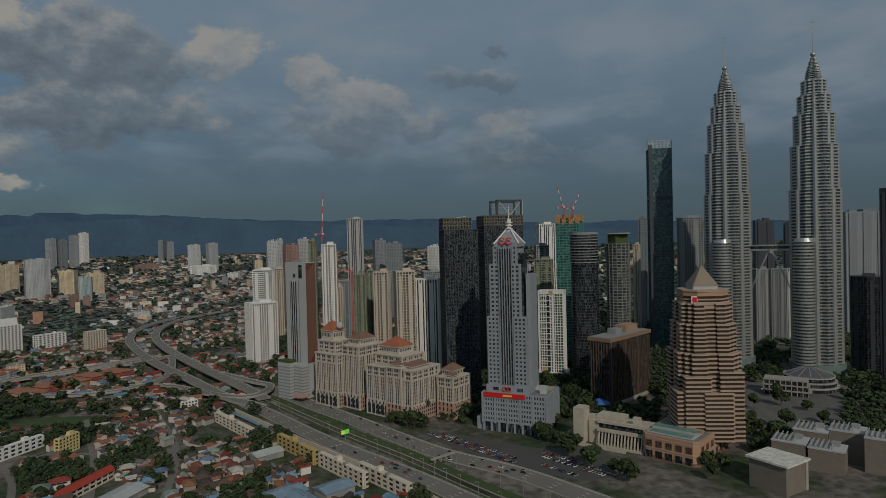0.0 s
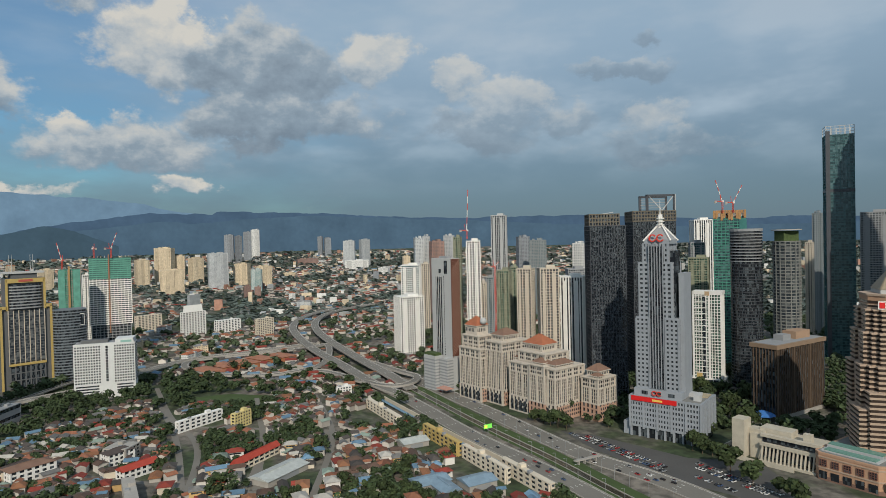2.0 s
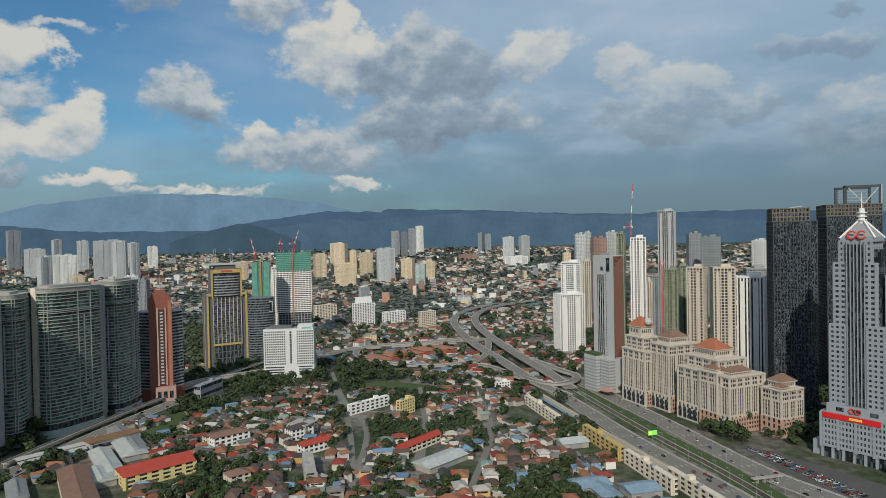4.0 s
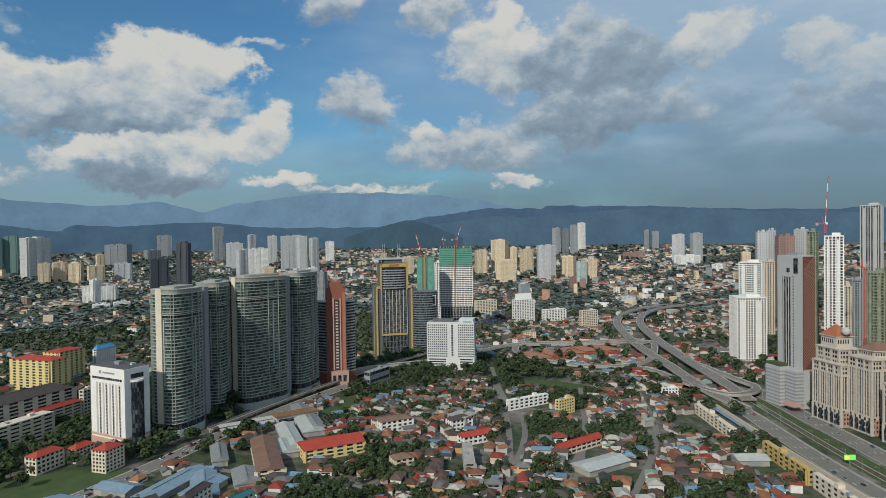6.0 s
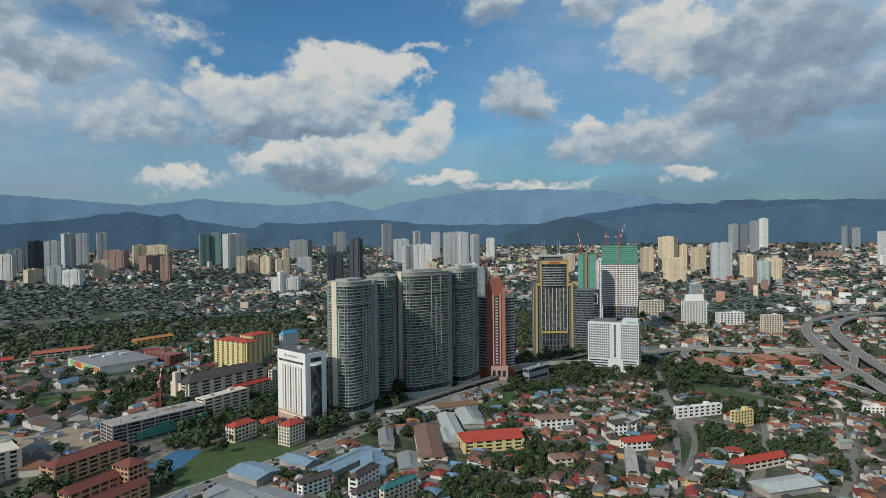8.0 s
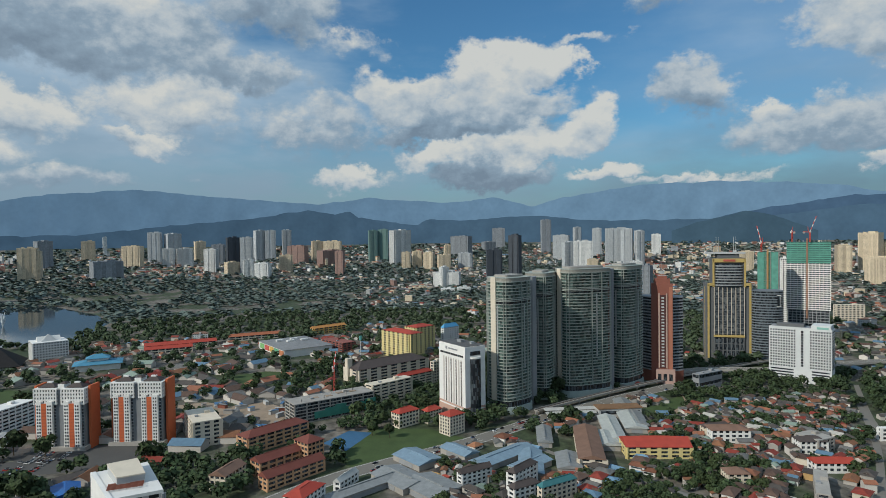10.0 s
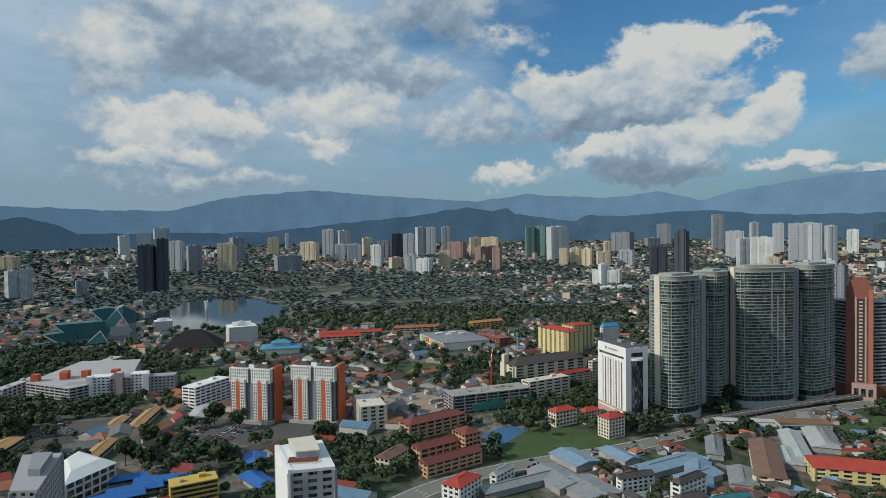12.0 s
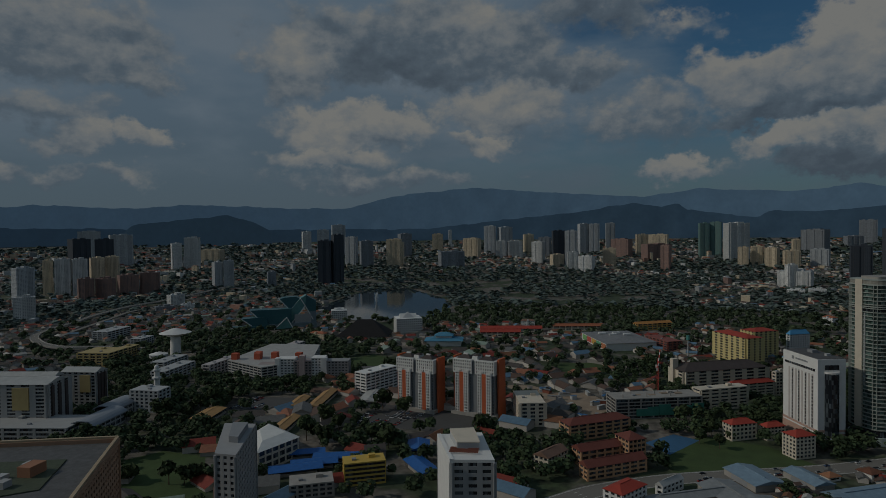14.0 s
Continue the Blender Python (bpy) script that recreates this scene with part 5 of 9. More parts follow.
for k in (4, 8, 12):
    part("crown_rail", prism(rect(w + .4, .6, 0, -d / 2), h + k - .6, h + k), PALE, tl)
    part("crown_rail", prism(rect(.6, d, -w / 2, 0), h + k - .6, h + k), PALE, tl)
lib = thing("library", "pale concrete library with slatted upper floors and blind walls", "public building", (147.5, 541.5, 0), -40)
CONC_L = mat("pale_concrete", (0.46, 0.42, 0.34), var=.2)
part("stair_block", cbox(10, 13, 0, 31, 5, 7), CONC_L, lib)
part("stair_block", cbox(14, 10, 0, 23, 16, 14), CONC_L, lib)
part("hall", cbox(52, 22, 0, 20, 38, 18), CONC_L, lib)
part("upper_hall", cbox(24, 14, 20, 25, 30, 18), CONC_L, lib)
part("roof_room", cbox(6, 5, 20, 27, 54, 12), CONC_L, lib)
for zz, o in ((12.5, 0), (19.5, 1.4)):
    part("roof_slab", cbox(44, 4, zz, zz + 2.4, 43, 5 + o), CONC_L, lib)
part("dark_glazing", cbox(42, .6, 2, 20, 43, 6.6), GLASS_DARK, lib)
for i in range(15):
    part("slat", beam((23 + i * 2.9, 1.0, 1), (23 + i * 2.9, 4.4, 13), 1.1), CONC_L, lib)
part("sill", cbox(44, 3, 0, 1.6, 43, 1), CONC_L, lib)
part("garden_wall", cbox(60, .8, 0, 3, 20, -6), CONC_L, lib)
part("side_wall", cbox(.8, 30, 0, 3.4, -12, 10), CONC_L, lib)
bt = thing("pavilion_roof", "blue fabric roof on slim posts", "pavilion", (203.0, 640.0, 0), 20)
part("canopy", prism(disc(12, 8), 7, 11, taper=.15), mat("blue_fabric", (0.05, 0.16, 0.42), rough=.6), bt)
for i in range(8):
    a = math.pi * i / 4
    part("post", cbox(.4, .4, 0, 7.2, 11 * math.cos(a), 11 * math.sin(a)), PALE, bt)
# near rooftops at the edge of the quarter
nr = thing("rooftop_block", "grey building with a stained white flat roof", "building", (264.5, 424.5, 0), 28)
# wall colour of these blocks is darkened to stand for cloud shade
part("body", cbox(26, 27, 0, 21), mat("cloud_shaded_render", (0.20, 0.175, 0.145), var=.2), nr)
part("roof", cbox(29.5, 31, 21, 22.4), mat("stained_white_roof", (0.62, 0.60, 0.55), var=.45, size=4, fine_size=1.2), nr, "white flat roof with dark stains")
part("corner_pier", cbox(3, 3, 0, 21, 12, -13), CONCRETE, nr)
part("side_box", cbox(9, 10, 0, 14, 17, -4), CONCRETE, nr)
for px, py, zz in ((304, 470, 18), (330, 482, 22), (322, 452, 17), (352, 470, 24), (346, 500, 14), (360, 442, 26)):
    nb = thing("rooftop_block", "grey concrete building with beams on its terraces", "building", (px, py, 0), -42)
    part("body", cbox(24, 20, 0, zz), mat("cloud_shaded_render", (0.20, 0.175, 0.145), var=.2), nb)
    part("parapet", prism(grow(rect(24, 20), .4), zz, zz + 1.2), PALE, nb)
    part("roof_deck", cbox(23, 19, zz + .2, zz + .5), mat("dark_roof_deck", (0.10, 0.10, 0.10), var=.4, size=3), nb)
    part("stair_head", cbox(6, 6, zz, zz + 4, 5, 4), GREY, nb)
    for k in range(5):
        part("terrace_beam", cbox(.8, 18, zz + 3, zz + 3.7, -10 + k * 3.4, 0), CONCRETE, nb)
        part("terrace_post", cbox(.7, .7, zz, zz + 3, -10 + k * 3.4, -8), CONCRETE, nb)
# low halls beside the twin towers
hm = thing("hall", "low domed hall with ribbed roof and terraces of glass", "public building", (470.0, 690.0, 0), 30)
part("dome", prism(disc(26, 24), 16, 24, taper=.25), mat("dark_ribbed_roof", (0.10, 0.105, 0.11), rough=.5), hm)
for k in range(12):
    a = math.pi * k / 6
    part("dome_rib", beam((25 * math.cos(a), 25 * math.sin(a), 16.4), (6 * math.cos(a), 6 * math.sin(a), 24.4), .7), GREY, hm)
for k in range(3):
    part("terrace", prism(disc(30 - 2 * k, 24), k * 5.4, k * 5.4 + 4), GLASS_DARK, hm)
    part("terrace_slab", prism(disc(31 - 2 * k, 24), k * 5.4 + 4, k * 5.4 + 5.4), CONCRETE, hm)
fd = thing("pavilion", "low concrete pavilion with deep roof slabs and glazed floors", "public building", (428.0, 668.0, 0), -35)
for k in range(3):
    part("glazed_floor", cbox(46 - 3 * k, 18, k * 6, k * 6 + 4.6), GLASS_DARK, fd)
    part("floor_slab", cbox(50 - 3 * k, 21, k * 6 + 4.6, k * 6 + 6), CONCRETE, fd)
for k in range(9):
    part("column", cbox(1, 1, 0, 18, -22 + 5.5 * k, -10), CONCRETE, fd)

# slabs and towers further back in the quarter
SL = [
    ("grid", -29, 799, 21.3, 143.7, "pale grey apartment tower with a dense window grid"),
    ("grid", -1, 780, 26.3, 144.6, "pale grey apartment tower with a dense window grid"),
    ("strip", 30, 799, 31.5, 132.9, "white and dark striped apartment slab"),
    ("strip", 260, 1120, 34.4, 206.8, "white tower with black vertical stripes"),
    ("white", -108, 894, 22.5, 180.2, "unfinished white concrete tower with open floors"),
    ("net", -61, 858, 19.6, 138.6, "unfinished tower with green netting and scaffolding"),
    ("net", -49, 879, 10.7, 142.1, "unfinished concrete tower with ochre scaffolding"),
    ("tallgrey", -97, 1246, 32.9, 228.9, "slender grey glass tower with a dark side"),
    ("grey", -60, 1499, 31.0, 186.5, "pale office slab with vertical strips"),
    ("glass", -23, 1400, 42.8, 178.2, "grey glass office block"),
    ("white", 64, 1298, 28.6, 170.2, "unfinished block with a pale blue top"),
    ("grey", 43, 999, 32.7, 132.0, "office block with an orange roof band"),
    ("teal", -253, 1122, 39.0, 137.0, "white building with teal glass bands"),
    ("white", -225, 974, 45.9, 92.7, "white apartment block with grey panels"),
    ("grey", 496, 1038, 48.0, 210.0, "grey office tower with rows of square windows"),
    ("glass", 480, 1208, 16.7, 216.7, "slim grey glass tower behind others"),
    ("dark", 673, 1112, 35.6, 204.6, "dark blue glass office tower"),
    ("dark", 734, 1133, 16.9, 199.0, "dark blue glass office tower"),
    ("grey", 591, 986, 23.8, 120.9, "pale apartment block among the towers"),
    ("grey", 613, 973, 23.2, 121.3, "pale apartment block among the towers"),
    ("white", 636, 970, 16.0, 121.1, "pale apartment block among the towers"),
    ("grid", -311, 1468, 24.7, 189.4, "white far apartment tower"), ("grid", -296, 1491, 19.4, 193.2, "white far apartment tower"),
    ("red", -264, 1456, 34.9, 180.3, "red and white far apartment slab"), ("grid", -238, 1481, 29.8, 193.3, "white far apartment tower"),
    ("net", -145, 989, 12.6, 186.6, "unfinished tower wrapped in green net"),
    ("grid", -238, 1176, 17.5, 136.6, "white apartment slab with small windows"), ("grid", -100, 945, 11.0, 115.2, "pale apartment slab with small windows"),
    ("glass", -105, 1095, 15.6, 114.0, "grey glass block among towers"), ("dark", 105, 894, 5.7, 189.1, "dark slender tower between others"),
    ("grid", 450, 1166, 12.1, 164.0, "pale slender tower between others"), ("glass", 220, 976, 22.0, 169.9, "green glass block among towers"), ("net", 212, 926, 29.3, 149.2, "unfinished block in green net"),
    ("grey", 829, 1065, 74.6, 215.5, "grey office tower with setbacks"), ("dark", 586, 748, 35.7, 123.3, "dark glass office block beside the towers"), ("dark", 577, 691, 23.7, 230.6, "dark glass office tower at the edge"),
    ("glass", 780, 1281, 30.3, 196.0, "distant grey-blue glass tower"),
]
WALLS = {"grid": (BEIGE, GLASS_DARK, .3, .3), "strip": (WHITE, GLASS_DARK, .0, .45), "white": (WHITE, GLASS_DARK, .3, .34), "net": (mat("torn_green_net", (0.24, 0.25, 0.18), var=.5, size=5, rough=.9), GLASS_GREEN, .3, .2), "tallgrey": (PALE, GLASS_DARK, .15, .3),
         "grey": (GREY, GLASS, .4, .3), "glass": (GREY, GLASS_TEAL, .3, .08), "teal": (WHITE, GLASS_TEAL, .4, .1), "dark": (DARK, GLASS_DARK, .15, .15), "red": (mat("dull_red_paint", (0.35, 0.12, 0.09)), GLASS, .4, .3), "cream": (CREAM, GLASS, .35, .4)}


def slab(kind, x, y, w, ztop, label, turn=None, deep=0.7, name="apartment_tower"):
    wall, panes, band, pier = WALLS[kind]
    z0 = ground_height(x, y) - 1
    face = math.degrees(math.atan2(y, x)) - 90 if turn is None else turn
    top = thing(name, label, "tower", (x, y, z0), face)
    h = max(8, ztop - z0)
    storeys(top, rect(w * .86, w * deep), 0, h, wall, panes, fh=3.5, band=band, sp=3.6, pw=3.6 * pier, proud=.6, cap=1.5, skip=(2,))
    for q in (-.27, .2):
        part("balcony_tier_work", cbox(w * .13, w * deep + 2.6, 6, h - 4, w * q), wall, top)
    part("roof_box", cbox(w * .4, w * deep * .5, h + 1, h + 5, w * .1, 0), wall, top)
    return top


# muted walls and pale windows: aerial haze painted into the far facades
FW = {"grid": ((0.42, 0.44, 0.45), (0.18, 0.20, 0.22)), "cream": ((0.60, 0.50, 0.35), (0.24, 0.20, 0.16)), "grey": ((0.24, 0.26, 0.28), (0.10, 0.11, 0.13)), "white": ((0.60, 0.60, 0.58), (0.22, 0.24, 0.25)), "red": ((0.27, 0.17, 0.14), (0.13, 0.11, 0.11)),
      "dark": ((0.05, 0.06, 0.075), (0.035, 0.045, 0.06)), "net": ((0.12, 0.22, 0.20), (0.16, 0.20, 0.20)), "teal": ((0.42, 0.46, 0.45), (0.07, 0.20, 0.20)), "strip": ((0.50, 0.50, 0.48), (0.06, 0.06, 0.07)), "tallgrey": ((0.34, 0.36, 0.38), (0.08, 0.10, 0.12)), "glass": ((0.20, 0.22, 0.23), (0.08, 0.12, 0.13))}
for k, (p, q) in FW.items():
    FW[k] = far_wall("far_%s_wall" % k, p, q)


def far_tower(kind, x, y, w, ztop, label, turn, deep):
    z0 = ground_height(x, y) - 1
    h = max(8, ztop - z0)
    top = thing("apartment_tower", label, "tower", (x, y, z0), turn)
    w *= .9
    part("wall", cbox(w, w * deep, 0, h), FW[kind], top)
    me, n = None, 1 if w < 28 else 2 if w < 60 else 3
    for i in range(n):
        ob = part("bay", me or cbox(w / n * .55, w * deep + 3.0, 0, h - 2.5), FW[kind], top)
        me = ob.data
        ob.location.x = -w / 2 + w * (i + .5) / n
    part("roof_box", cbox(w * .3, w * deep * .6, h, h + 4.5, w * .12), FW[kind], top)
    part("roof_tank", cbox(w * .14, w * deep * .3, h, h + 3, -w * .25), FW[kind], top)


for i, (kind, x, y, w, zt, label) in enumerate(SL):
    if math.hypot(x, y) > 1260:
        far_tower(kind, x, y, w, zt, label, math.degrees(math.atan2(y, x)) - 90 + (-18, 12, -8, 20, 0)[i % 5], .7)
        continue
    slab(kind, x, y, w, zt, label, turn=math.degrees(math.atan2(y, x)) - 90 + (-18, 12, -8, 20, 0)[i % 5])
crane(-117.5, 897.3, 184.5, 12, 3, 0, 60)
crane(-72.8, 846.9, 40, 145.4 - 40, 6, 40, 6)

# ---- west of the village ----
ZINC = mat("zinc_sheet", (0.42, 0.42, 0.40), rough=0.5, var=0.2)
DARK_ROOF = mat("dark_tile_roof", (0.075, 0.06, 0.055), var=0.25, bump=0.4)
RED_ROOF = mat("bright_red_roof", (0.36, 0.055, 0.035), var=0.2, bump=0.3)
BLUE_ROOF = mat("blue_sheet_roof", (0.06, 0.15, 0.30), rough=0.5, var=0.25)
GREY_ROOF = mat("grey_sheet_roof", (0.22, 0.22, 0.22), rough=0.6, var=0.3, size=5)
TEAL_ROOF = mat("teal_glazed_roof", (0.05, 0.16, 0.17), rough=0.35, var=0.15)
WHITE_ROOF = mat("white_sheet_roof", (0.66, 0.66, 0.63), rough=0.5, var=0.15)


def oval(rx, ry, n=28, p=2.6, x=0.0, y=0.0, turn=0.0):
    out = []
    for i in range(n):
        a = 2 * math.pi * i / n
        c, s = math.cos(a), math.sin(a)
        u, v = rx * math.copysign(abs(c) ** (2 / p), c), ry * math.copysign(abs(s) ** (2 / p), s)
        t = radians(turn)
        out.append((x + u * math.cos(t) - v * math.sin(t), y + u * math.sin(t) + v * math.cos(t)))
    return out


BALC = mat("balcony_slab", (0.33, 0.36, 0.325), var=0.12, each=0.06)
CONDO_GLASS = glass("condominium_glass", (0.034, 0.058, 0.052), (0.16, 0.235, 0.21), 0.45, (2.6, 2.6, 3.3), rough=0.06, spec=0.9)


def curved_tower(lobe, wing, size, zl, label):
    (lx, ly), (wx, wy) = lobe, wing
    top = thing("condominium_tower", label, "apartment tower", (lx, ly, 0), group="curved condominium towers")
    dx, dy = wx - lx, wy - ly
    ang = math.degrees(math.atan2(dy, dx))
    la, wa = oval(size[0], size[1], p=3.6, turn=ang - 10), oval(size[2], size[3], p=3.6, x=dx, y=dy, turn=ang + 12)
    for poly, z in ((la, zl - 6), (wa, zl - 5)):
        storeys(top, poly, 13, z, BALC, CONDO_GLASS, fh=3.3, band=.2, sp=60, pw=.35, proud=1.5, skip=[i for i in range(28) if i % 5 != 1], body="glazed_core", slab="balcony", cap=0)
        tagged(part("white_mullion_row", boxes_mesh("white_mullion_row", [(*((Vector(poly[i]) + Vector(poly[(i + 1) % 28])) / 2), math.atan2(poly[(i + 1) % 28][1] - poly[i][1], poly[(i + 1) % 28][0] - poly[i][0]), 1.0, 2.2, 40 + 5 * (i % 4), z - 24) for i in range(0, 28, 7)], PALE), PALE, top), kind="stuff")
        part("refuge_floor", prism(grow(poly, .4), z - 22, z - 18.4), GLASS_DARK, top)
        part("refuge_edge", prism(grow(poly, 1.7), z - 18.4, z - 17.6), BALC, top)
        part("crown_band", prism(grow(poly, 1.6), z, z + 1.0), BALC, top)
        part("crown_screen", prism(grow(poly, .9), z + 1.0, z + 4.2), mat("pale_louvre", (0.27, 0.26, 0.225), var=.35, size=1.6, fine_size=.5), top, "pale latticed roof screen")
        part("crown_rim", prism(grow(poly, 1.3), z + 4.2, z + 4.8), BALC, top)
        part("plant_room", prism(grow(poly, -7), z + 4.8, z + 7), CONCRETE, top)
        part("plinth", prism(grow(poly, 1.8), 0, 7), mat("pale_green_plinth", (0.34, 0.40, 0.38), var=.15), top, "pale green tiled base")
        part("lobby_glazing", prism(grow(poly, .2), 7, 13), GLASS_DARK, top)
    part("core_wall", prism(oval(7, 13, 12, x=dx * .5, y=dy * .5, turn=ang), 0, zl - 3), GREY, top)
    v = Vector((dx, dy, 0)).normalized()
    u = Vector((-v.y, v.x, 0))
    part("end_wall", cbox(1.8, 6, 13, zl - 1, 0, 0), CREAM, top, "cream end wall").matrix_basis = Matrix.Translation(-v * (size[0] + .6) + u * 5) @ Matrix.Rotation(radians(ang), 4, "Z")
    return top


curved_tower((-581.0, 298.0), (-615.0, 356.0), (21, 17, 19, 14), 141.5, "curving glass condominium tower with pale balcony bands")
curved_tower((-606.0, 407.0), (-618.0, 474.0), (31, 17, 24, 15), 146.0, "curving glass condominium tower with a set-back wing")
# red-brown office tower
rb = thing("office_tower", "red-brown office tower with grey ribbon windows on its wings", "office tower", (-620.0, 533.0, 0), 49.0)
body = [(-24, -6), (-12, -16), (12, -16), (24, -6), (24, 16), (-24, 16)]
storeys(rb, body, 14, 104, GREY, GLASS_DARK, fh=3.8, band=.42, pw=0, proud=.4)
RUST_L = mat("red_brown_granite", (0.23, 0.085, 0.06), var=0.12)
part("brick_shaft", cbox(25, 12, 0, 122, 0, -13), RUST_L, rb, "red-brown tiled shaft")
part("shaft_shoulder", cbox(19, 12, 122, 128, 0, -12), RUST_L, rb)
part("shaft_cap", cbox(12, 10, 128, 131, 0, -11), RUST_L, rb)
# proud strip whose darkened granite colour paints the shade of a recess
part("recess", cbox(7, 1.0, 18, 108, 1, -19.2), mat("recess_shade_paint", (0.07, 0.03, 0.028), var=.15), rb)
for xx in (-3.4, 5.4):
    part("pale_strip", cbox(1.6, 1.4, 18, 110, xx, -19.4), mat("pale_strip", (0.42, 0.30, 0.25)), rb)
tagged(part("recess_window_tier_work", boxes_mesh("recess_window_tier_work", [(1, -19.7, 0, 3.2, .5, 20 + 3.8 * k, 21.8 + 3.8 * k) for k in range(23)], PALE), PALE, rb), kind="stuff")
part("side_strip", cbox(4, 1.0, 14, 118, 10.2, -19.2), mat("salmon_strip", (0.34, 0.14, 0.09), var=.1), rb)
part("entrance_block", cbox(22, 14, 0, 17, 4, -18), mat("pink_render", (0.40, 0.27, 0.23)), rb)
for k in range(3):
    part("entrance_window", cbox(4, .6, 4, 12, -3 + 6.5 * k, -25.1), GLASS_DARK, rb)
part("base", prism(grow(body, .8), 0, 14), mat("red_brown_tile", (0.20, 0.07, 0.045)), rb)
part("antenna", mast(.4, .1, 131, 150, 6, 0, -11), PALE, rb)
# yellow-framed tower
yt = thing("office_tower", "grey and glass office tower framed in yellow ochre bands", "office tower", (-694.0, 716.0, 0), 56.0)
w, d, h = 60.0, 24.0, 150.0
YEL = mat("ochre_yellow_frame", (0.46, 0.34, 0.12), var=0.12)
CHAR = mat("charcoal_panel", (0.12, 0.125, 0.13), var=.12)
part("core", cbox(w * .92, d, 0, 104), CHAR, yt)
part("upper_core", cbox(w * .74, d, 104, h - 4), CHAR, yt)
for xx, z1 in ((-w * .49, 110), (w * .49, 110)):
    part("side_fin", cbox(3.4, d + 3, 0, z1, xx, 0), CHAR, yt)
    part("yellow_pier", cbox(2.6, 2.0, 0, z1 - 2, xx * .96, -d / 2 - 1.6), YEL, yt, "yellow ochre pier")
    part("yellow_beam", cbox(8, 2.0, z1 - 4, z1, xx * .86, -d / 2 - 1.6), YEL, yt)
storeys(yt, rect(w * .68, 3, 0, -d / 2 - .4), 36, 103, CHAR, GLASS, fh=3.8, band=.2, sp=40, pw=0, cap=0, body="glass_front")
tagged(part("pale_mullion_row", boxes_mesh("pale_mullion_row", [(-w * .34 + w * .68 * i / 7, -d / 2 - 2.2, 0, .9, .8, 34, 104) for i in range(8)], BEIGE), BEIGE, yt), kind="stuff")
part("yellow_beam", cbox(w * .7, 2.0, 31, 34, 0, -d / 2 - 1.8), YEL, yt)
storeys(yt, rect(w * .66, 3, 0, -d / 2 - .4), 2, 30, CHAR, GLASS_DARK, fh=9, band=.12, sp=5.5, pw=1.6, cap=0, body="lower_front")
storeys(yt, oval(w * .31, 7, 20, 2.4, 0, -d / 2 + 2), 106, 138, GREY, GLASS_DARK, fh=3.8, band=.42, pw=0, proud=.8, cap=0, body="curved_floors", slab="balcony")
for xx in (-1, 1):
    part("yellow_pier", cbox(2.4, 2.0, 104, 145, xx * w * .355, -d / 2 - 1.6), YEL, yt, "yellow ochre pier")
part("yellow_beam", cbox(w * .74, 2.0, 140, 145.5, 0, -d / 2 - 1.6), YEL, yt)
part("sign_bar", cbox(16, .5, 141.3, 144.3, 0, -d / 2 - 2.8), mat("faded_red_bar", (0.42, 0.10, 0.07)), yt, "faded red lettering bars")
part("roof_wing", cbox(w * .86, d * .8, h + 2, h + 4.5, -3, 0), PALE, yt, "pale overhanging roof slab")
part("plant_room", cbox(w * .5, d * .6, h - 4, h + 2), CHAR, yt)
for k in range(4):
    part("antenna", mast(.45, .2, h + 4, h + 27, 6, -15 + (k % 2) * 3 + (k // 2) * 24, 0), PALE, yt)
part("side_yellow_strip", cbox(1.0, 3.2, 0, 104, -w * .49 - 1.4, -d * .1), YEL, yt)
db = thing("office_block", "dark ribbon-windowed office block with a curved front", "office building", (-656.0, 751.0, 0), 48.0)
storeys(db, oval(20.5, 17, 20), 0, 99, mat("slate_panel", (0.15, 0.17, 0.19), var=.1), GLASS_DARK, fh=3.8, band=.4, pw=0, proud=.6)
for zz in (38, 78):
    part("white_frame", cbox(6.5, .8, zz, zz + 16, 13, -15), WHITE, db)
    part("frame_glass", cbox(5, 1.0, zz + .8, zz + 15.2, 13, -15.3), GLASS_DARK, db)
# white tower under construction
cw = thing("construction_tower", "unfinished white tower with green netting round its top floors", "apartment tower", (-735.0, 936.0, 0), 36.0)
NET_L = mat("pale_green_net", (0.12, 0.31, 0.245), var=0.35, size=7, rough=0.9)
storeys(cw, rect(62, 30), 54, 131, WHITE, GLASS_DARK, fh=3.5, band=.46, sp=5.2, pw=1.0, cap=0, skip=(1, 2))
storeys(cw, rect(58, 27), 0, 54, GREY, GLASS_DARK, fh=4.5, band=.25, sp=6, pw=1.0, cap=1)
storeys(cw, rect(62, 30), 131, 166, NET_L, mat("netted_dark", (0.05, 0.13, 0.11), var=.4, size=4, rough=.9), fh=3.5, band=.62, sp=5.2, pw=.5, cap=0, body="netted_floors", slab="net_strip", skip=(1, 2))
part("recess_floor", cbox(62.6, 30.6, 104, 106.2), GLASS_DARK, cw)
tagged(part("top_column_row", boxes_mesh("top_column_row", [(-29 + 5.2 * i, -14 + 9 * (i % 3), 0, .9, .9, 166, 169.5) for i in range(12)], CONCRETE), CONCRETE, cw), kind="stuff")
part("hoist_mast", cbox(2.0, 1.6, 40, 172, -2, -16.4), mat("hoist_rust", (0.30, 0.16, 0.10), var=.2), cw)
crane(-721.6, 921.0, 166, 16, 10, 60, 26)
crane(-747.5, 913.0, 166, 16, 3, 150, 4)
gn = thing("construction_tower", "slim unfinished tower wrapped in green netting", "apartment tower", (-737.0, 847.0, 0), 42)
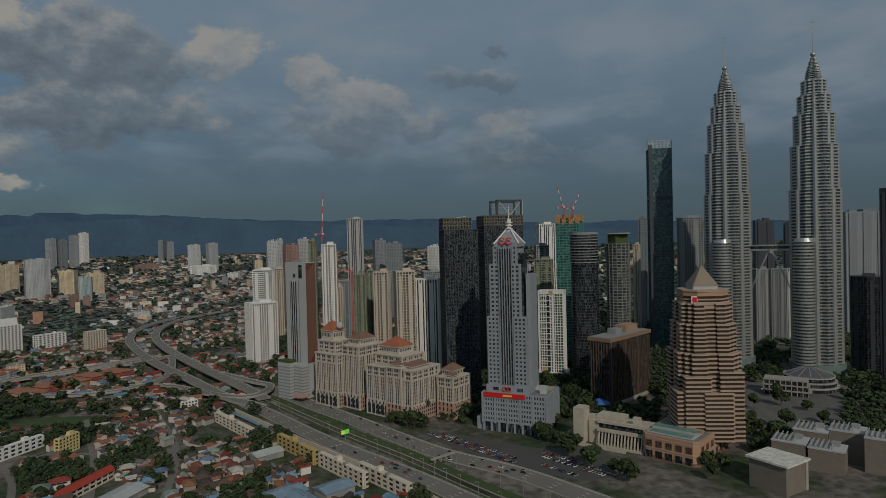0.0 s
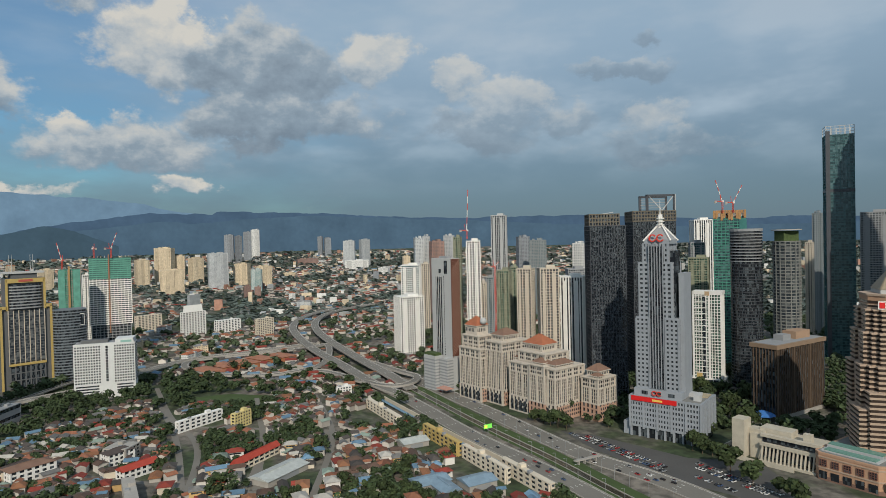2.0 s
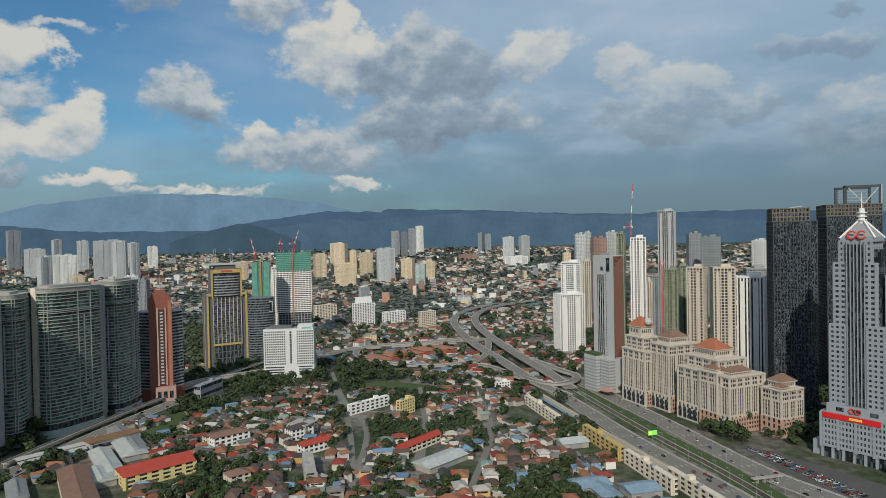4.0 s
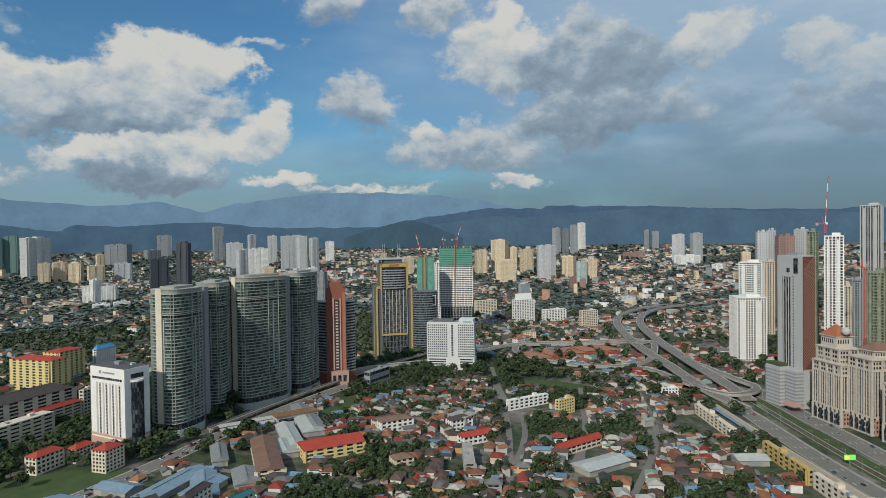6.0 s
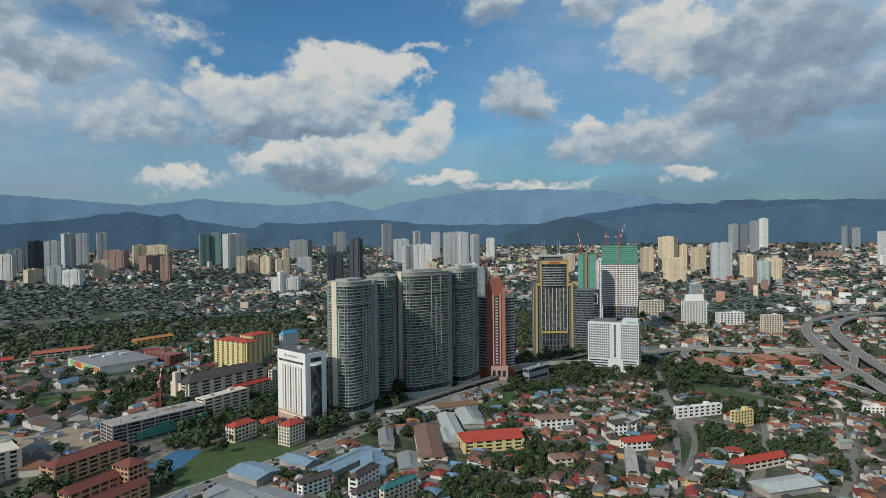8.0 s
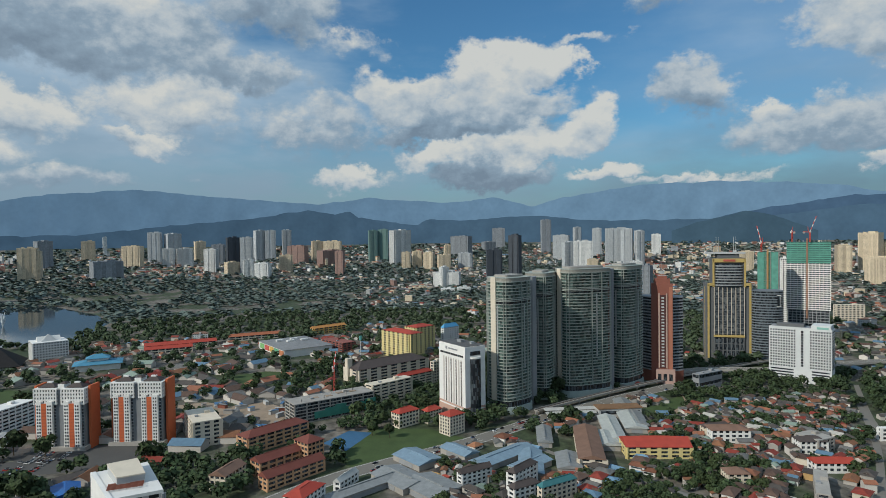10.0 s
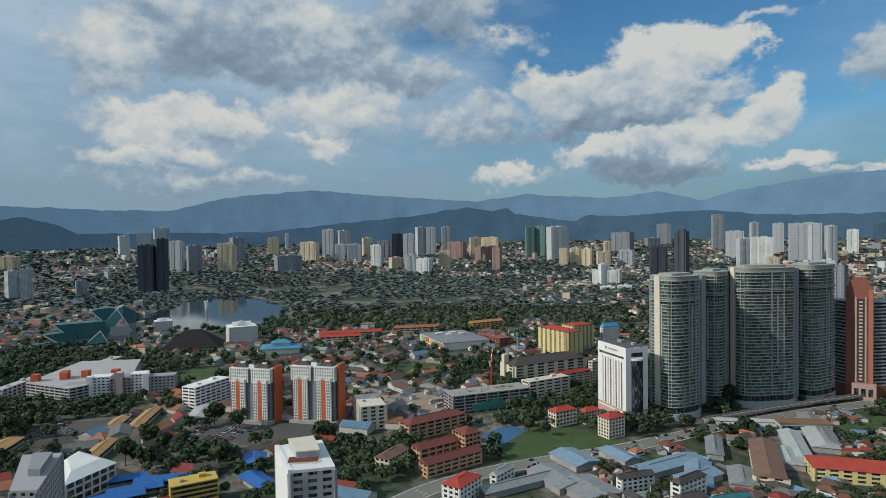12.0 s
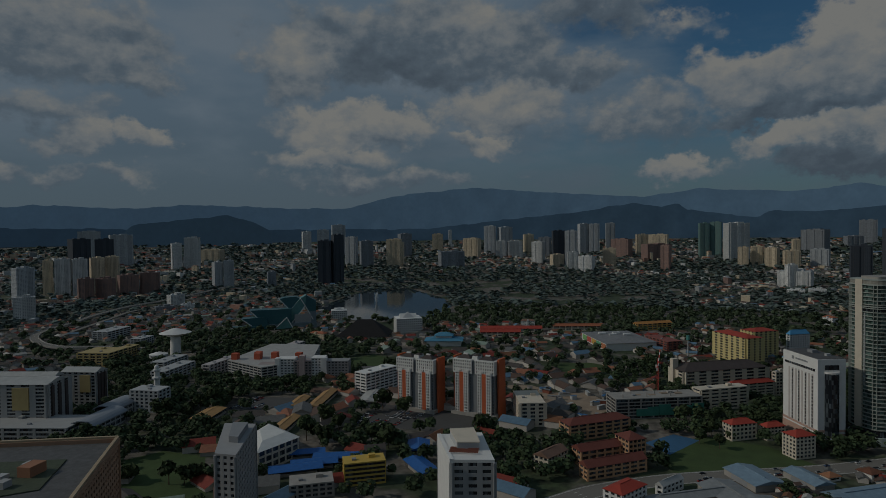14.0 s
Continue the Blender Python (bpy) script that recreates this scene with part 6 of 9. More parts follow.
storeys(gn, rect(29, 24), 0, 151, mat("bare_slab", (0.26, 0.25, 0.22), var=.2), mat("netted_green", (0.07, 0.22, 0.16), var=.45, size=4, rough=.9), fh=3.5, band=.14, sp=6, pw=.7, cap=0)
for xx in (-11, 9):
    part("net_strip", cbox(9, .5, 60, 150, xx, -12.8), NET_L, gn, "pale green safety net")
part("hoist_mast", cbox(2.4, 2.0, 0, 156, -1, -13.4), mat("hoist_ochre", (0.38, 0.24, 0.10), var=.2), gn)
crane(-742.0, 838.0, 151, 14, 12, 165, 28)
slab("white", -802, 959, 11.7, 135.3, "white apartment tower beside the building site")
# white hotel slab with the tight window grid
w, d, h = 67.0, 26.0, 66.0
hb = thing("hotel", "white hotel slab with a tight grid of small square windows", "hotel", (-544.5, 681.0, 0), 30.0)
OFFW = mat("off_white_render", (0.60, 0.615, 0.61), var=.08, each=.04)
part("wall", cbox(w, d, 0, h), OFFW, hb)
specs = []
for r in range(14):
    z = 18.5 + r * 3.35
    specs += [(-w / 2 + 2.4 + 2.85 * i, -d / 2, 0, 1.7, .5, z, z + 1.9) for i in range(23) if i not in (10, 11, 12, 13, 14)]
    specs += [(w / 2, -d / 2 + 3 + 4.0 * i, 0, .5, 1.5, z, z + 1.8) for i in range(6)]
tagged(part("window_grid", boxes_mesh("window_grid", specs, GLASS_DARK), GLASS_DARK, hb), kind="stuff")
for k in range(13):
    part("stair_window", cbox(2.6, .6, 20 + k * 3.4, 22.6 + k * 3.4, 2.6, -d / 2 - .1), GLASS_DARK, hb)
for k in range(4):
    part("ribbon_window", cbox(25, .5, 4 + k * 3.4, 5.6 + k * 3.4, -19, -d / 2 - .1), GLASS_DARK, hb)
    part("ribbon_window", cbox(18, .5, 4 + k * 3.4, 5.6 + k * 3.4, 22, -d / 2 - .1), GLASS_DARK, hb)
part("roof_deck", cbox(w - 2, d - 2, h, h + .4), GREY, hb)
part("parapet", cbox(w, .6, h, h + 1.2, 0, -d / 2 + .4), OFFW, hb)
part("roof_screen", cbox(20, d - 1, h + .4, h + 5, 22, 0), OFFW, hb)
part("sign_bar", cbox(12, .4, h + .6, h + 3.2, 24, -d / 2 - .1), mat("pale_green_bar", (0.25, 0.45, 0.40)), hb, "pale green lettering bars")
part("roof_tank", cbox(30, 10, h + .4, h + 4, -12, 2), CHAR, hb)
# white hotel with the dark bay
x, y, tn, w, d, h = -585.5, 245.0, 101.0, 24.5, 49.0, 73.0
wh = thing("hotel", "white hotel block with a curved dark glass bay and slot windows", "hotel", (x, y, 0), tn)
part("body", cbox(w, d, 0, h), WHITE, wh)
for c in range(8):
    yy = d * (-.36 + c * .095)
    part("window_strip", cbox(.5, 2.2, 12, h - 14, -w / 2 - .05, yy), mat("pale_spandrel", (0.50, 0.46, 0.43)), wh)
    if c % 2:
        continue
    me = None
    for k in range(15):
        ob = part("window", me or cbox(.7, 1.5, 0, 2.2), GLASS_DARK, wh)
        me = ob.data
        ob.location = (-w / 2 - .1, yy, 13 + k * (h - 29) / 14.5)
tagged(part("top_window_row", boxes_mesh("top_window_row", [(-w / 2 - .1, -d * .4 + 3.3 * i, 0, .6, 2.4, h - 11, h - 9) for i in range(13)], GLASS_DARK), GLASS_DARK, wh), kind="stuff")
part("sign_bar", cbox(.3, d * .34, h - 5.4, h - 4.0, -w / 2 - .15, -d * .05), GREY, wh, "faint grey lettering bars")
part("sign_disc", cbox(.3, 3, h - 6, h - 3.2, -w / 2 - .15, d * .2), GREY, wh)
part("glass_bay", prism(disc(w * .27, 16, w * .0, -d / 2 + 2), 8, h - 12), GLASS_DARK, wh, "curved dark glass bay")
part("bay_top", prism(disc(w * .28, 16, w * .0, -d / 2 + 2), h - 12, h - 10.4), WHITE, wh)
part("top_slot", cbox(w * .5, .6, h - 9, h - 5, 0, -d / 2 - .1), GLASS_DARK, wh)
part("pink_base", prism(grow(rect(w, d), .3), 0, 9), mat("pink_panel", (0.5, 0.33, 0.26)), wh)
part("pink_course", prism(grow(rect(w, d), .25), 10.5, 12.5), mat("pink_panel", (0.5, 0.33, 0.26)), wh)
part("roof_deck", cbox(w * .96, d * .96, h, h + .4), mat("dark_roof_deck", (0.10, 0.10, 0.10), var=.4, size=3), wh)
part("roof_unit", cbox(5, 7, h + .4, h + 3, 2, 4), GREY, wh)
part("roof_unit", cbox(4, 3, h + .4, h + 2.4, 5, -12), PALE, wh)
part("porch", cbox(w * .7, 12, 4, 6.5, w * .1, -d / 2 - 5), WHITE, wh)
for s in (-1, 1):
    part("porch_post", cbox(1.2, 1.2, 0, 4, w * .1 + s * w * .3, -d / 2 - 10), WHITE, wh)

# huts, stacks and containers on the site
rng = random.Random(3)
for k in range(26):
    gx, gy = rng.choice(([(-691.7, 30.1), (-657.9, 43.3), (-657.3, 67.2), (-618.9, 68.8), (-713.8, 5.9), (-621.6, 46.3), (-692.6, 83.8), (-694.2, 103.5), (-698.2, 65.2)]))
    gx, gy = gx + rng.uniform(-12, 12), gy + rng.uniform(-12, 12)
    hut = thing("site_hut", "site hut or stacked container on bare earth", "hut", (gx, gy, 0), rng.uniform(0, 180), "site huts")
    ln2 = rng.uniform(5, 13)
    part("box", cbox(ln2, rng.uniform(2.5, 5), 0, rng.uniform(2.2, 4)), rng.choice((ZINC, CONCRETE, BLUE_ROOF, RUST, PALE)), hut)
    part("lid", cbox(ln2 + .6, 3.4, 3.9, 4.1), rng.choice((ZINC, GREY_ROOF, BLUE_ROOF)), hut)
# pair of orange and white flats
def flats(x, y, tn, w, d, h, label):
    """A pair of stair lobes with an orange strip each, grey balcony flanks and projecting white top floors."""
    top = thing("apartment_block", label, "apartment block", (x, y, 0), tn, "orange and white flats")
    ORG = mat("bright_orange_paint", (0.52, 0.125, 0.045), var=0.1)
    part("core", cbox(w * .92, d * .9, 0, h - 1), mat("grey_balcony_wall", (0.20, 0.21, 0.22), var=.15), top)
    for s in (-1, 1):
        cx = s * w * .26
        # grey balconies beside the strip
        storeys(top, rect(w * .36, d * .5, cx, -d * .22), 3, h - 14, mat("grey_balcony_edge", (0.30, 0.31, 0.32), var=.12), GLASS_DARK, fh=2.9, band=.3, sp=60, pw=0, proud=.3, cap=0, body="balcony_flank", slab="balcony")
        for q, ww in ((-.105, 4.6), (.095, 5.2)):
            part("white_column", cbox(ww, 3.0, 0, h - 10, cx + q * w, -d * .5 - .6), WHITE, top)
            tagged(part("window_column", boxes_mesh("window_column", [(cx + q * w + o, -d * .5 - 2.1, 0, 1.1, .4, 4 + 2.9 * k, 5.5 + 2.9 * k) for k in range(int((h - 14) / 2.9)) for o in (-.9, 1.1)], GLASS_DARK), GLASS_DARK, top), kind="stuff")
        part("orange_strip", cbox(4.4, 2.4, 3, h - 12, cx - .2, -d * .5 - 1.0), ORG, top, "orange painted stair strip")
        tagged(part("stair_slot_column", boxes_mesh("stair_slot_column", [(cx - .2, -d * .5 - 2.3, 0, 3.4, .3, 4.4 + 2.9 * k, 5.0 + 2.9 * k) for k in range(int((h - 17) / 2.9))], ORANGE), ORANGE, top), kind="stuff")
        storeys(top, rect(w * .42, d * .62, cx, -d * .2), h - 13, h, WHITE, GLASS_DARK, fh=2.9, band=.45, sp=2.5, pw=1.3, proud=.4, cap=.9, body="top_floors")
        part("roof", hip(w * .30, d * .5, h + 1.6, 3.4, x=cx, y=-d * .12), DARK_ROOF, top)
        part("roof_base", cbox(w * .28, d * .46, h + .4, h + 1.6, cx, -d * .12), WHITE, top)
        part("roof_light", cbox(w * .1, d * .12, h + 4.4, h + 5.6, cx, -d * .12), WHITE, top)
        part("end_wall", cbox(2.0, d * .7, 0, h + 2.4, s * (w * .5 + .6), d * .1), ORG, top, "orange end wall")
    part("lift_tower", cbox(w * .12, d * .5, 0, h + 4, 0, -d * .1), WHITE, top)
    part("lift_roof", hip(w * .12, d * .3, h + 4, 2, y=-d * .1), DARK_ROOF, top)
    part("podium", cbox(w * 1.02, d * 1.3, 0, 3.4), CONCRETE, top)


flats(-631.0, -119.0, 68.0, 47.0, 20.0, 53.5, "white flats with orange stair strips and dark hipped roofs")
flats(-620.3, -56.8, 68.0, 48.5, 21.0, 55.5, "white flats with orange end walls and dark hipped roofs")


def lowrise(name, label, spec, wall=CREAM, roof=None, kind="flat", fh=3.5, sp=4.5, pw=1.4, band=.42, panes=None, rise=3.5, category="building"):
    x, y, tn, w, d, h = spec
    top = thing(name, label, category, (x, y, 0), tn)
    storeys(top, rect(w, d), 0, h, wall, panes or GLASS_DARK, fh=fh, band=band, sp=max(sp, (w + d) / 9), pw=pw * max(1.0, (w + d) / 9 / sp), proud=.35, cap=.9 if kind == "flat" else 0, skip=(1, 2))
    if kind == "flat":
        part("roof_deck", cbox(w * .97, d * .97, h, h + .35), roof or GREY_ROOF, top)
        part("stair_head", cbox(5, 4, h, h + 3.2, w * .2, d * .1), wall, top)
        part("water_tank", cbox(3, 3, h, h + 2.2, -w * .25, -d * .1), GREY, top)
    else:
        part("roof", hip(w, d, h + .3, rise, over=1.0, gable=kind == "gable"), roof or ROOF_BROWN, top)
        part("ridge_cap", cbox(max(1, abs(w - d) * .9) if w > d else .7, .7 if w > d else max(1, abs(w - d) * .9), h + .3 + rise - .15, h + .5 + rise), roof or ROOF_BROWN, top)
    return top


LEM = mat("lemon_paint", (0.62, 0.52, 0.24), var=.1)
lowrise("hotel", "yellow hotel with rows of small windows and a red roof", (-896.2, 277.6, 112.0, 25.4, 65.1, 38.8), LEM, RED_ROOF, "hip", fh=3.6, sp=4, pw=2.2, category="hotel")
lowrise("hotel", "yellow hotel wing under a red tiled roof", (-941.9, 321.3, 112.0, 38.5, 26.0, 38.0), LEM, RED_ROOF, "hip", fh=3.6, sp=4, pw=2.2, category="hotel")
lowrise("office_building", "white building with a blue hipped roof", (-962.4, 381.7, 112.0, 32.8, 6.3, 29.8), WHITE, mat("sky_blue_roof", (0.10, 0.32, 0.55), var=.15), "hip", sp=4, pw=2.2, rise=6)
lowrise("hall", "white hall with a bright blue steep roof", (-856.6, 336.9, 112.0, 21.3, 19.8, 15.1), WHITE, mat("sky_blue_roof", (0.10, 0.32, 0.55), var=.15), "gable", rise=8)
lowrise("school_building", "long cream college building under a dark brown roof", (-759.5, 214.1, 110.0, 107.7, 29.8, 22.4), CREAM, DARK_ROOF, "hip", rise=7, sp=6, pw=2.4)
part("stair_tower", cbox(6, 7, 0, 34, 0, 0), CREAM, thing("stair_tower", "tall cream stair tower at the end of a college building", "tower", (-747.0, 161.4, 0), 20))
lowrise("car_park_building", "cream open-decked car park with horizontal slots", (-665.2, 189.3, 112.0, 55.2, 13.1, 21.5), CREAM, GREY_ROOF, band=.55, sp=12, pw=3, panes=GLASS_DARK)
lowrise("car_park_building", "cream block with a red roof beside the car park", (-712.5, 234.2, 112.0, 53.3, 7.9, 15.8), CREAM, RED_ROOF, "hip", band=.55, sp=10, pw=2, panes=GLASS_DARK)
lowrise("office_building", "small cream building beside the hotel", (-724.6, 268.1, 112.0, 12.7, 5.6, 25.4), CREAM)
site = lowrise("construction_site", "unfinished concrete car park with green netting", (-635.0, 117.6, 104.0, 87.5, 25.3, 19.4), CONCRETE, EARTH, band=.3, sp=9, pw=1.0, panes=GLASS_DARK, category="building site")
x, y, tn, w, d, h = -635.0, 117.6, 104.0, 87.5, 25.3, 19.4
for k in range(6):
    part("safety_net", cbox(w * .14, .6, 3, h * (.5 + .1 * (k % 3)), -w * .2 + k * w * .13, -d / 2 - .9), TEAL_NET, site)
    part("starter_column", cbox(.8, .8, h, h + 4, -w * .4 + k * w * .14, -d * .3 + (k % 2) * d * .4), CONCRETE, site)
for k in range(5):
    part("rubble_slab", cbox(7, 5, h + .3, h + .8 + .2 * k, -w * .35 + k * 14, d * (.1 - .08 * (k % 3))), EARTH, site)
crane(-662.4, 126.9, 12, 30, 32, 165, 12, "yellow tower crane over a building site")
for k, s in enumerate(((-570.4, 178.5, 112.0, 24.3, 11.2, 14.2), (-571.9, 206.2, 112.0, 18.0, 8.3, 11.7), (-530.5, 211.4, 112.0, 18.1, 13.4, 18.1))):
    lowrise("apartment_block", "small cream apartment block with a red hipped roof", s, CREAM, RED_ROOF, "hip", fh=3.2, sp=3.5, pw=1.3)
for k, s in enumerate(((-565.8, 53.4, 118.0, 61.7, 17.1, 14.0), (-507.7, 75.8, 118.0, 15.4, 17.3, 18.7), (-503.1, 54.7, 118.0, 50.2, 12.4, 12.1), (-475.6, 58.4, 118.0, 51.4, 10.8, 9.8))):
    lowrise("school_building", "school block with red tiled roofs and open galleries", s, mat("peach_paint", (0.50, 0.30, 0.17), var=.12), mat("maroon_tile_roof", (0.17, 0.055, 0.04), var=.2), "hip" if k < 2 else "gable", sp=4, pw=1.0, rise=4)
lowrise("school_building", "narrow cream school block with a brown roof", (-484.1, 12.0, 143.8, 25.4, 12.7, 11.6), CREAM, ROOF_BROWN, "gable")
lowrise("apartment_block", "small white apartment block on the hillside", (-604.2, -6.0, 100.0, 23.5, 44.9, 22.0), CREAM, None, "flat", sp=3.5, pw=1.6)
lowrise("car_park_building", "white decked car park with grey sheet roof", (-701.5, -184.5, 150.0, 51.9, 17.7, 24.2), WHITE, GREY_ROOF, band=.5, sp=6, pw=1.0, panes=GLASS_DARK)
for k, s in enumerate(((-900.0, -370.0, 168.1, 49.7, 13.6, 14.9), (-770.8, -418.4, 172.6, 60.8, 11.5, 15.6))):
    lowrise("hospital_block", "white hospital block with grey roofs", s, mat("hospital_white", (0.46, 0.43, 0.42), var=.12), GREY_ROOF, sp=4, pw=1.6)
HOSP = mat("pale_grey_render", (0.36, 0.36, 0.35), var=.1)
# buildings near the camera, footed far below
def tall_near(name, label, poly, h, wall, panes, category, wall2=None, **kw):
    cx = sum(p[0] for p in poly) / len(poly)
    cy = sum(p[1] for p in poly) / len(poly)
    q = [(a - cx, b - cy) for a, b in poly]
    if sum(a[0] * b[1] - b[0] * a[1] for a, b in zip(q, q[1:] + q[:1])) < 0:
        q = q[::-1]
    top = thing(name, label, category, (cx, cy, 0))
    storeys(top, q, 0, h, wall, panes, **kw)
    part("roof_deck", prism(grow(q, -1.2), h, h + .5), mat("dark_roof_deck", (0.10, 0.10, 0.10), var=.4, size=3), top)
    return top, q


pk, q = tall_near("parking_deck", "wide pale parking deck with red stair boxes on its roof", [(-750.2, -396.7), (-712.6, -333.2), (-765.2, -287.8), (-867.0, -314.0), (-868.1, -388.9)], 20, mat("stained_white_deck", (0.40, 0.39, 0.37), var=.2), GLASS_DARK, "car park", fh=3.3, band=.4, sp=8, pw=.8, cap=1.1)
RTB = mat("orange_tank", (0.45, 0.10, 0.05), var=.1)
for k, (a, b) in enumerate(((0, 0), (.35, 0), (1, .1), (.6, .45), (.2, .8))):
    u = Vector(q[0]).lerp(Vector(q[2]), a * .9) * (1 - b * .4) * .86
    part("stair_box", cbox(8, 8, 20, 29, u.x, u.y), RTB, pk, "red-orange stair box")
hsp = thing("hospital", "long pale hospital wing with ribbon windows and pink stair tower", "hospital", (-742.0, -288.0, 0), 97.0)
for x0, x1, h, wall in ((-58, -34, 20, mat("pink_grey_render", (0.33, 0.28, 0.265), var=.12)), (-34, -12, 27, WHITE), (-12, 10, 24, mat("pink_grey_render", (0.33, 0.28, 0.265))), (10, 26, 28, WHITE), (26, 56, 24, mat("hospital_grey", (0.30, 0.30, 0.30), var=.12))):
    storeys(hsp, rect(x1 - x0, 16, (x0 + x1) / 2, 0), 0, h, wall, GLASS_DARK, fh=3.6, band=.55, sp=4.5, pw=1.8, proud=.3, cap=1.2, body="wing")
part("stair_tower", cbox(7, 9, 0, 32, -2, -6), mat("pale_pink_render", (0.46, 0.37, 0.35), var=.1), hsp)
part("stair_tower", cbox(6, 8, 0, 29, -33, -6), WHITE, hsp)
part("stair_tower", cbox(6, 8, 0, 29, 26, -6), WHITE, hsp)
patch("car_park", "asphalt car park full of cars among trees", [(-574.0, -177.9), (-556.5, -89.6), (-559.8, -23.5), (-592.4, -16.5), (-600.0, -96.4), (-608.4, -185.6)], 0.05, ASPHALT, "car park")
patch("car_park", "asphalt car park beside the sheds", [(-607.2, -324.5), (-609.2, -256.6), (-657.7, -244.7), (-655.8, -314.5)], 0.05, ASPHALT, "car park")


corners = [(-322.0, -44.3), (-324.5, -22.0), (-367.7, -32.3), (-361.4, -57.0)]
nw, q = tall_near("office_tower", "grey office tower with a blank white side wall and roof terraces", corners, 62, mat("grey_white_panel", (0.34, 0.34, 0.34), var=.08), GLASS_DARK, "office tower", fh=3.8, band=.5, sp=7.5, pw=3.0, cap=1.6, capmat=WHITE)
cx, cy = sum(p[0] for p in corners) / 4, sum(p[1] for p in corners) / 4
a, b = Vector(corners[0]), Vector(corners[3])
m2, e = (a + b) / 2 - Vector((cx, cy)), (b - a).normalized()
part("blank_wall", cbox((b - a).length + 1.0, 2.4, 0, 64), WHITE, nw, "blank white side wall").matrix_basis = Matrix.Translation((m2.x, m2.y, 0)) @ Matrix.Rotation(math.atan2(e.y, e.x), 4, "Z")
part("roof_house", prism([(p[0] * .55 - 4, p[1] * .55 - 1) for p in q], 62, 68), PALE, nw)
part("roof_house_deck", prism([(p[0] * .57 - 4, p[1] * .57 - 1) for p in q], 68, 68.6), CREAM, nw)
for k in range(7):
    part("pergola_bar", cbox(.4, 16, 64.5, 64.9, 6 + k * 1.2, 0), RUST, nw)
wl, q = tall_near("office_tower", "white slab building with grey window strips", [(-328.1, -182.6), (-326.8, -169.7), (-382.0, -183.9), (-381.6, -204.7)], 58, mat("grey_white_panel", (0.34, 0.34, 0.34), var=.08), GLASS_DARK, "apartment tower", fh=3.6, band=.5, sp=4.5, pw=2.2, cap=1.2)
part("roof_house", prism([(p[0] * .5 - 5, p[1] * .5) for p in q], 58, 63), GREY, wl)
bl, q = tall_near("apartment_block", "tan apartment block with a pale rimmed roof terrace", [(-308.8, -229.8), (-230.2, -194.9), (-199.4, -238.7), (-288.3, -311.5)], 70, mat("tan_render", (0.36, 0.22, 0.14), var=.12), GLASS_DARK, "apartment tower", fh=3.4, band=.5, sp=4.2, pw=2.0, cap=0)
for a, b in zip(q, q[1:] + q[:1]):
    part("rim_wall", beam((*a, 71.4), (*b, 71.4), 2.6), mat("tan_render", (0.36, 0.22, 0.14), var=.12), bl)
    part("coping", beam((*a, 73.0), (*b, 73.0), 1.6), mat("ochre_coping", (0.40, 0.31, 0.20), var=.12), bl, "pale ochre coping")
part("roof_garden", prism([(p[0] * .45, p[1] * .45) for p in q], 70.5, 71.1), mat("terrace_green", (0.06, 0.075, 0.045), var=.4, size=2), bl, "dark planted roof terrace")
for k in range(4):
    part("roof_unit", cbox(5, 4, 70.5, 73.2 + k % 2, -12 + k * 8, -5 + 9 * (k % 2)), (PALE, HOSP)[k % 2], bl)
part("roof_house", cbox(10, 7, 70.5, 76, -4, 4), mat("terracotta_render", (0.33, 0.16, 0.09), var=.12), bl)
hl, q = tall_near("sports_hall", "hall with a broad white sheet roof", [(-485.5, -234.8), (-510.0, -232.6), (-480.9, -194.3), (-443.4, -211.4)], 17, CREAM, GLASS, "hall", fh=6, band=.3, sp=7, pw=1.5, cap=0)
part("roof", prism(grow(q, 1.5), 17, 21, taper=.55), WHITE_ROOF, hl, "white sheet roof")
# teal peaked museum hall
mu = thing("museum", "museum of steep teal roof planes edged in white", "public building", (-1128.0, -494.0, 0), 113.5)
TEAL_D = mat("deep_teal_roof", (0.045, 0.125, 0.14), rough=0.4, var=0.15)
TEAL_P = mat("pale_teal_roof", (0.12, 0.27, 0.26), rough=0.4, var=0.15)


def roof_sail(outline, y0, y1, material, edges):
    """A steep roof sail: an outline in width and height, carried back from y0 to y1, with white edge beams along its prow."""
    bm = bmesh.new()
    lo = [bm.verts.new((x, y0, z)) for x, z in outline]
    hi = [bm.verts.new((x, y1, z)) for x, z in outline]
    bm.faces.new(lo)
    bm.faces.new(hi[::-1])
    n = len(lo)
    for i in range(n):
        bm.faces.new((lo[i], hi[i], hi[(i + 1) % n], lo[(i + 1) % n]))
    bmesh.ops.recalc_face_normals(bm, faces=bm.faces)
    sail = part("roof_plane", bm, material, mu, "steep teal roof plane")
    for i, j in edges:
        part("white_edge", beam((outline[i][0], y0 - .8, outline[i][1]), (outline[j][0], y0 - .8, outline[j][1]), 1.7), WHITE, sail)


part("hall", cbox(96, 40, 0, 10, 28, 24), mat("blue_grey_wall", (0.18, 0.23, 0.25)), mu)
roof_sail([(-85, 8), (-65, 1), (-36, 1), (-36, 9)], -6, 14, TEAL_D, [(0, 1)])
roof_sail([(-65, 23), (-36, 1), (-12, 3), (-21, 25)], 0, 24, TEAL_D, [(0, 1)])
roof_sail([(-50, 38), (-16, 3), (28, 4), (28, 38)], 6, 36, TEAL_D, [(0, 1)])
roof_sail([(-5, 1), (30, 2), (19, 23)], -4, 5, TEAL_P, [(0, 2), (1, 2)])
roof_sail([(6, 56), (26, 33), (46, 57), (36, 60), (16, 59)], 22, 46, TEAL_D, [(0, 1), (1, 2)])
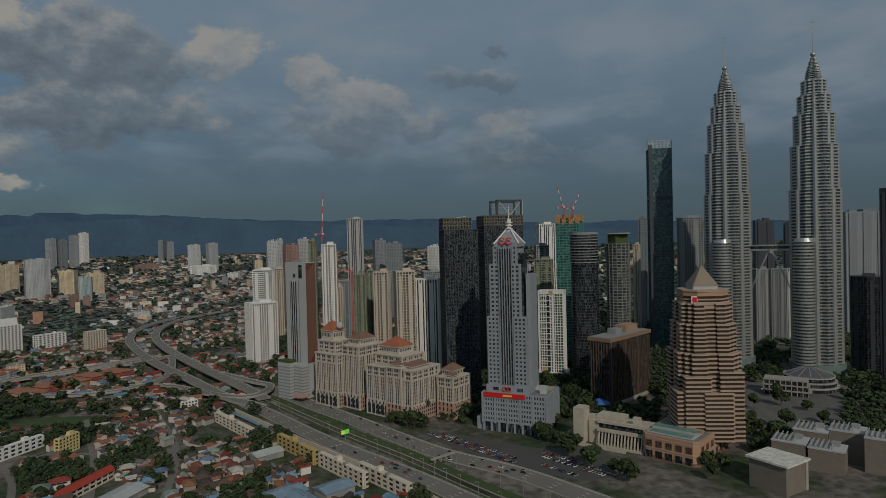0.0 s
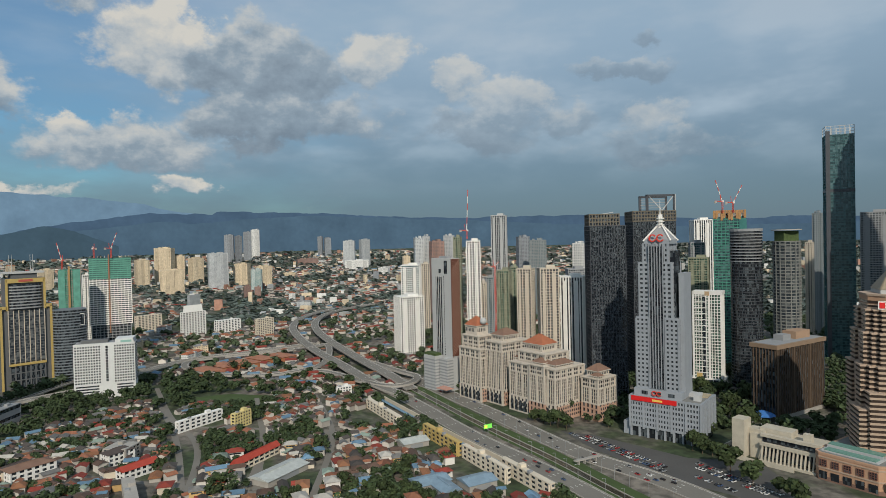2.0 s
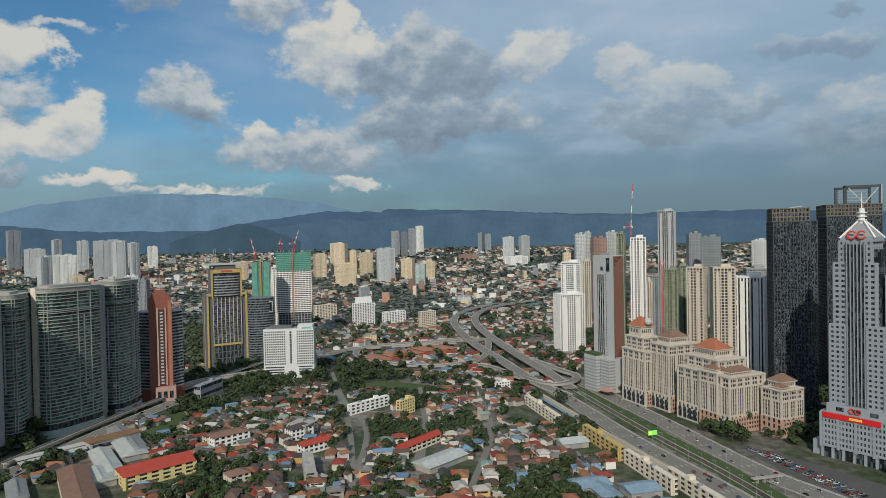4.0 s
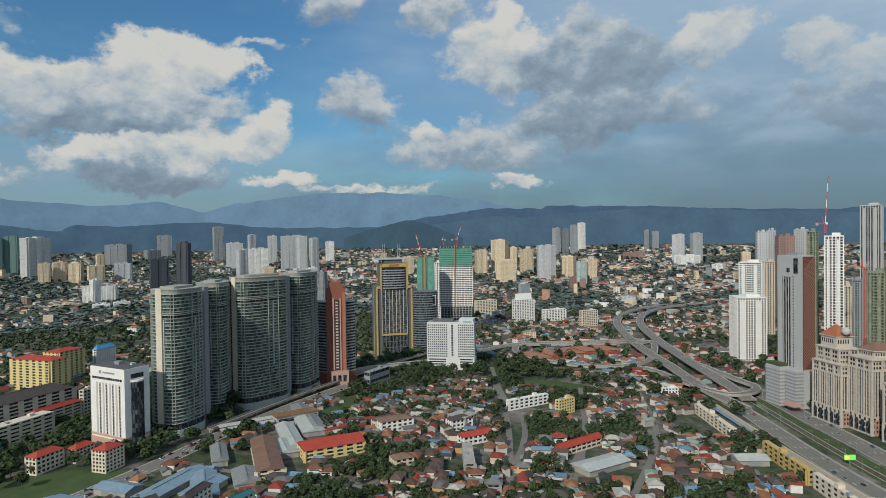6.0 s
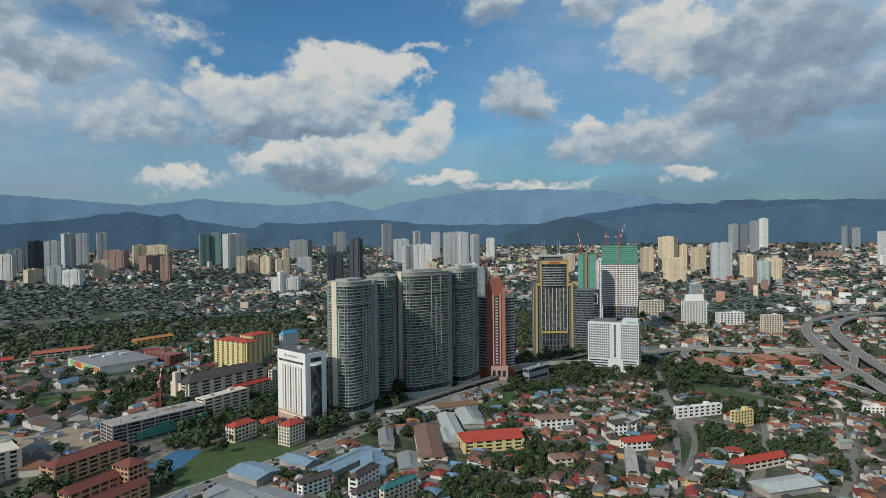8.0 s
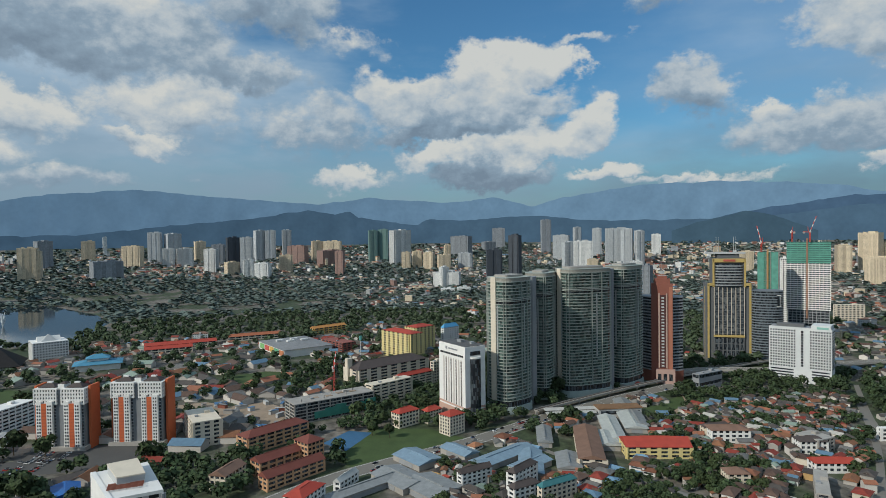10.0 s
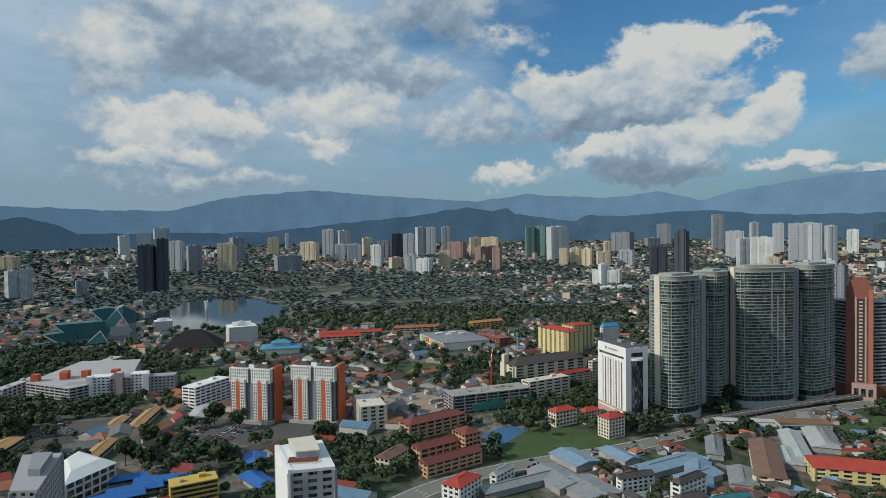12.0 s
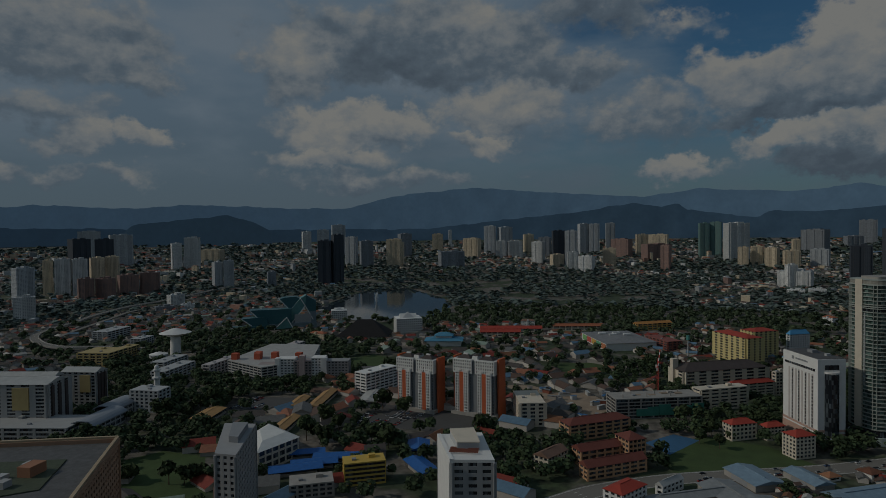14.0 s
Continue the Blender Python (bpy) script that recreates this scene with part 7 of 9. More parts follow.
roof_sail([(26, 33), (27, 7), (55, 42), (57, 63), (46, 57)], 16, 44, TEAL_P, [(1, 2), (2, 4)])
roof_sail([(55, 42), (70, 14), (76, 14), (76, 51), (57, 63)], 18, 46, TEAL_D, [(0, 1)])
part("entrance_wall", prism([(34, 10), (66, 10), (62, 17), (38, 17)], 2, 26), mat("pale_grey_render", (0.36, 0.36, 0.35)), mu)
part("side_wall", cbox(14, 26, 0, 30, 69, 30), mat("blue_grey_wall", (0.18, 0.23, 0.25)), mu)
part("canopy_fin", beam((-83, -8, 0), (-85, -6, 8), 1.6), WHITE, mu)
dk = thing("theatre", "theatre under a wide dark pitched roof", "public building", (-1062.9, -299.1, 0), 95)
part("roof", hip(86, 60, 5, 26, over=3), mat("black_shingle", (0.018, 0.017, 0.018), rough=.9, var=.3), dk)
part("walls", cbox(80, 54, 0, 5), WHITE, dk)
for px, py, sc, lab in ((-1109.6, -231.1, 1.0, "white office block with a peaked glass lantern"), (-1270.5, -414.9, .7, "white pavilion with sharp gables")):
    wb = thing("office_building", lab, "public building", (px, py, 0), 110)
    storeys(wb, rect(46 * sc, 40 * sc), 0, 28 * sc, WHITE, GLASS, fh=4, band=.45, sp=4, pw=1.6)
    part("lantern", hip(20 * sc, 20 * sc, 28 * sc + 1, 10 * sc), PALE, wb)
    part("gable", hip(30 * sc, 14 * sc, 28 * sc + 1, 7 * sc, gable=True), WHITE, wb)
bb = thing("hall", "blue-roofed hall with tiered eaves", "public building", (-996.7, -146.9, 0), 95)
part("walls", cbox(56, 34, 0, 9), WHITE, bb)
part("lower_roof", hip(62, 40, 9, 5), mat("bright_blue_roof", (0.08, 0.24, 0.36), var=.15), bb)
part("upper_walls", cbox(26, 16, 12, 16), WHITE, bb)
part("upper_roof", hip(30, 20, 16, 5), mat("bright_blue_roof", (0.08, 0.24, 0.36)), bb)
for k, (s, rf) in enumerate((((-1120.3, -42.1, 95, 110, 18, 9), RED_ROOF), ((-1085.7, -59.5, 95, 70, 16, 8), RED_ROOF), ((-1162.3, 79.1, 95, 90, 14, 8), ROOF_RED), ((-1078.2, 172.6, 40, 96, 18, 9), RED_ROOF))[:3]):
    lowrise("school_building", "long low building with a red sheet roof", s[:6], CREAM, rf, "gable", rise=4, sp=8, pw=1.5)
sm = thing("supermarket", "large shed with a grey sheet roof and a painted front", "shop", (-1021.7, 132.8, 0), 105)
part("walls", cbox(80, 110, 0, 12), WHITE, sm)
part("roof", hip(82, 112, 12, 3), GREY_ROOF, sm)
for k in range(4):
    part("roof_light", cbox(12, 5, 14, 16.5, -18 + 12 * k, 20 - 16 * (k % 2)), WHITE, sm)
for k, c in enumerate(((0.5, 0.2, 0.1), (0.12, 0.35, 0.2), (0.55, 0.35, 0.08), (0.5, 0.1, 0.08), (0.2, 0.4, 0.15))):
    part("mural_panel", cbox(.5, 18, 2, 10, -40.4, -44 + 21 * k), mat("mural_paint_%d" % k, c, var=.4, size=4), sm, "painted mural panel")
lowrise("school_building", "orange-roofed long building by the park", (-1179.2, 217.0, 112, 70, 14, 12), mat("ochre_wall", (0.5, 0.32, 0.1)), mat("ochre_roof", (0.42, 0.2, 0.06)), "gable")
lowrise("office_building", "red brick office block with white stair towers", (-999.4, 199.7, 112, 24, 60, 14), mat("red_brick_wall", (0.25, 0.09, 0.07)), GREY_ROOF)
tm = thing("telecom_mast", "pale telecom mast with a round head", "mast", (-896.9, 212.5, 0))
part("pole", mast(.9, .6, 0, 30), PALE, tm)
part("head", mast(2.2, 2.2, 30, 36, 10), mat("teal_shroud", (0.10, 0.3, 0.28)), tm)
# water towers, minaret, halls
wtw = thing("water_tower", "white mushroom-shaped water tower", "water tower", (-854.6, -535.9, 0))
part("stem", mast(8, 7, 0, 33, 20), WHITE, wtw)
part("bowl", mast(9, 23, 33, 38, 28), WHITE, wtw)
part("lid", mast(23, 3, 38.2, 45, 28), WHITE, wtw)
tk = thing("water_tank", "round white ground tank", "water tank", (-828.8, -546.9, 0))
part("drum", mast(13, 13, 0, 11, 24), PALE, tk)
part("lid", mast(13, 2, 11, 14, 24), WHITE, tk)
mn = thing("minaret", "slim white mosque minaret with balconies", "minaret", (-657.8, -437.2, 0))
part("shaft", mast(3.6, 3.0, 0, 30, 8), WHITE, mn)
part("balcony", mast(5, 5, 18, 20, 8), WHITE, mn)
part("balcony", mast(4.4, 4.4, 27, 28.6, 8), WHITE, mn)
part("dome", ball(2.8, 31), WHITE, mn)
lowrise("mosque_hall", "grey flat-roofed mosque hall with slot windows", (-595.5, -403.8, 178.5, 19.7, 32.5, 22.6), PALE, GREY_ROOF, sp=5, pw=2)
for k, s in enumerate(((-805.6, -619.2, 182.2, 44.3, 47.3, 19.0), (-855.7, -618.6, 181.1, 39.8, 16.3, 14.5), (-789.9, -505.0, 178.0, 53.5, 19.2, 12.5), (-739.4, -467.1, 178.0, 65.1, 19.3, 13.6), (-1019.8, -764.7, 182.2, 66.3, 28.7, 14.3), (-942.1, -651.0, 179.8, 34.5, 18.3, 14.2))):
    lowrise("office_building", "low institutional block with ochre sunshades" if k < 2 else "low grey institutional block with window rows", s, mat("ochre_frame", (0.42, 0.33, 0.15), var=.12) if k < 2 else PALE, GREY_ROOF, sp=3, pw=.8)
for k, s in enumerate(((-532.6, -504.1, 186.4, 33.8, 84.9, 44.1), (-602.2, -486.2, 183.1, 17.6, 39.0, 38.8), (-560.4, -532.3, 185.9, 12.9, 93.4, 42.0))):
    hb = lowrise("hospital_block", "tall pale hospital block under a projecting pitched metal roof", s, HOSP, ZINC, "gable", sp=4, pw=1.8, rise=4)
    for j in range(3):
        part("stair_bay", cbox(3.6, 1.6, 0, s[5] - 2, -s[3] * .3 + j * s[3] * .3, -s[4] / 2 - .9), DARK_ROOF, hb, "dark stair bay")
    part("tinted_panel", cbox(1.4, min(16.0, s[4] * .3), s[5] * .45, s[5] - 3, -s[3] / 2 - .8, -s[4] * .2), mat("ochre_frame", (0.42, 0.33, 0.15), var=.12), hb, "ochre sunshade panel")
pd = lowrise("podium_block", "wide pale hospital podium with deep ribbon windows", (-508.6, -471.9, 185.3, 40.2, 104.7, 11.7), HOSP, ZINC, sp=6, pw=1.0)
for k, s in enumerate(((-531.6, -414.8, 183.3, 47.4, 22.8, 10.4), (-572.1, -426.8, 181.8, 36.5, 21.4, 11.3))):
    cvn = thing("convention_hall", "hall with a curved grey metal roof and deep eaves", "public building", (s[0], s[1], 0), s[2])
    storeys(cvn, rect(s[3], s[4]), 0, s[5], PALE, GLASS, fh=6, band=.3, sp=8, pw=1, cap=0)
    n = 8
    bm = bmesh.new()
    for i in range(n):
        a0, a1 = math.pi * (.15 + .7 * i / n), math.pi * (.15 + .7 * (i + 1) / n)
        y0, y1 = -math.cos(a0) * s[4] * .62, -math.cos(a1) * s[4] * .62
        z0, z1 = s[5] - 4 + math.sin(a0) * 9, s[5] - 4 + math.sin(a1) * 9
        v = [bm.verts.new(c) for c in ((-s[3] * .55, y0, z0), (s[3] * .55, y0, z0), (s[3] * .55, y1, z1), (-s[3] * .55, y1, z1), (-s[3] * .55, y0, z0 - 1), (s[3] * .55, y0, z0 - 1), (s[3] * .55, y1, z1 - 1), (-s[3] * .55, y1, z1 - 1))]
        for f in ((0, 1, 2, 3), (7, 6, 5, 4), (0, 4, 5, 1), (1, 5, 6, 2), (2, 6, 7, 3), (3, 7, 4, 0)):
            bm.faces.new([v[j] for j in f])
    part("roof", bm, mat("blue_grey_metal", (0.28, 0.30, 0.33), rough=.45, var=.1), cvn, "curved blue-grey metal roof")
# sheds and small blocks at the near edge
BT = mat("blue_tarpaulin", (0.03, 0.12, 0.36), rough=.5, var=.25, size=3)
for k, (px, py, tn, w, d) in enumerate(((-448.4, -183.5, 115, 40, 16), (-461.7, -173.2, 110, 36, 14), (-477.1, -158.1, 100, 40, 14), (-482.4, -187.8, 110, 30, 12), (-464.0, -87.4, 125, 16, 34), (-507.3, -97.7, 100, 18, 26))):
    sh = thing("market_shed", "open shed under bright blue roof sheets", "shed", (px, py, 0), tn)
    part("roof", hip(w, d, 5, 2.2, gable=True), BT, sh)
    for sx2 in (-.45, .45):
        for sy2 in (-.45, .45):
            part("post", cbox(.4, .4, 0, 4.8, sx2 * w, sy2 * d), CONCRETE, sh)
    part("stall", cbox(w * .8, d * .7, 0, 2.2), CONCRETE, sh)
lowrise("office_building", "yellow and white office block with ribbon windows", (-440.2, -126.5, 112.0, 29.9, 15.0, 16.3), mat("yellow_band", (0.55, 0.38, 0.08)), WHITE_ROOF, sp=30, pw=.5)
lowrise("house_block", "flat-roofed concrete workshop with roof clutter", (-415.4, -158.3, 112.0, 29.6, 18.0, 9.6), CONCRETE)
OT = mat("ochre_sheet_roof", (0.40, 0.24, 0.10), var=.2)
for px, py, w, d in ((-642.8, -230.3, 70, 12), (-625.9, -251.5, 40, 12), (-550.7, -235.2, 50, 12), (-654.4, -177.9, 46, 20), (-573.9, -326.3, 40, 18)):
    lowrise("shed", "long shed with an ochre sheet roof", (px, py, 92, d, w, 5), CONCRETE, OT if w != 46 else ZINC, "gable", sp=8, pw=1, rise=2)
# interchange toll building and village blocks
tb2 = thing("depot", "orange brick depot halls inside the ramp loop", "depot", (-450.4, 867.1, 0), 60)
for k in range(5):
    part("hall", cbox(26, 44, 0, 7, -70 + 32 * k, (k % 2) * 8), mat("orange_brick_wall", (0.38, 0.15, 0.07), var=.2), tb2)
    part("roof", hip(27, 45, 7, 2.5, x=-70 + 32 * k, y=(k % 2) * 8), mat("orange_brick_roof", (0.33, 0.15, 0.09), var=.25), tb2)
BL2 = [((-353.5, 572.7, 70.0, 52.1, 4.5, 10.5), "white three-storey terrace with red awnings", WHITE, None), ((-308.9, 574.4, 75.0, 22.3, 4.5, 15.2), "yellow four-storey block of flats", LEM, None), ((-367.9, 475.3, 92.5, 19.2, 20.4, 11.7), "weathered grey concrete block", CONCRETE, None),
       ((-302.2, 397.5, 40.0, 7.9, 47.1, 9.1), "grey concrete village block with flat roof", CONCRETE, None), ((-246.7, 707.1, 40.0, 17.8, 5.7, 9.6), "white block of flats by the ramp", WHITE, None),
       ((-173.8, 622.1, 38.0, 4.4, 83.0, 9.6), "cream and orange row of shop houses", CREAM, None), ((-97.4, 540.7, 38.0, 3.9, 64.4, 11.0), "orange row of flats with balconies", YELLOW, None),
       ((-52.9, 486.2, 38.0, 3.5, 64.5, 10.9), "white stepped row of flats with balconies", CREAM, None), ((-19.4, 460.8, 38.0, 3.9, 61.7, 10.5), "white stepped row of flats with balconies", CREAM, None)]
for s, lab, wall, rf in BL2:
    lowrise("apartment_block", lab, s, wall, rf, fh=3.2, sp=3.6, pw=1.5)
hall2 = lowrise("community_hall", "yellow hall with a broad red sheet roof", (-412.9, 346.9, 66.0, 51.8, 24.6, 9.6), LEM, RED_ROOF, "gable", rise=5, sp=8, pw=3)
hall3 = lowrise("community_hall", "house cluster under wide red roofs", (-246.4, 481.8, 75.0, 50.9, 6.3, 6.6), CREAM, RED_ROOF, "gable", rise=4, sp=6)
lowrise("substation", "low grey block with blue stripes beside the road", (-562.9, 550.2, 100.0, 42.1, 8.4, 18.6), GREY, mat("dark_flat_roof", (0.10, 0.10, 0.11)), fh=8, band=.6, sp=40, pw=.5)
# museum-side white office blocks north of the interchange
for s, lab in (((-719.1, 1151.8, 60.0, 48.3, 8.8, 47.7), "white office block with a pointed gable"), ((-672.0, 1203.1, 60.0, 49.8, 16.2, 24.5), "white apartment terrace"), ((-561.9, 1148.0, 60.0, 35.1, 9.6, 34.6), "cream apartment block by a lawn"), ((-850.0, 1193.1, 60.0, 49.9, 13.8, 35.4), "grey unfinished block")):
    ob = lowrise("office_building", lab + " among trees", s, WHITE if "white" in lab else CREAM, sp=3.6, pw=1.6)
    if "gable" in lab:
        part("gable_roof", hip(s[3] * .8, s[4], s[5], 14, gable=True, over=0), WHITE, ob)

ft = thing("fountain", "white fountain plume rising from the lake", "fountain", (-1571.8, -410.7, 0))
bm = bmesh.new()
for k in range(26):
    a0 = k * 2.4
    beam((math.cos(a0) * .8, math.sin(a0) * .8, 0), (math.cos(a0) * (2 + k % 5), math.sin(a0) * (2 + k % 5), 14 + (k * 7) % 16), .7, bm)
part("plume", bm, mat("white_spray", (0.7, 0.72, 0.72), rough=1.0), ft)
SHED_B, SHED_G, SHED_W = mat("pale_blue_shed_roof", (0.20, 0.28, 0.35), rough=.5, var=.25, size=4), mat("grey_shed_roof", (0.24, 0.25, 0.25), rough=.5, var=.3, size=4), mat("pale_shed_roof", (0.42, 0.44, 0.42), rough=.5, var=.25, size=4)
for k, (px, py, tn, w, d, rf) in enumerate(((-472.2, 157.6, 20, 34, 24, SHED_B), (-437.5, 132.5, 20, 40, 26, SHED_G), (-414.0, 148.6, 20, 36, 30, SHED_G), (-449.3, 224.0, 112, 60, 18, SHED_B), (-424.2, 235.1, 112, 34, 16, SHED_B), (-432.4, 105.0, 112, 70, 12, SHED_G), (-473.4, 195.1, 20, 30, 16, SHED_B),
                                        (-473.1, 347.7, 62, 16, 70, SHED_W), (-426.7, 236.8, 62, 18, 50, SHED_B), (-416.6, 265.1, 62, 18, 34, SHED_G), (-448.6, 323.4, 62, 20, 36, SHED_W), (-480.1, 280.4, 62, 12, 44, SHED_G), (-488.0, 386.6, 62, 16, 46, SHED_G), (-484.7, 379.5, 62, 20, 54, SHED_W), (-522.1, 401.3, 62, 16, 60, SHED_G),
                                        (-213.2, 455.0, 70, 44, 20, SHED_W), (-90.8, 449.9, 38, 26, 18, SHED_B), (-123.2, 537.4, 38, 24, 16, SHED_W), (-55.7, 454.4, 38, 24, 18, SHED_B), (-78.5, 440.3, 128, 26, 14, SHED_B))):
    sh = thing("workshop", "low workshop with a %s sheet roof" % ("pale blue" if rf is SHED_B else "grey" if rf is SHED_G else "pale"), "workshop", (px, py, 0), tn, "workshops")
    part("wall", cbox(w, d, 0, 5), CONCRETE, sh)
    part("roof", hip(w, d, 5, 2.4, over=1.0, gable=True, thick=.2), rf, sh)
    part("ridge_vent", cbox(w * .7, 1.2, 7.2, 7.9) if w >= d else cbox(1.2, d * .7, 7.2, 7.9), rf, sh)
    part("shutter", cbox(w * .5, d + .4, .2, 3.6), GREY, sh)
for k, (s, rf, lab) in enumerate((((-413.0, 182.0, 100.0, 25.4, 5.9, 11.5), DARK_ROOF, "white four-storey flats with a dark hipped roof"), ((-372.5, 201.5, 100.0, 21.6, 6.6, 12.5), DARK_ROOF, "white flats with balconies and a dark roof"), ((-419.8, 59.2, 137.2, 26.6, 13.9, 13.4), RED_ROOF, "white shop block with red roof stripes"), ((-447.2, 93.5, 133.7, 22.7, 5.0, 7.1), ZINC, "small white workshop building"),
                                   ((-367.0, 224.4, 100.0, 30.0, 4.4, 12.5), TEAL_ROOF, "cream flats with a green tiled roof"), ((-392.2, 210.7, 117.4, 28.1, 6.4, 16.3), DARK_ROOF, "white flats with a dark hipped roof"), ((-437.2, 297.8, 60.0, 19.6, 81.1, 8.8), ROOF_BROWN, "cream two-storey village block"), ((-415.1, 427.9, 66.0, 32.4, 15.5, 10.8), ROOF_BROWN, "white school block with a brown roof"),
                                   ((-364.9, 466.4, 66.0, 21.5, 11.8, 10.8), DARK_ROOF, "white house row with a dark roof"), ((-330.6, 445.2, 66.0, 28.9, 10.6, 7.6), RED_ROOF, "white house row with a red roof"), ((-340.8, 359.1, 66.0, 14.8, 12.2, 9.1), ROOF_BROWN, "cream house row with a brown roof"), ((-426.3, 427.0, 75.0, 25.3, 8.5, 9.6), DARK_ROOF, "cream school block with a dark roof"))):
    lowrise("apartment_block", lab, s, CREAM if "cream" in lab else WHITE, rf, "hip" if k % 3 else "gable", fh=3.2, sp=4.5, pw=1.8, rise=3)

# ---- trees ----
LEAF = mat("foliage", (0.043, 0.061, 0.024), rough=0.8, var=0.45, size=7, fine_size=1.2, bump=0.0, island=0.45, each=0.25, spec=0.2)
# farther foliage has a paler, bluer base colour that paints aerial haze
LEAF4 = mat("hazed_park_foliage", (0.074, 0.098, 0.056), rough=1.0, var=0.45, size=45, fine_size=4, bump=0.0, island=0.3, spec=0.0)
LEAF3 = mat("hazed_distant_foliage", (0.135, 0.168, 0.150), rough=1.0, var=0.3, size=90, fine_size=12, bump=0.0, island=0.2, spec=0.0)
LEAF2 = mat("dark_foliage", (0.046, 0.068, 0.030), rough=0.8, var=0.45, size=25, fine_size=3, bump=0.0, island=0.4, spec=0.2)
BARK = mat("bark", (0.10, 0.075, 0.05), rough=0.95, var=0.3, size=1)


def crown_arrays(rng, r, h, n, leaf, lift=0.3):
    """Leaf clumps as small tilted quads over a handful of lobes; returns corner points."""
    lobes = [(rng.uniform(-.5, .5) * r, rng.uniform(-.5, .5) * r, h * (.55 + .33 * rng.random()), r * rng.uniform(.45, .7)) for _ in range(6)]
    out = np.zeros((n, 4, 3))
    for i in range(n):
        lx, ly, lz, lr = lobes[rng.randrange(6)]
        d = Vector((rng.gauss(0, 1), rng.gauss(0, 1), rng.gauss(.25, 1))).normalized()
        k = lr * rng.uniform(.75, 1.1)
        c = Vector((lx + d.x * k, ly + d.y * k, lz + d.z * k * .8))
        nrm = (d + Vector((rng.gauss(0, .45), rng.gauss(0, .45), rng.gauss(lift, .45)))).normalized()
        u = nrm.orthogonal().normalized()
        v = nrm.cross(u)
        a = rng.uniform(0, 6.28)
        u, v = u * math.cos(a) + v * math.sin(a), v * math.cos(a) - u * math.sin(a)
        s = leaf * rng.uniform(.6, 1.3)
        out[i] = [c - u * s - v * s * .7, c + u * s * .8 - v * s, c + u * s + v * s * .8, c - u * s * .7 + v * s]
    return out


def quads_mesh(name, q, material):
    q = q.reshape(-1, 3)
    me = bpy.data.meshes.new(name)
    me.from_pydata(q.tolist(), [], np.arange(len(q)).reshape(-1, 4).tolist())
    me.materials.append(material)
    return me


rng = random.Random(7)
TREES = []
for k in range(6):
    r, h = (4.5, 5.5, 6.5, 7.5, 5.0, 3.6)[k], (10, 12, 13, 15, 14, 8)[k]
    t = thing("tree", "leafy green tree with a broad uneven crown" if k != 4 else "tall green tree with an upright crown", "tree", (0, 0, -200), group="town trees")
    bm = mast(.35, .16, 0, h * .6, 7)
    for q in range(4):
        a = q * 1.6 + k
        beam((0, 0, h * (.35 + .05 * q)), (math.cos(a) * r * .5, math.sin(a) * r * .5, h * .68), .16, bm)
    part("trunk", bm, BARK, t)
    part("crown", quads_mesh("crown", crown_arrays(rng, r, h, 330, .95), LEAF), None, t)
    TREES.append(t)
PALMLEAF = mat("palm_leaf", (0.05, 0.085, 0.025), rough=.6, var=.3)
palm = thing("palm_tree", "coconut palm with drooping fronds", "palm tree", (0, 0, -200), group="palms")
part("trunk", mast(.28, .2, 0, 10, 7), BARK, palm)
bm = bmesh.new()
for q in range(14):
    a = q * 2.4
    for s in range(5):
        r0, r1 = s * .8, (s + 1) * .8
        z0, z1 = 10.4 + .5 * s - .22 * s * s, 10.4 + .5 * (s + 1) - .22 * (s + 1) ** 2
        wv2 = .55 if s < 4 else .2
        p = [(math.cos(a) * rr - math.sin(a) * ww, math.sin(a) * rr + math.cos(a) * ww, zz) for rr, ww, zz in ((r0, -.5, z0), (r1, -wv2, z1), (r1, wv2, z1), (r0, .5, z0))]
        bm.faces.new([bm.verts.new(v) for v in p])
part("frond_crown", bm, PALMLEAF, palm)


def inside(x, y, poly):
    c = False
    for (ax, ay), (bx, by) in zip(poly, poly[1:] + poly[:1]):
        if (ay > y) != (by > y) and x < (bx - ax) * (y - ay) / (by - ay) + ax:
            c = not c
    return c


# what is already built: circles to keep clear, and road lines
TAKEN = []
for ob in list(scene.objects):
    if ob.parent is None and ob.type == "EMPTY" and ob.children and ob.get("kind") != "structure" and ob.location.z > -50:
        xs = [c.dimensions.x for c in ob.children if c.data and c.name.split(".")[0] not in ("jib_section",)]
        ys = [c.dimensions.y for c in ob.children if c.data]
        TAKEN.append((ob.location.x, ob.location.y, min(70.0, 0.5 * math.hypot(max(xs), max(ys)) * .85)))
LINES = []
for ob in scene.objects:
    if ob.name.split(".")[0] in ("deck", "track", "beam") and ob.parent and ob.parent.get("kind") == "structure" or ob.name.split(".")[0] in ("bank", "noise_wall"):
        me = ob.data
        pts = np.array([v.co[:2] for v in me.vertices]).reshape(-1, 4, 2).mean(1) if len(me.vertices) % 4 == 0 else None
        if pts is not None:
            half = np.linalg.norm(np.array(me.vertices[0].co[:2]) - np.array(me.vertices[1].co[:2])) / 2
            for a, b in zip(pts, pts[1:]):
                n = max(1, int(np.linalg.norm(b - a) / 8))
                for i in range(n):
                    LINES.append((*(a + (b - a) * i / n), half))
LA = np.array(LINES)
TA = np.array(TAKEN)
FIELDS = [[(v.co.x, v.co.y) for v in ob.data.vertices][:len(ob.data.vertices) // 2] for ob in scene.objects if ob.name.split(".")[0] in ("lake", "field", "court", "yard", "car_park", "plaza")]


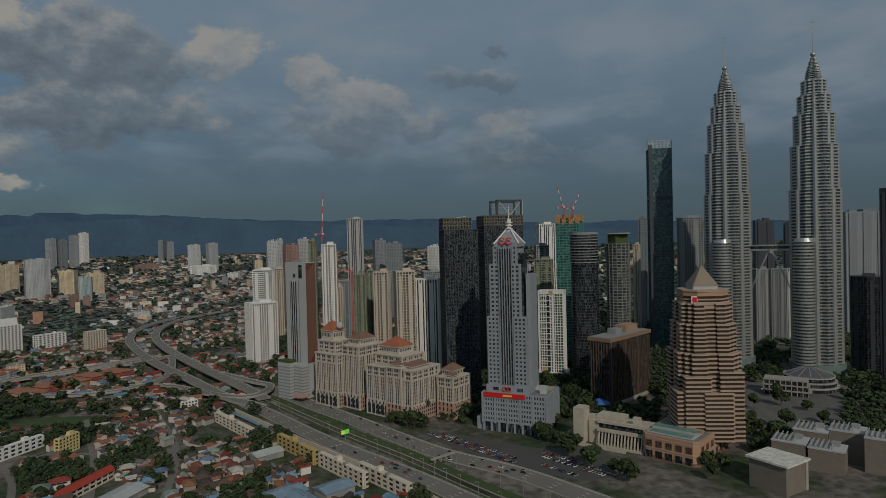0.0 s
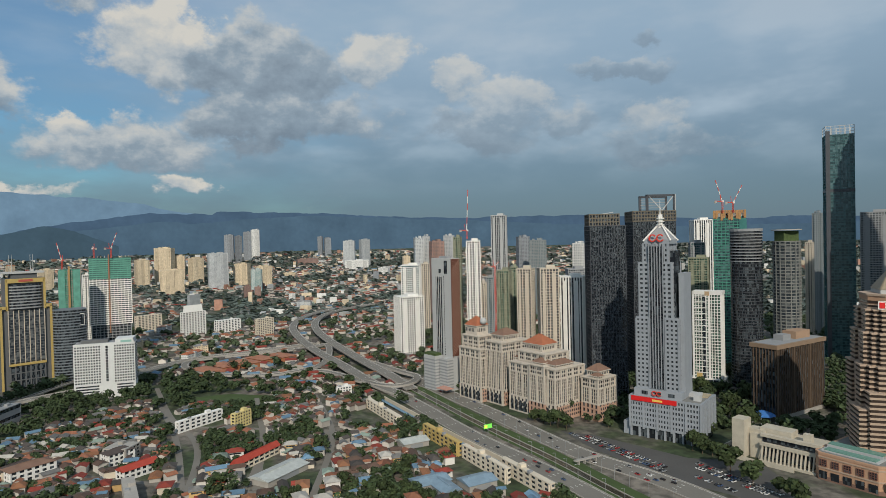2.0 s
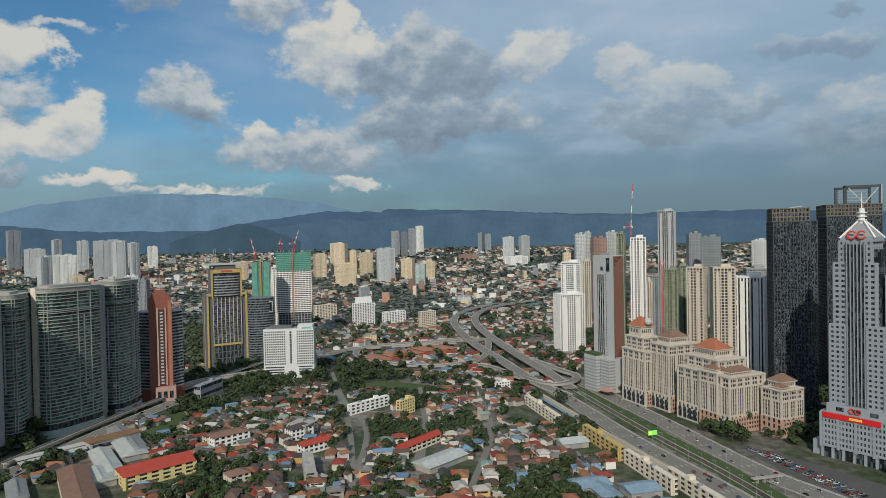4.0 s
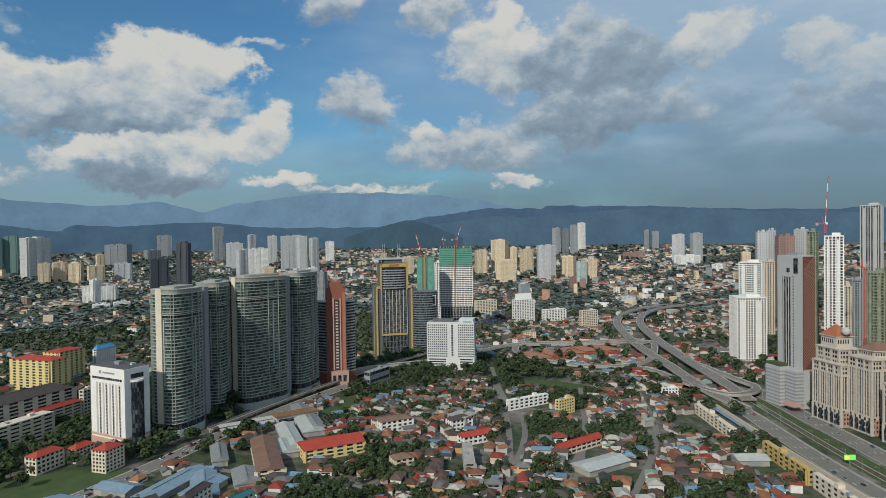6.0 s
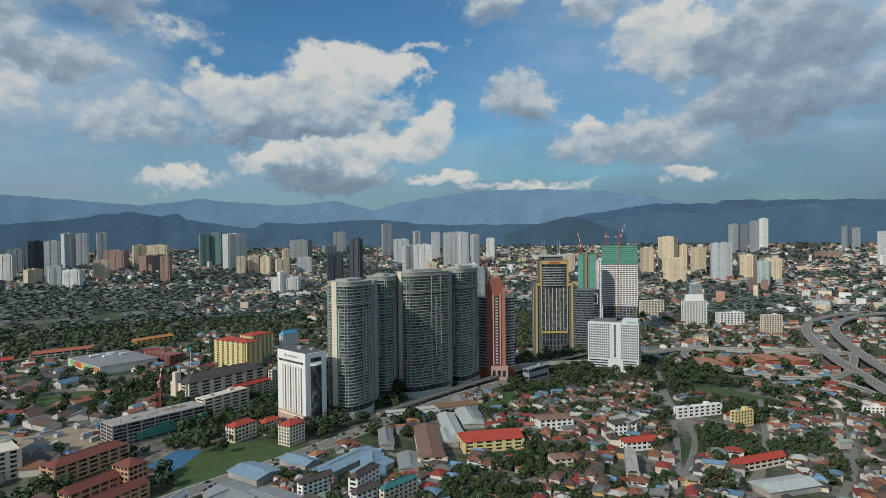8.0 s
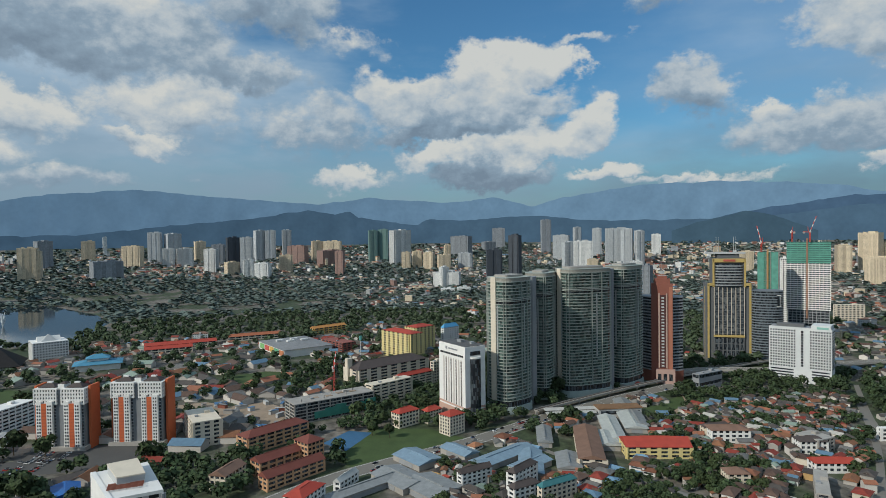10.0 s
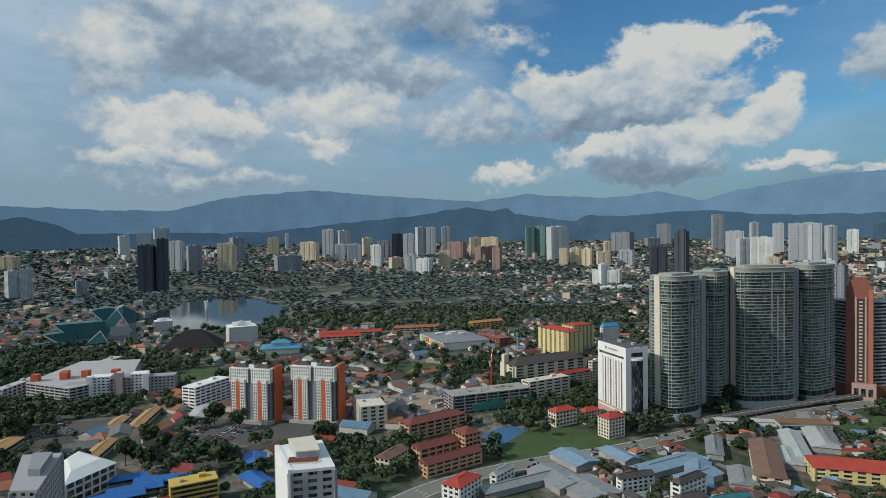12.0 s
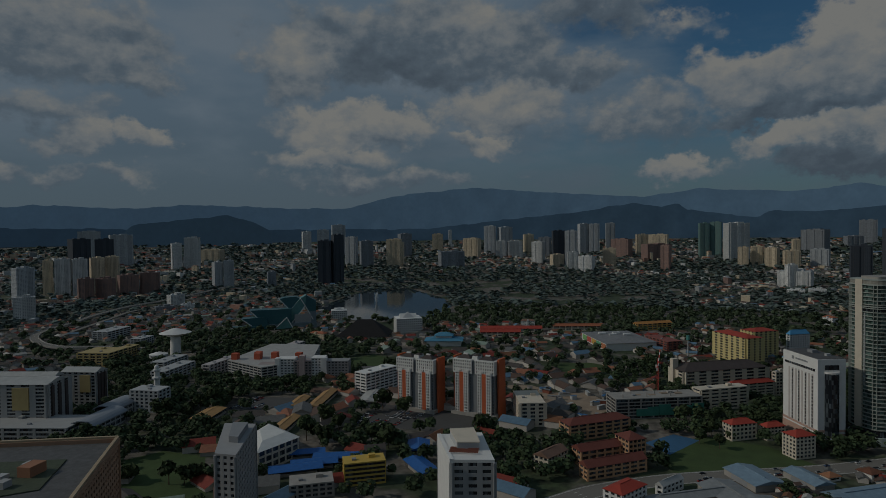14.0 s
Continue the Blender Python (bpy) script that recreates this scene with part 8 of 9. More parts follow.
def free(x, y, r):
    if np.any(np.hypot(LA[:, 0] - x, LA[:, 1] - y) < LA[:, 2] + r):
        return False
    if np.any(np.hypot(TA[:, 0] - x, TA[:, 1] - y) < TA[:, 2] + r * .6):
        return False
    return not any(inside(x, y, f) for f in FIELDS)


# ---- village houses ----
ROOFS = [mat("brown_house_roof", (0.095, 0.060, 0.045), var=.3, each=.35, size=3, bump=.4), mat("rust_house_roof", (0.21, 0.088, 0.050), var=.3, each=.3, size=3, bump=.4), mat("grey_zinc_roof", (0.155, 0.15, 0.14), rough=.55, var=.35, each=.35, size=3),
         mat("blue_house_roof", (0.13, 0.22, 0.31), rough=.55, var=.25, each=.3, size=3), mat("red_house_roof", (0.24, 0.045, 0.030), var=.25, each=.25, size=3), mat("pale_house_roof", (0.40, 0.38, 0.34), rough=.6, var=.25, each=.15, size=3),
         mat("dark_house_roof", (0.065, 0.056, 0.050), var=.3, each=.3, size=3), mat("orange_house_roof", (0.25, 0.115, 0.058), var=.25, each=.25, size=3), mat("green_house_roof", (0.19, 0.24, 0.20), var=.25, each=.25, size=3)]
RNAME = ("brown tiled", "rusty sheet", "grey zinc", "faded blue sheet", "red", "pale sheet", "dark tiled", "orange tiled", "pale green sheet")
HWALL = [mat("house_cream", (0.56, 0.50, 0.40), var=.15, each=.2), mat("house_white", (0.64, 0.62, 0.58), var=.15, each=.12), mat("house_ochre", (0.50, 0.33, 0.14), var=.15, each=.2), mat("house_grey", (0.34, 0.32, 0.29), var=.2, each=.2)]
HOUSES = []


def house(k, roof, wall):
    w, d, h = ((13, 9, 3.4), (16, 10, 6.2), (11, 11, 3.6), (20, 9, 3.4), (14, 12, 6.4))[k]
    top = thing("house", "%s house with a %s roof" % (("low", "two-storey", "square low", "long low", "two-storey square")[k], RNAME[roof]), "house", (0, 0, -200), group="village houses")
    part("wall", cbox(w, d, 0, h), HWALL[wall], top)
    part("roof", hip(w, d, h, 2.0 + .5 * (k % 3), over=1.0, gable=k in (0, 3), thick=.2), ROOFS[roof], top)
    if k != 1:
        part("lean_to", hip(w * .5, 4.5, 2.5, .9, over=.3, x=w * .12, y=-d / 2 - 2.2, gable=True, thick=.15), ROOFS[(roof + 2) % 9], top, "sheet lean-to roof")
    part("window", cbox(w * .7, d + .3, h - 2.1, h - .9), GLASS_DARK, top)
    return top


MIX = (0, 0, 0, 0, 0, 1, 1, 1, 1, 2, 2, 2, 3, 3, 4, 4, 4, 5, 6, 6, 6, 6, 6, 7, 7, 8)
for k in range(5):
    for roof in range(9):
        HOUSES.append((roof, house(k, roof, (k + roof) % 4)))
VILLAGE = [(19.7, 431.8), (-35.7, 489.9), (-78.0, 540.5), (-157.4, 635.4), (-197.1, 663.8), (-267.8, 707.2), (-323.3, 695.3), (-365.6, 658.1), (-429.0, 612.7), (-479.6, 662.0), (-495.0, 578.3), (-503.8, 520.6), (-502.8, 472.9), (-565.1, 460.9), (-514.5, 334.4), (-497.0, 265.5), (-500.8, 230.7), (-457.5, 143.3), (-437.8, 93.4), (-413.8, 41.1), (-380.0, 80.0), (-250.0, 260.0), (-60.0, 380.0)]
BYROOF = {r: [h for q, h in HOUSES if q == r] for r in range(9)}
spots = []
rng = random.Random(11)
# dense rows laid out on a slightly turned, jittered grid
for i in range(-72, 72):
    for j in range(-86, 86):
        gx, gy = i * 11.8 + rng.uniform(-2.5, 2.5), j * 9.8 + rng.uniform(-2.2, 2.2)
        a = radians(28)
        x, y = -300 + gx * math.cos(a) - gy * math.sin(a), 520 + gx * math.sin(a) + gy * math.cos(a)
        if inside(x, y, VILLAGE) and math.hypot(x, y) > 400:
            spots.append((x, y))
near, houses, EXTRA = [], 0, []
free_spots = [s for s in spots if free(*s, 4.6)]
rng.shuffle(free_spots)
free_spots.sort(key=lambda s: round(math.hypot(*s) / 60))
for x, y in free_spots:
    g = noise.noise((x * .012, y * .012, 3.3))
    if g > .36 or rng.random() < .14:
        near.append((x, y))
        continue
    if houses < 280:
        rr = rng.choice(MIX)
        copy_thing(rng.choice(BYROOF[rr]), pose(x, y, 0, 0, 0, 28 + rng.choice((0, 90, 180, 270)) + rng.uniform(-8, 8)) @ Matrix.Diagonal((rng.uniform(.66, .98), rng.uniform(.66, .92), rng.uniform(.8, 1.05), 1)))
        houses += 1
        if rng.random() < .22:
            near.append((x + rng.uniform(-9, 9), y + rng.choice((-8, 8))))
    else:
        EXTRA.append((x, y))
        if rng.random() < .22:
            near.append((x + rng.uniform(-9, 9), y + rng.choice((-8, 8))))
for _, h in HOUSES:
    for c in (*h.children_recursive, h):
        bpy.data.objects.remove(c)
# trees of the village and of the streets
planted, SPARE = 0, []
for x, y in near + [(x + 6, y + 4) for x, y in near[::2]]:
    if planted < 190 and free(x, y, 2.0):
        copy_thing(TREES[rng.randrange(6)] if rng.random() < .88 else palm, pose(x, y, 0, 0, 0, rng.uniform(0, 360)) @ Matrix.Scale(rng.uniform(.45, .9), 4))
        planted += 1
    elif planted >= 190 and free(x, y, 1.0):
        SPARE.append((x, y))


def grove(pts, scale=(.7, 1.3), prob=1.0):
    """A few trees near each place."""
    global planted
    for x, y in pts:
        copy_thing(TREES[rng.randrange(6)], pose(x, y, 0, 0, 0, rng.uniform(0, 360)) @ Matrix.Scale(rng.uniform(*scale), 4))
        planted += 1


grove([(-16.4, 620.6), (15.6, 638.3), (54.0, 606.5), (63.7, 645.5), (124.1, 567.2), (131.2, 575.1), (138.5, 583.2), (172.5, 648.7), (195.9, 688.3), (199.7, 669.1), (217.6, 717.1), (191.9, 746.6), (171.4, 748.1), (135.1, 501.2), (143.8, 476.2), (157.4, 464.1), (161.2, 444.8), (231.8, 483.3), (232.1, 465.7), (225.1, 439.5), (242.0, 459.6), (359.1, 615.3), (406.7, 654.5), (393.0, 623.1), (348.9, 545.4), (327.5, 490.3), (330.5, 571.1), (408.2, 602.3), (394.3, 558.7)], (.9, 1.5))
park_rng = random.Random(31)
grove([p for p in ((park_rng.uniform(285, 470), park_rng.uniform(470, 690)) for _ in range(110)) if free(*p, 5.0) and p[0] * .62 < p[1] * .42 + 30][:62], (.8, 1.4))
grove([(118, 548), (124, 541), (131, 536), (126, 550), (138, 533), (-8, 612), (-1, 606), (6, 601), (14, 596), (186, 620), (178, 628), (170, 610), (192, 655), (180, 668)], (1.0, 1.5))
grove([(-636.0, 292.3), (-600.5, 296.5), (-601.0, 365.7), (-604.0, 378.4), (-602.9, 388.8), (-572.0, 155.1), (-564.9, 169.8), (-608.9, 139.8), (-588.4, 204.8), (-772.5, 282.8), (-551.7, 140.1), (-539.5, 153.1), (-734.8, 75.5), (-771.3, 51.3), (-842.2, 150.1), (-815.1, 176.5)], (.9, 1.5))
grove([(-415.4, -301.8), (-416.3, -269.1), (-416.7, -256.9), (-426.4, -250.0), (-687.4, -339.3), (-641.4, -335.8), (-610.6, -337.9), (-591.5, -344.9), (-573.5, -348.8), (-600.2, -379.7), (-564.5, -368.7), (-688.1, -272.8), (-567.7, -198.4), (-551.8, -182.3), (-537.0, -156.9), (-522.7, -142.8), (-509.4, -124.7), (-523.3, -118.0), (-521.4, -202.6), (-508.1, -182.8), (-604.3, -130.1), (-623.2, -157.8), (-554.5, -46.5)], (1.0, 1.7))
for t in (*TREES, palm):
    for c in (*t.children_recursive, t):
        bpy.data.objects.remove(c)

# ---- woods, suburbs and far town: too many to count ----
rng = random.Random(23)
tree_models = [crown_arrays(rng, 6.0, 11.0, 66, 1.7, 1.0) for _ in range(8)]
fine_models = [crown_arrays(rng, 5.6, 10.5, 150, 1.05, 0.7) for _ in range(8)]
far_models = [crown_arrays(rng, 8.0, 11.0, 16, 4.2, 1.6) for _ in range(6)]


def density(x, y):
    return noise.noise((x * .0032, y * .0032, 1.7)) + .5 * noise.noise((x * .011, y * .011, 4.1))


woods, woods_mid, woods_far, hs = [], [], [], {r: [] for r in range(9)}
hwalls = []
PARK = [(-1899.7, -696.9), (-2329.1, -699.0), (-2721.4, -391.6), (-2607.9, -2.8), (-2310.9, 505.8), (-1334.5, 343.0), (-1248.4, 200.4), (-1190.2, 38.5), (-1241.1, -109.3), (-1202.9, -195.0), (-1022.6, -286.5), (-1277.2, -414.1)]


def add_house(x, y, z, big):
    w, d, h = rng.uniform(9, 18) * big, rng.uniform(8, 12) * big, rng.uniform(3, 7)
    a = rng.choice((.4, 1.97, 1.1, 2.67)) + rng.uniform(-.15, .15)
    c, s = math.cos(a), math.sin(a)

    def T(px, py, pz):
        return (x + px * c - py * s, y + px * s + py * c, z + pz)
    hw, hd, rise = w / 2, d / 2, 2.2 * big
    for e0, e1 in (((-hw, -hd), (hw, -hd)), ((hw, -hd), (hw, hd)), ((hw, hd), (-hw, hd)), ((-hw, hd), (-hw, -hd))):
        hwalls.append([T(*e0, -1), T(*e1, -1), T(*e1, h), T(*e0, h)])
    o = .8
    q = hs[rng.choice(MIX)]
    q.append([T(-hw - o, -hd - o, h - .3), T(hw + o, -hd - o, h - .3), T(hw + o, 0, h + rise), T(-hw - o, 0, h + rise)])
    q.append([T(hw + o, hd + o, h - .3), T(-hw - o, hd + o, h - .3), T(-hw - o, 0, h + rise), T(hw + o, 0, h + rise)])
    hwalls.append([T(-hw, -hd, h), T(-hw, hd, h), T(-hw, 0, h + rise - .3), T(-hw, 0, h + rise - .3)])
    hwalls.append([T(hw, hd, h), T(hw, -hd, h), T(hw, 0, h + rise - .3), T(hw, 0, h + rise - .3)])


for x, y in near:
    for q in range(2):
        m, s = fine_models[rng.randrange(8)], rng.uniform(.35, .8)
        woods.append(m * (s, s, s) + (x + rng.uniform(-8, 8), y + rng.uniform(-8, 8), 0))
for x, y in EXTRA:
    add_house(x, y, 0.0, .72)
for x, y in free_spots[::2]:
    add_house(x + rng.uniform(-6, 6), y + rng.uniform(-5, 5), 0.0, .42)
r = 430.0
while r < 4450:
    step = 13.0 if r < 900 else 16.0 + (r - 900) * .012
    n = int(radians(190) * r / step)
    for i in range(n):
        b = radians(-48 + 190 * (i + rng.random()) / n)
        rr = r + rng.uniform(-.5, .5) * step
        x, y = -rr * math.sin(b), rr * math.cos(b)
        bd = math.degrees(b)
        if rr < 2000 and (inside(x, y, VILLAGE) or not free(x, y, 5.0)):
            continue
        if bd < -2 and rr < 620:
            continue
        z = ground_height(x, y) - .3
        g = density(x, y)
        park = inside(x, y, PARK)
        urban = .12 if bd < 62 else -.05
        if park or g > urban + .05 or rng.random() < .28 or bd < -2:
            if park and g < -.28:
                continue
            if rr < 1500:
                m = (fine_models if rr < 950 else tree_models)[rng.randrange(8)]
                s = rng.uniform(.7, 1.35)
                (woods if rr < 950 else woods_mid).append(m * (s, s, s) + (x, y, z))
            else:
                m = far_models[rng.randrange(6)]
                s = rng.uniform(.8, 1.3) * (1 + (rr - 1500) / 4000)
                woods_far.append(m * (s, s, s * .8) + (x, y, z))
        elif x * .788 + y * .616 > 345 and rr < 960 and bd < 12:
            continue
        elif g < urban - .02 and rng.random() < .92:
            if bd > 84 and rr < 1000:
                if rng.random() < .3:
                    add_house(x, y, z, 1.7)
                continue
            add_house(x, y, z, 1.0 if rr < 1500 else 1.0 + (rr - 1500) / 2500)
    r += step
for x, y in SPARE:
    k = rng.uniform(.5, .95)
    woods.append(fine_models[rng.randrange(8)] * (k, k, k) + (x, y, -.3))
tagged(new("woods", quads_mesh("woods", np.concatenate(woods), LEAF2)), "dense green trees between the buildings and in the park", "trees", kind="stuff")
# these two carry the haze in their leaf colour
tagged(new("woods", quads_mesh("woods", np.concatenate(woods_mid), LEAF4)), "green trees of the lakeside park, slightly paled for haze", "trees", kind="stuff")
tagged(new("woods", quads_mesh("woods", np.concatenate(woods_far), LEAF3)), "distant belts of trees among suburbs, paled for haze", "trees", kind="stuff")
tagged(new("suburb_walls", quads_mesh("suburb_walls", np.array(hwalls), mat("suburb_wall", (0.46, 0.43, 0.39), var=.2, island=.35, size=40))), "pale walls of countless suburban houses", "houses", kind="stuff")
for rf in range(9):
    if hs[rf]:
        tagged(new("suburb_roofs", quads_mesh("suburb_roofs", np.array(hs[rf]), ROOFS[rf])), "%s roofs of countless suburban houses" % RNAME[rf], "houses", kind="stuff")

# ---- far towers ----
FARS = [
    ("cream", -1569, 2319, 77.8, 173.9), ("cream", -1592, 2205, 56.1, 128.8), ("cream", -1538, 2376, 48.2, 139.8), ("cream", -1468, 2384, 60.4, 128.6), ("cream", -1348, 2034, 88.8, 95.0), ("grid", -1254, 2186, 79.4, 150.2), ("cream", -1209, 2291, 62.2, 104.8), ("cream", -1105, 2265, 63.4, 95.6),
    ("teal", -1062, 2119, 42.5, 88.7), ("red", -996, 1917, 21.2, 43.3), ("red", -966, 1932, 23.2, 38.2), ("cream", -1191, 2699, 61.6, 44.9), ("cream", -1138, 2722, 64.6, 37.9), ("cream", -1105, 2821, 72.2, 34.9),
    ("grey", -1873, 3398, 58.2, 238.3), ("grey", -1827, 3423, 41.3, 230.2), ("grey", -1782, 3447, 51.9, 253.8), ("white", -1858, 3700, 55.6, 272.6), ("grey", -1467, 3828, 33.8, 218.6), ("grey", -1423, 3845, 45.1, 210.1),
    ("grid", -1040, 3132, 66.8, 187.6), ("grid", -963, 3156, 57.7, 192.0), ("white", -976, 3058, 133.0, 86.2), ("red", -1349, 3306, 123.9, 91.4), ("white", -753, 2769, 52.8, 59.6), ("cream", -573, 2454, 32.3, 119.5),
    ("grid", -2334, 1805, 61.6, 200.3), ("grid", -2297, 1850, 41.0, 192.2), ("white", -2726, 2305, 53.5, 175.0), ("white", -1447, 1153, 34.8, 102.5), ("grey", -1360, 1117, 31.5, 95.6), ("cream", -1898, 2058, 58.7, 102.6), ("white", -1200, 1408, 17.2, 112.2),
    ("grid", -2122, 1360, 54.5, 150.3), ("white", -2025, 1362, 81.0, 155.0), ("grid", -2491, 1879, 133.8, 206.6), ("grid", -2573, 2067, 47.6, 194.8), ("grey", -3245, 1919, 63.9, 268.3), ("grid", -2799, 1748, 90.8, 175.4), ("grid", -2905, 1916, 45.4, 217.4), ("grid", -2846, 2003, 55.3, 210.2),
    ("cream", -1832, 1271, 39.3, 92.9), ("grey", -3291, 1384, 123.2, 175.5), ("cream", -3071, 1209, 37.2, 130.6), ("grid", -2639, 1129, 70.8, 99.7), ("grey", -3570, 1690, 88.0, 138.5), ("grey", -3676, 1815, 92.5, 223.9),
    ("dark", -1584, 767, 48.0, 141.3), ("dark", -1451, 764, 32.3, 181.7), ("net", -3193, 832, 52.0, 213.3), ("net", -3198, 890, 57.9, 218.3), ("white", -2982, 918, 108.1, 210.7),
    ("cream", -2735, 869, 46.2, 107.1), ("cream", -2757, 931, 49.9, 109.3), ("cream", -2701, 971, 54.4, 104.1), ("cream", -2611, 1011, 62.7, 95.0), ("white", -2011, 790, 100.5, 54.2), ("white", -1996, 772, 32.0, 73.6),
    ("white", -1815, 714, 48.4, 14.8), ("white", -1795, 761, 45.0, 18.7), ("red", -2597, 530, 40.5, 121.2), ("cream", -1949, 668, 81.4, 10.3),
    ("dark", -2105, -736, 52.0, 159.9), ("dark", -2119, -694, 43.0, 179.7), ("grid", -3197, -1127, 70.1, 204.6), ("grid", -3395, -1105, 83.2, 232.4), ("grid", -2823, -856, 60.4, 167.4), ("grey", -2766, -767, 64.5, 148.0), ("cream", -2797, -642, 76.0, 154.3), ("grey", -3317, -702, 76.1, 178.5),
    ("cream", -3725, -583, 74.0, 174.2), ("white", -4063, -550, 22.9, 196.3), ("cream", -3284, -327, 94.7, 149.4), ("grey", -2775, -372, 120.9, 96.6), ("grid", -3561, -249, 74.6, 216.4), ("grid", -3566, -164, 84.7, 209.0), ("white", -3295, -172, 61.4, 134.7), ("white", -3299, -99, 84.7, 133.2),
    ("white", -2950, 21, 61.8, 133.9), ("dark", -2868, 112, 60.9, 185.3), ("grid", -2795, 165, 57.4, 184.4), ("grid", -3469, 272, 62.4, 221.2), ("grid", -3464, 329, 62.7, 220.4), ("grid", -3545, 425, 55.1, 223.4), ("red", -3269, 448, 105.2, 138.1), ("cream", -3343, 560, 62.1, 160.1), ("cream", -3329, 642, 102.7, 158.8),
    ("red", -3065, 581, 134.7, 115.1), ("cream", -2850, 337, 65.1, 103.1), ("white", -2645, 163, 47.3, 93.0), ("white", -2581, 214, 65.2, 79.8), ("cream", -3480, -29, 60.2, 166.2), ("grey", -3389, 60, 71.3, 149.9), ("cream", -2798, 103, 61.9, 79.2),
    ("white", -1680, -1420, 46.1, 117.4), ("white", -1709, -1385, 44.3, 115.9), ("cream", -1701, -1488, 26.1, 111.7), ("cream", -1762, -1367, 43.0, 117.0), ("cream", -1812, -1351, 43.0, 118.4), ("grid", -1431, -1325, 50.5, 104.6), ("white", -1204, -1114, 46.6, 52.9), ("red", -1609, -1286, 44.7, 62.8), ("red", -1656, -1258, 52.3, 60.7), ("red", -1740, -1245, 61.6, 64.8), ("red", -1792, -1206, 60.8, 68.2), ("dark", -2059, -1668, 73.0, 174.8), ("dark", -2133, -1622, 70.9, 173.3), ("grid", -2668, -1941, 107.4, 190.6), ("grid", -2802, -2213, 99.2, 209.2),
    ("white", -2506, -1557, 46.1, 148.9), ("white", -2540, -1501, 70.8, 174.1), ("grid", -1958, -1067, 33.6, 91.9), ("grid", -1975, -1035, 37.5, 96.3), ("grey", -2037, -908, 32.4, 53.5), ("cream", -2888, -1598, 111.1, 111.0), ("white", -3690, -1409, 59.4, 198.1), ("cream", -2800, -631, 72.0, 142.6),
    ("white", -1493, -932, 43.8, 29.5), ("white", -1439, -867, 36.4, 11.5), ("grey", -1377, -891, 45.8, 12.8),
]
# the grey kind carries cloud shade in its wall colour
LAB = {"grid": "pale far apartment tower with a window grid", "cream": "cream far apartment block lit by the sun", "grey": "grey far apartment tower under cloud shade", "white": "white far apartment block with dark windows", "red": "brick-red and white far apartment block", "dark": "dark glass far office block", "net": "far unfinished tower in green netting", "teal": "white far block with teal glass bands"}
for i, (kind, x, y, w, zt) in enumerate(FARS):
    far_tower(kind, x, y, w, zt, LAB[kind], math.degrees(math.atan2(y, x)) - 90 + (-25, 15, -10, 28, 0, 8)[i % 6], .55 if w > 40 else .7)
# small mid-rise blocks scattered through the suburbs
rng = random.Random(5)
made = 0
while made < 78:
    b, r = rng.uniform(0, 128), rng.uniform(1000, 3800)
    x, y = -r * math.sin(radians(b)), r * math.cos(radians(b))
    if inside(x, y, PARK) or density(x, y) > .2 or (r < 2000 and not free(x, y, 12)):
        continue
    w = rng.uniform(18, 40)
    z = ground_height(x, y) - 1
    h = rng.uniform(10, 26) + (r > 2500) * rng.uniform(5, 20)
    kind = rng.choice(("cream", "white", "grey", "grid", "cream", "red"))
    t = thing("apartment_block", LAB[kind].replace("tower", "block"), "apartment block", (x, y, z), rng.uniform(0, 180))
    part("wall", cbox(w, 12, 0, h), FW[kind], t)
    part("stair_bay", cbox(w * .12, 14, 0, h + 2), FW[kind], t)
    part("roof", hip(w, 12, h, 3.0), rng.choice((ROOF_RED, GREY_ROOF, ROOF_BROWN)), t)
    made += 1

# countless small blocks of the far town
rng = random.Random(41)
town = {"pale": [], "cream": [], "grey": [], "brick": []}
made = 0
while made < 3600:
    b, r = rng.uniform(-40, 138), 1350 + 3000 * math.sqrt(rng.random())
    x, y = -r * math.sin(radians(b)), r * math.cos(radians(b))
    g = density(x, y)
    if inside(x, y, PARK) or g > .25 or (r < 2000 and not free(x, y, 14)):
        if rng.random() > .06 or (r < 2000 and not free(x, y, 14)) or -2000 < x < -1300 and -620 < y < -200:
            continue
    cluster = noise.noise((x * .0016, y * .0016, 9.1))
    tall = max(0.0, cluster) * 46 * rng.random() * (r > 1700)
    w, d, h = rng.uniform(10, 34), rng.uniform(9, 15), rng.uniform(5, 13) + tall
    z = ground_height(x, y) - 1
    town[rng.choice(("pale", "pale", "cream", "cream", "grey", "brick"))].append((x, y, rng.choice((.3, 1.9, 1.2, 2.7)) + rng.uniform(-.2, .2), w, d, z, z + h))
    made += 1
for kind, c in (("pale", (0.56, 0.56, 0.54)), ("cream", (0.56, 0.47, 0.34)), ("grey", (0.30, 0.32, 0.33)), ("brick", (0.34, 0.19, 0.14))):
    tagged(new("far_town", boxes_mesh("far_town", town[kind], mat("far_town_" + kind, c, var=.25, size=9, fine_size=3, bump=0, island=.3))), "countless small %s blocks of the far town" % kind, "buildings", kind="stuff")

# ---- cars ----
PAINTS = [mat("car_white", (0.68, 0.68, 0.67), rough=.3, var=.04), mat("car_silver", (0.42, 0.43, 0.44), rough=.3, metal=.4, var=.04), mat("car_black", (0.025, 0.025, 0.028), rough=.25, var=.04), mat("car_red", (0.33, 0.03, 0.03), rough=.3, var=.04), mat("car_blue", (0.06, 0.10, 0.2), rough=.3, var=.04)]
TYRE = mat("tyre_rubber", (0.02, 0.02, 0.02), rough=.9)
CARS = []
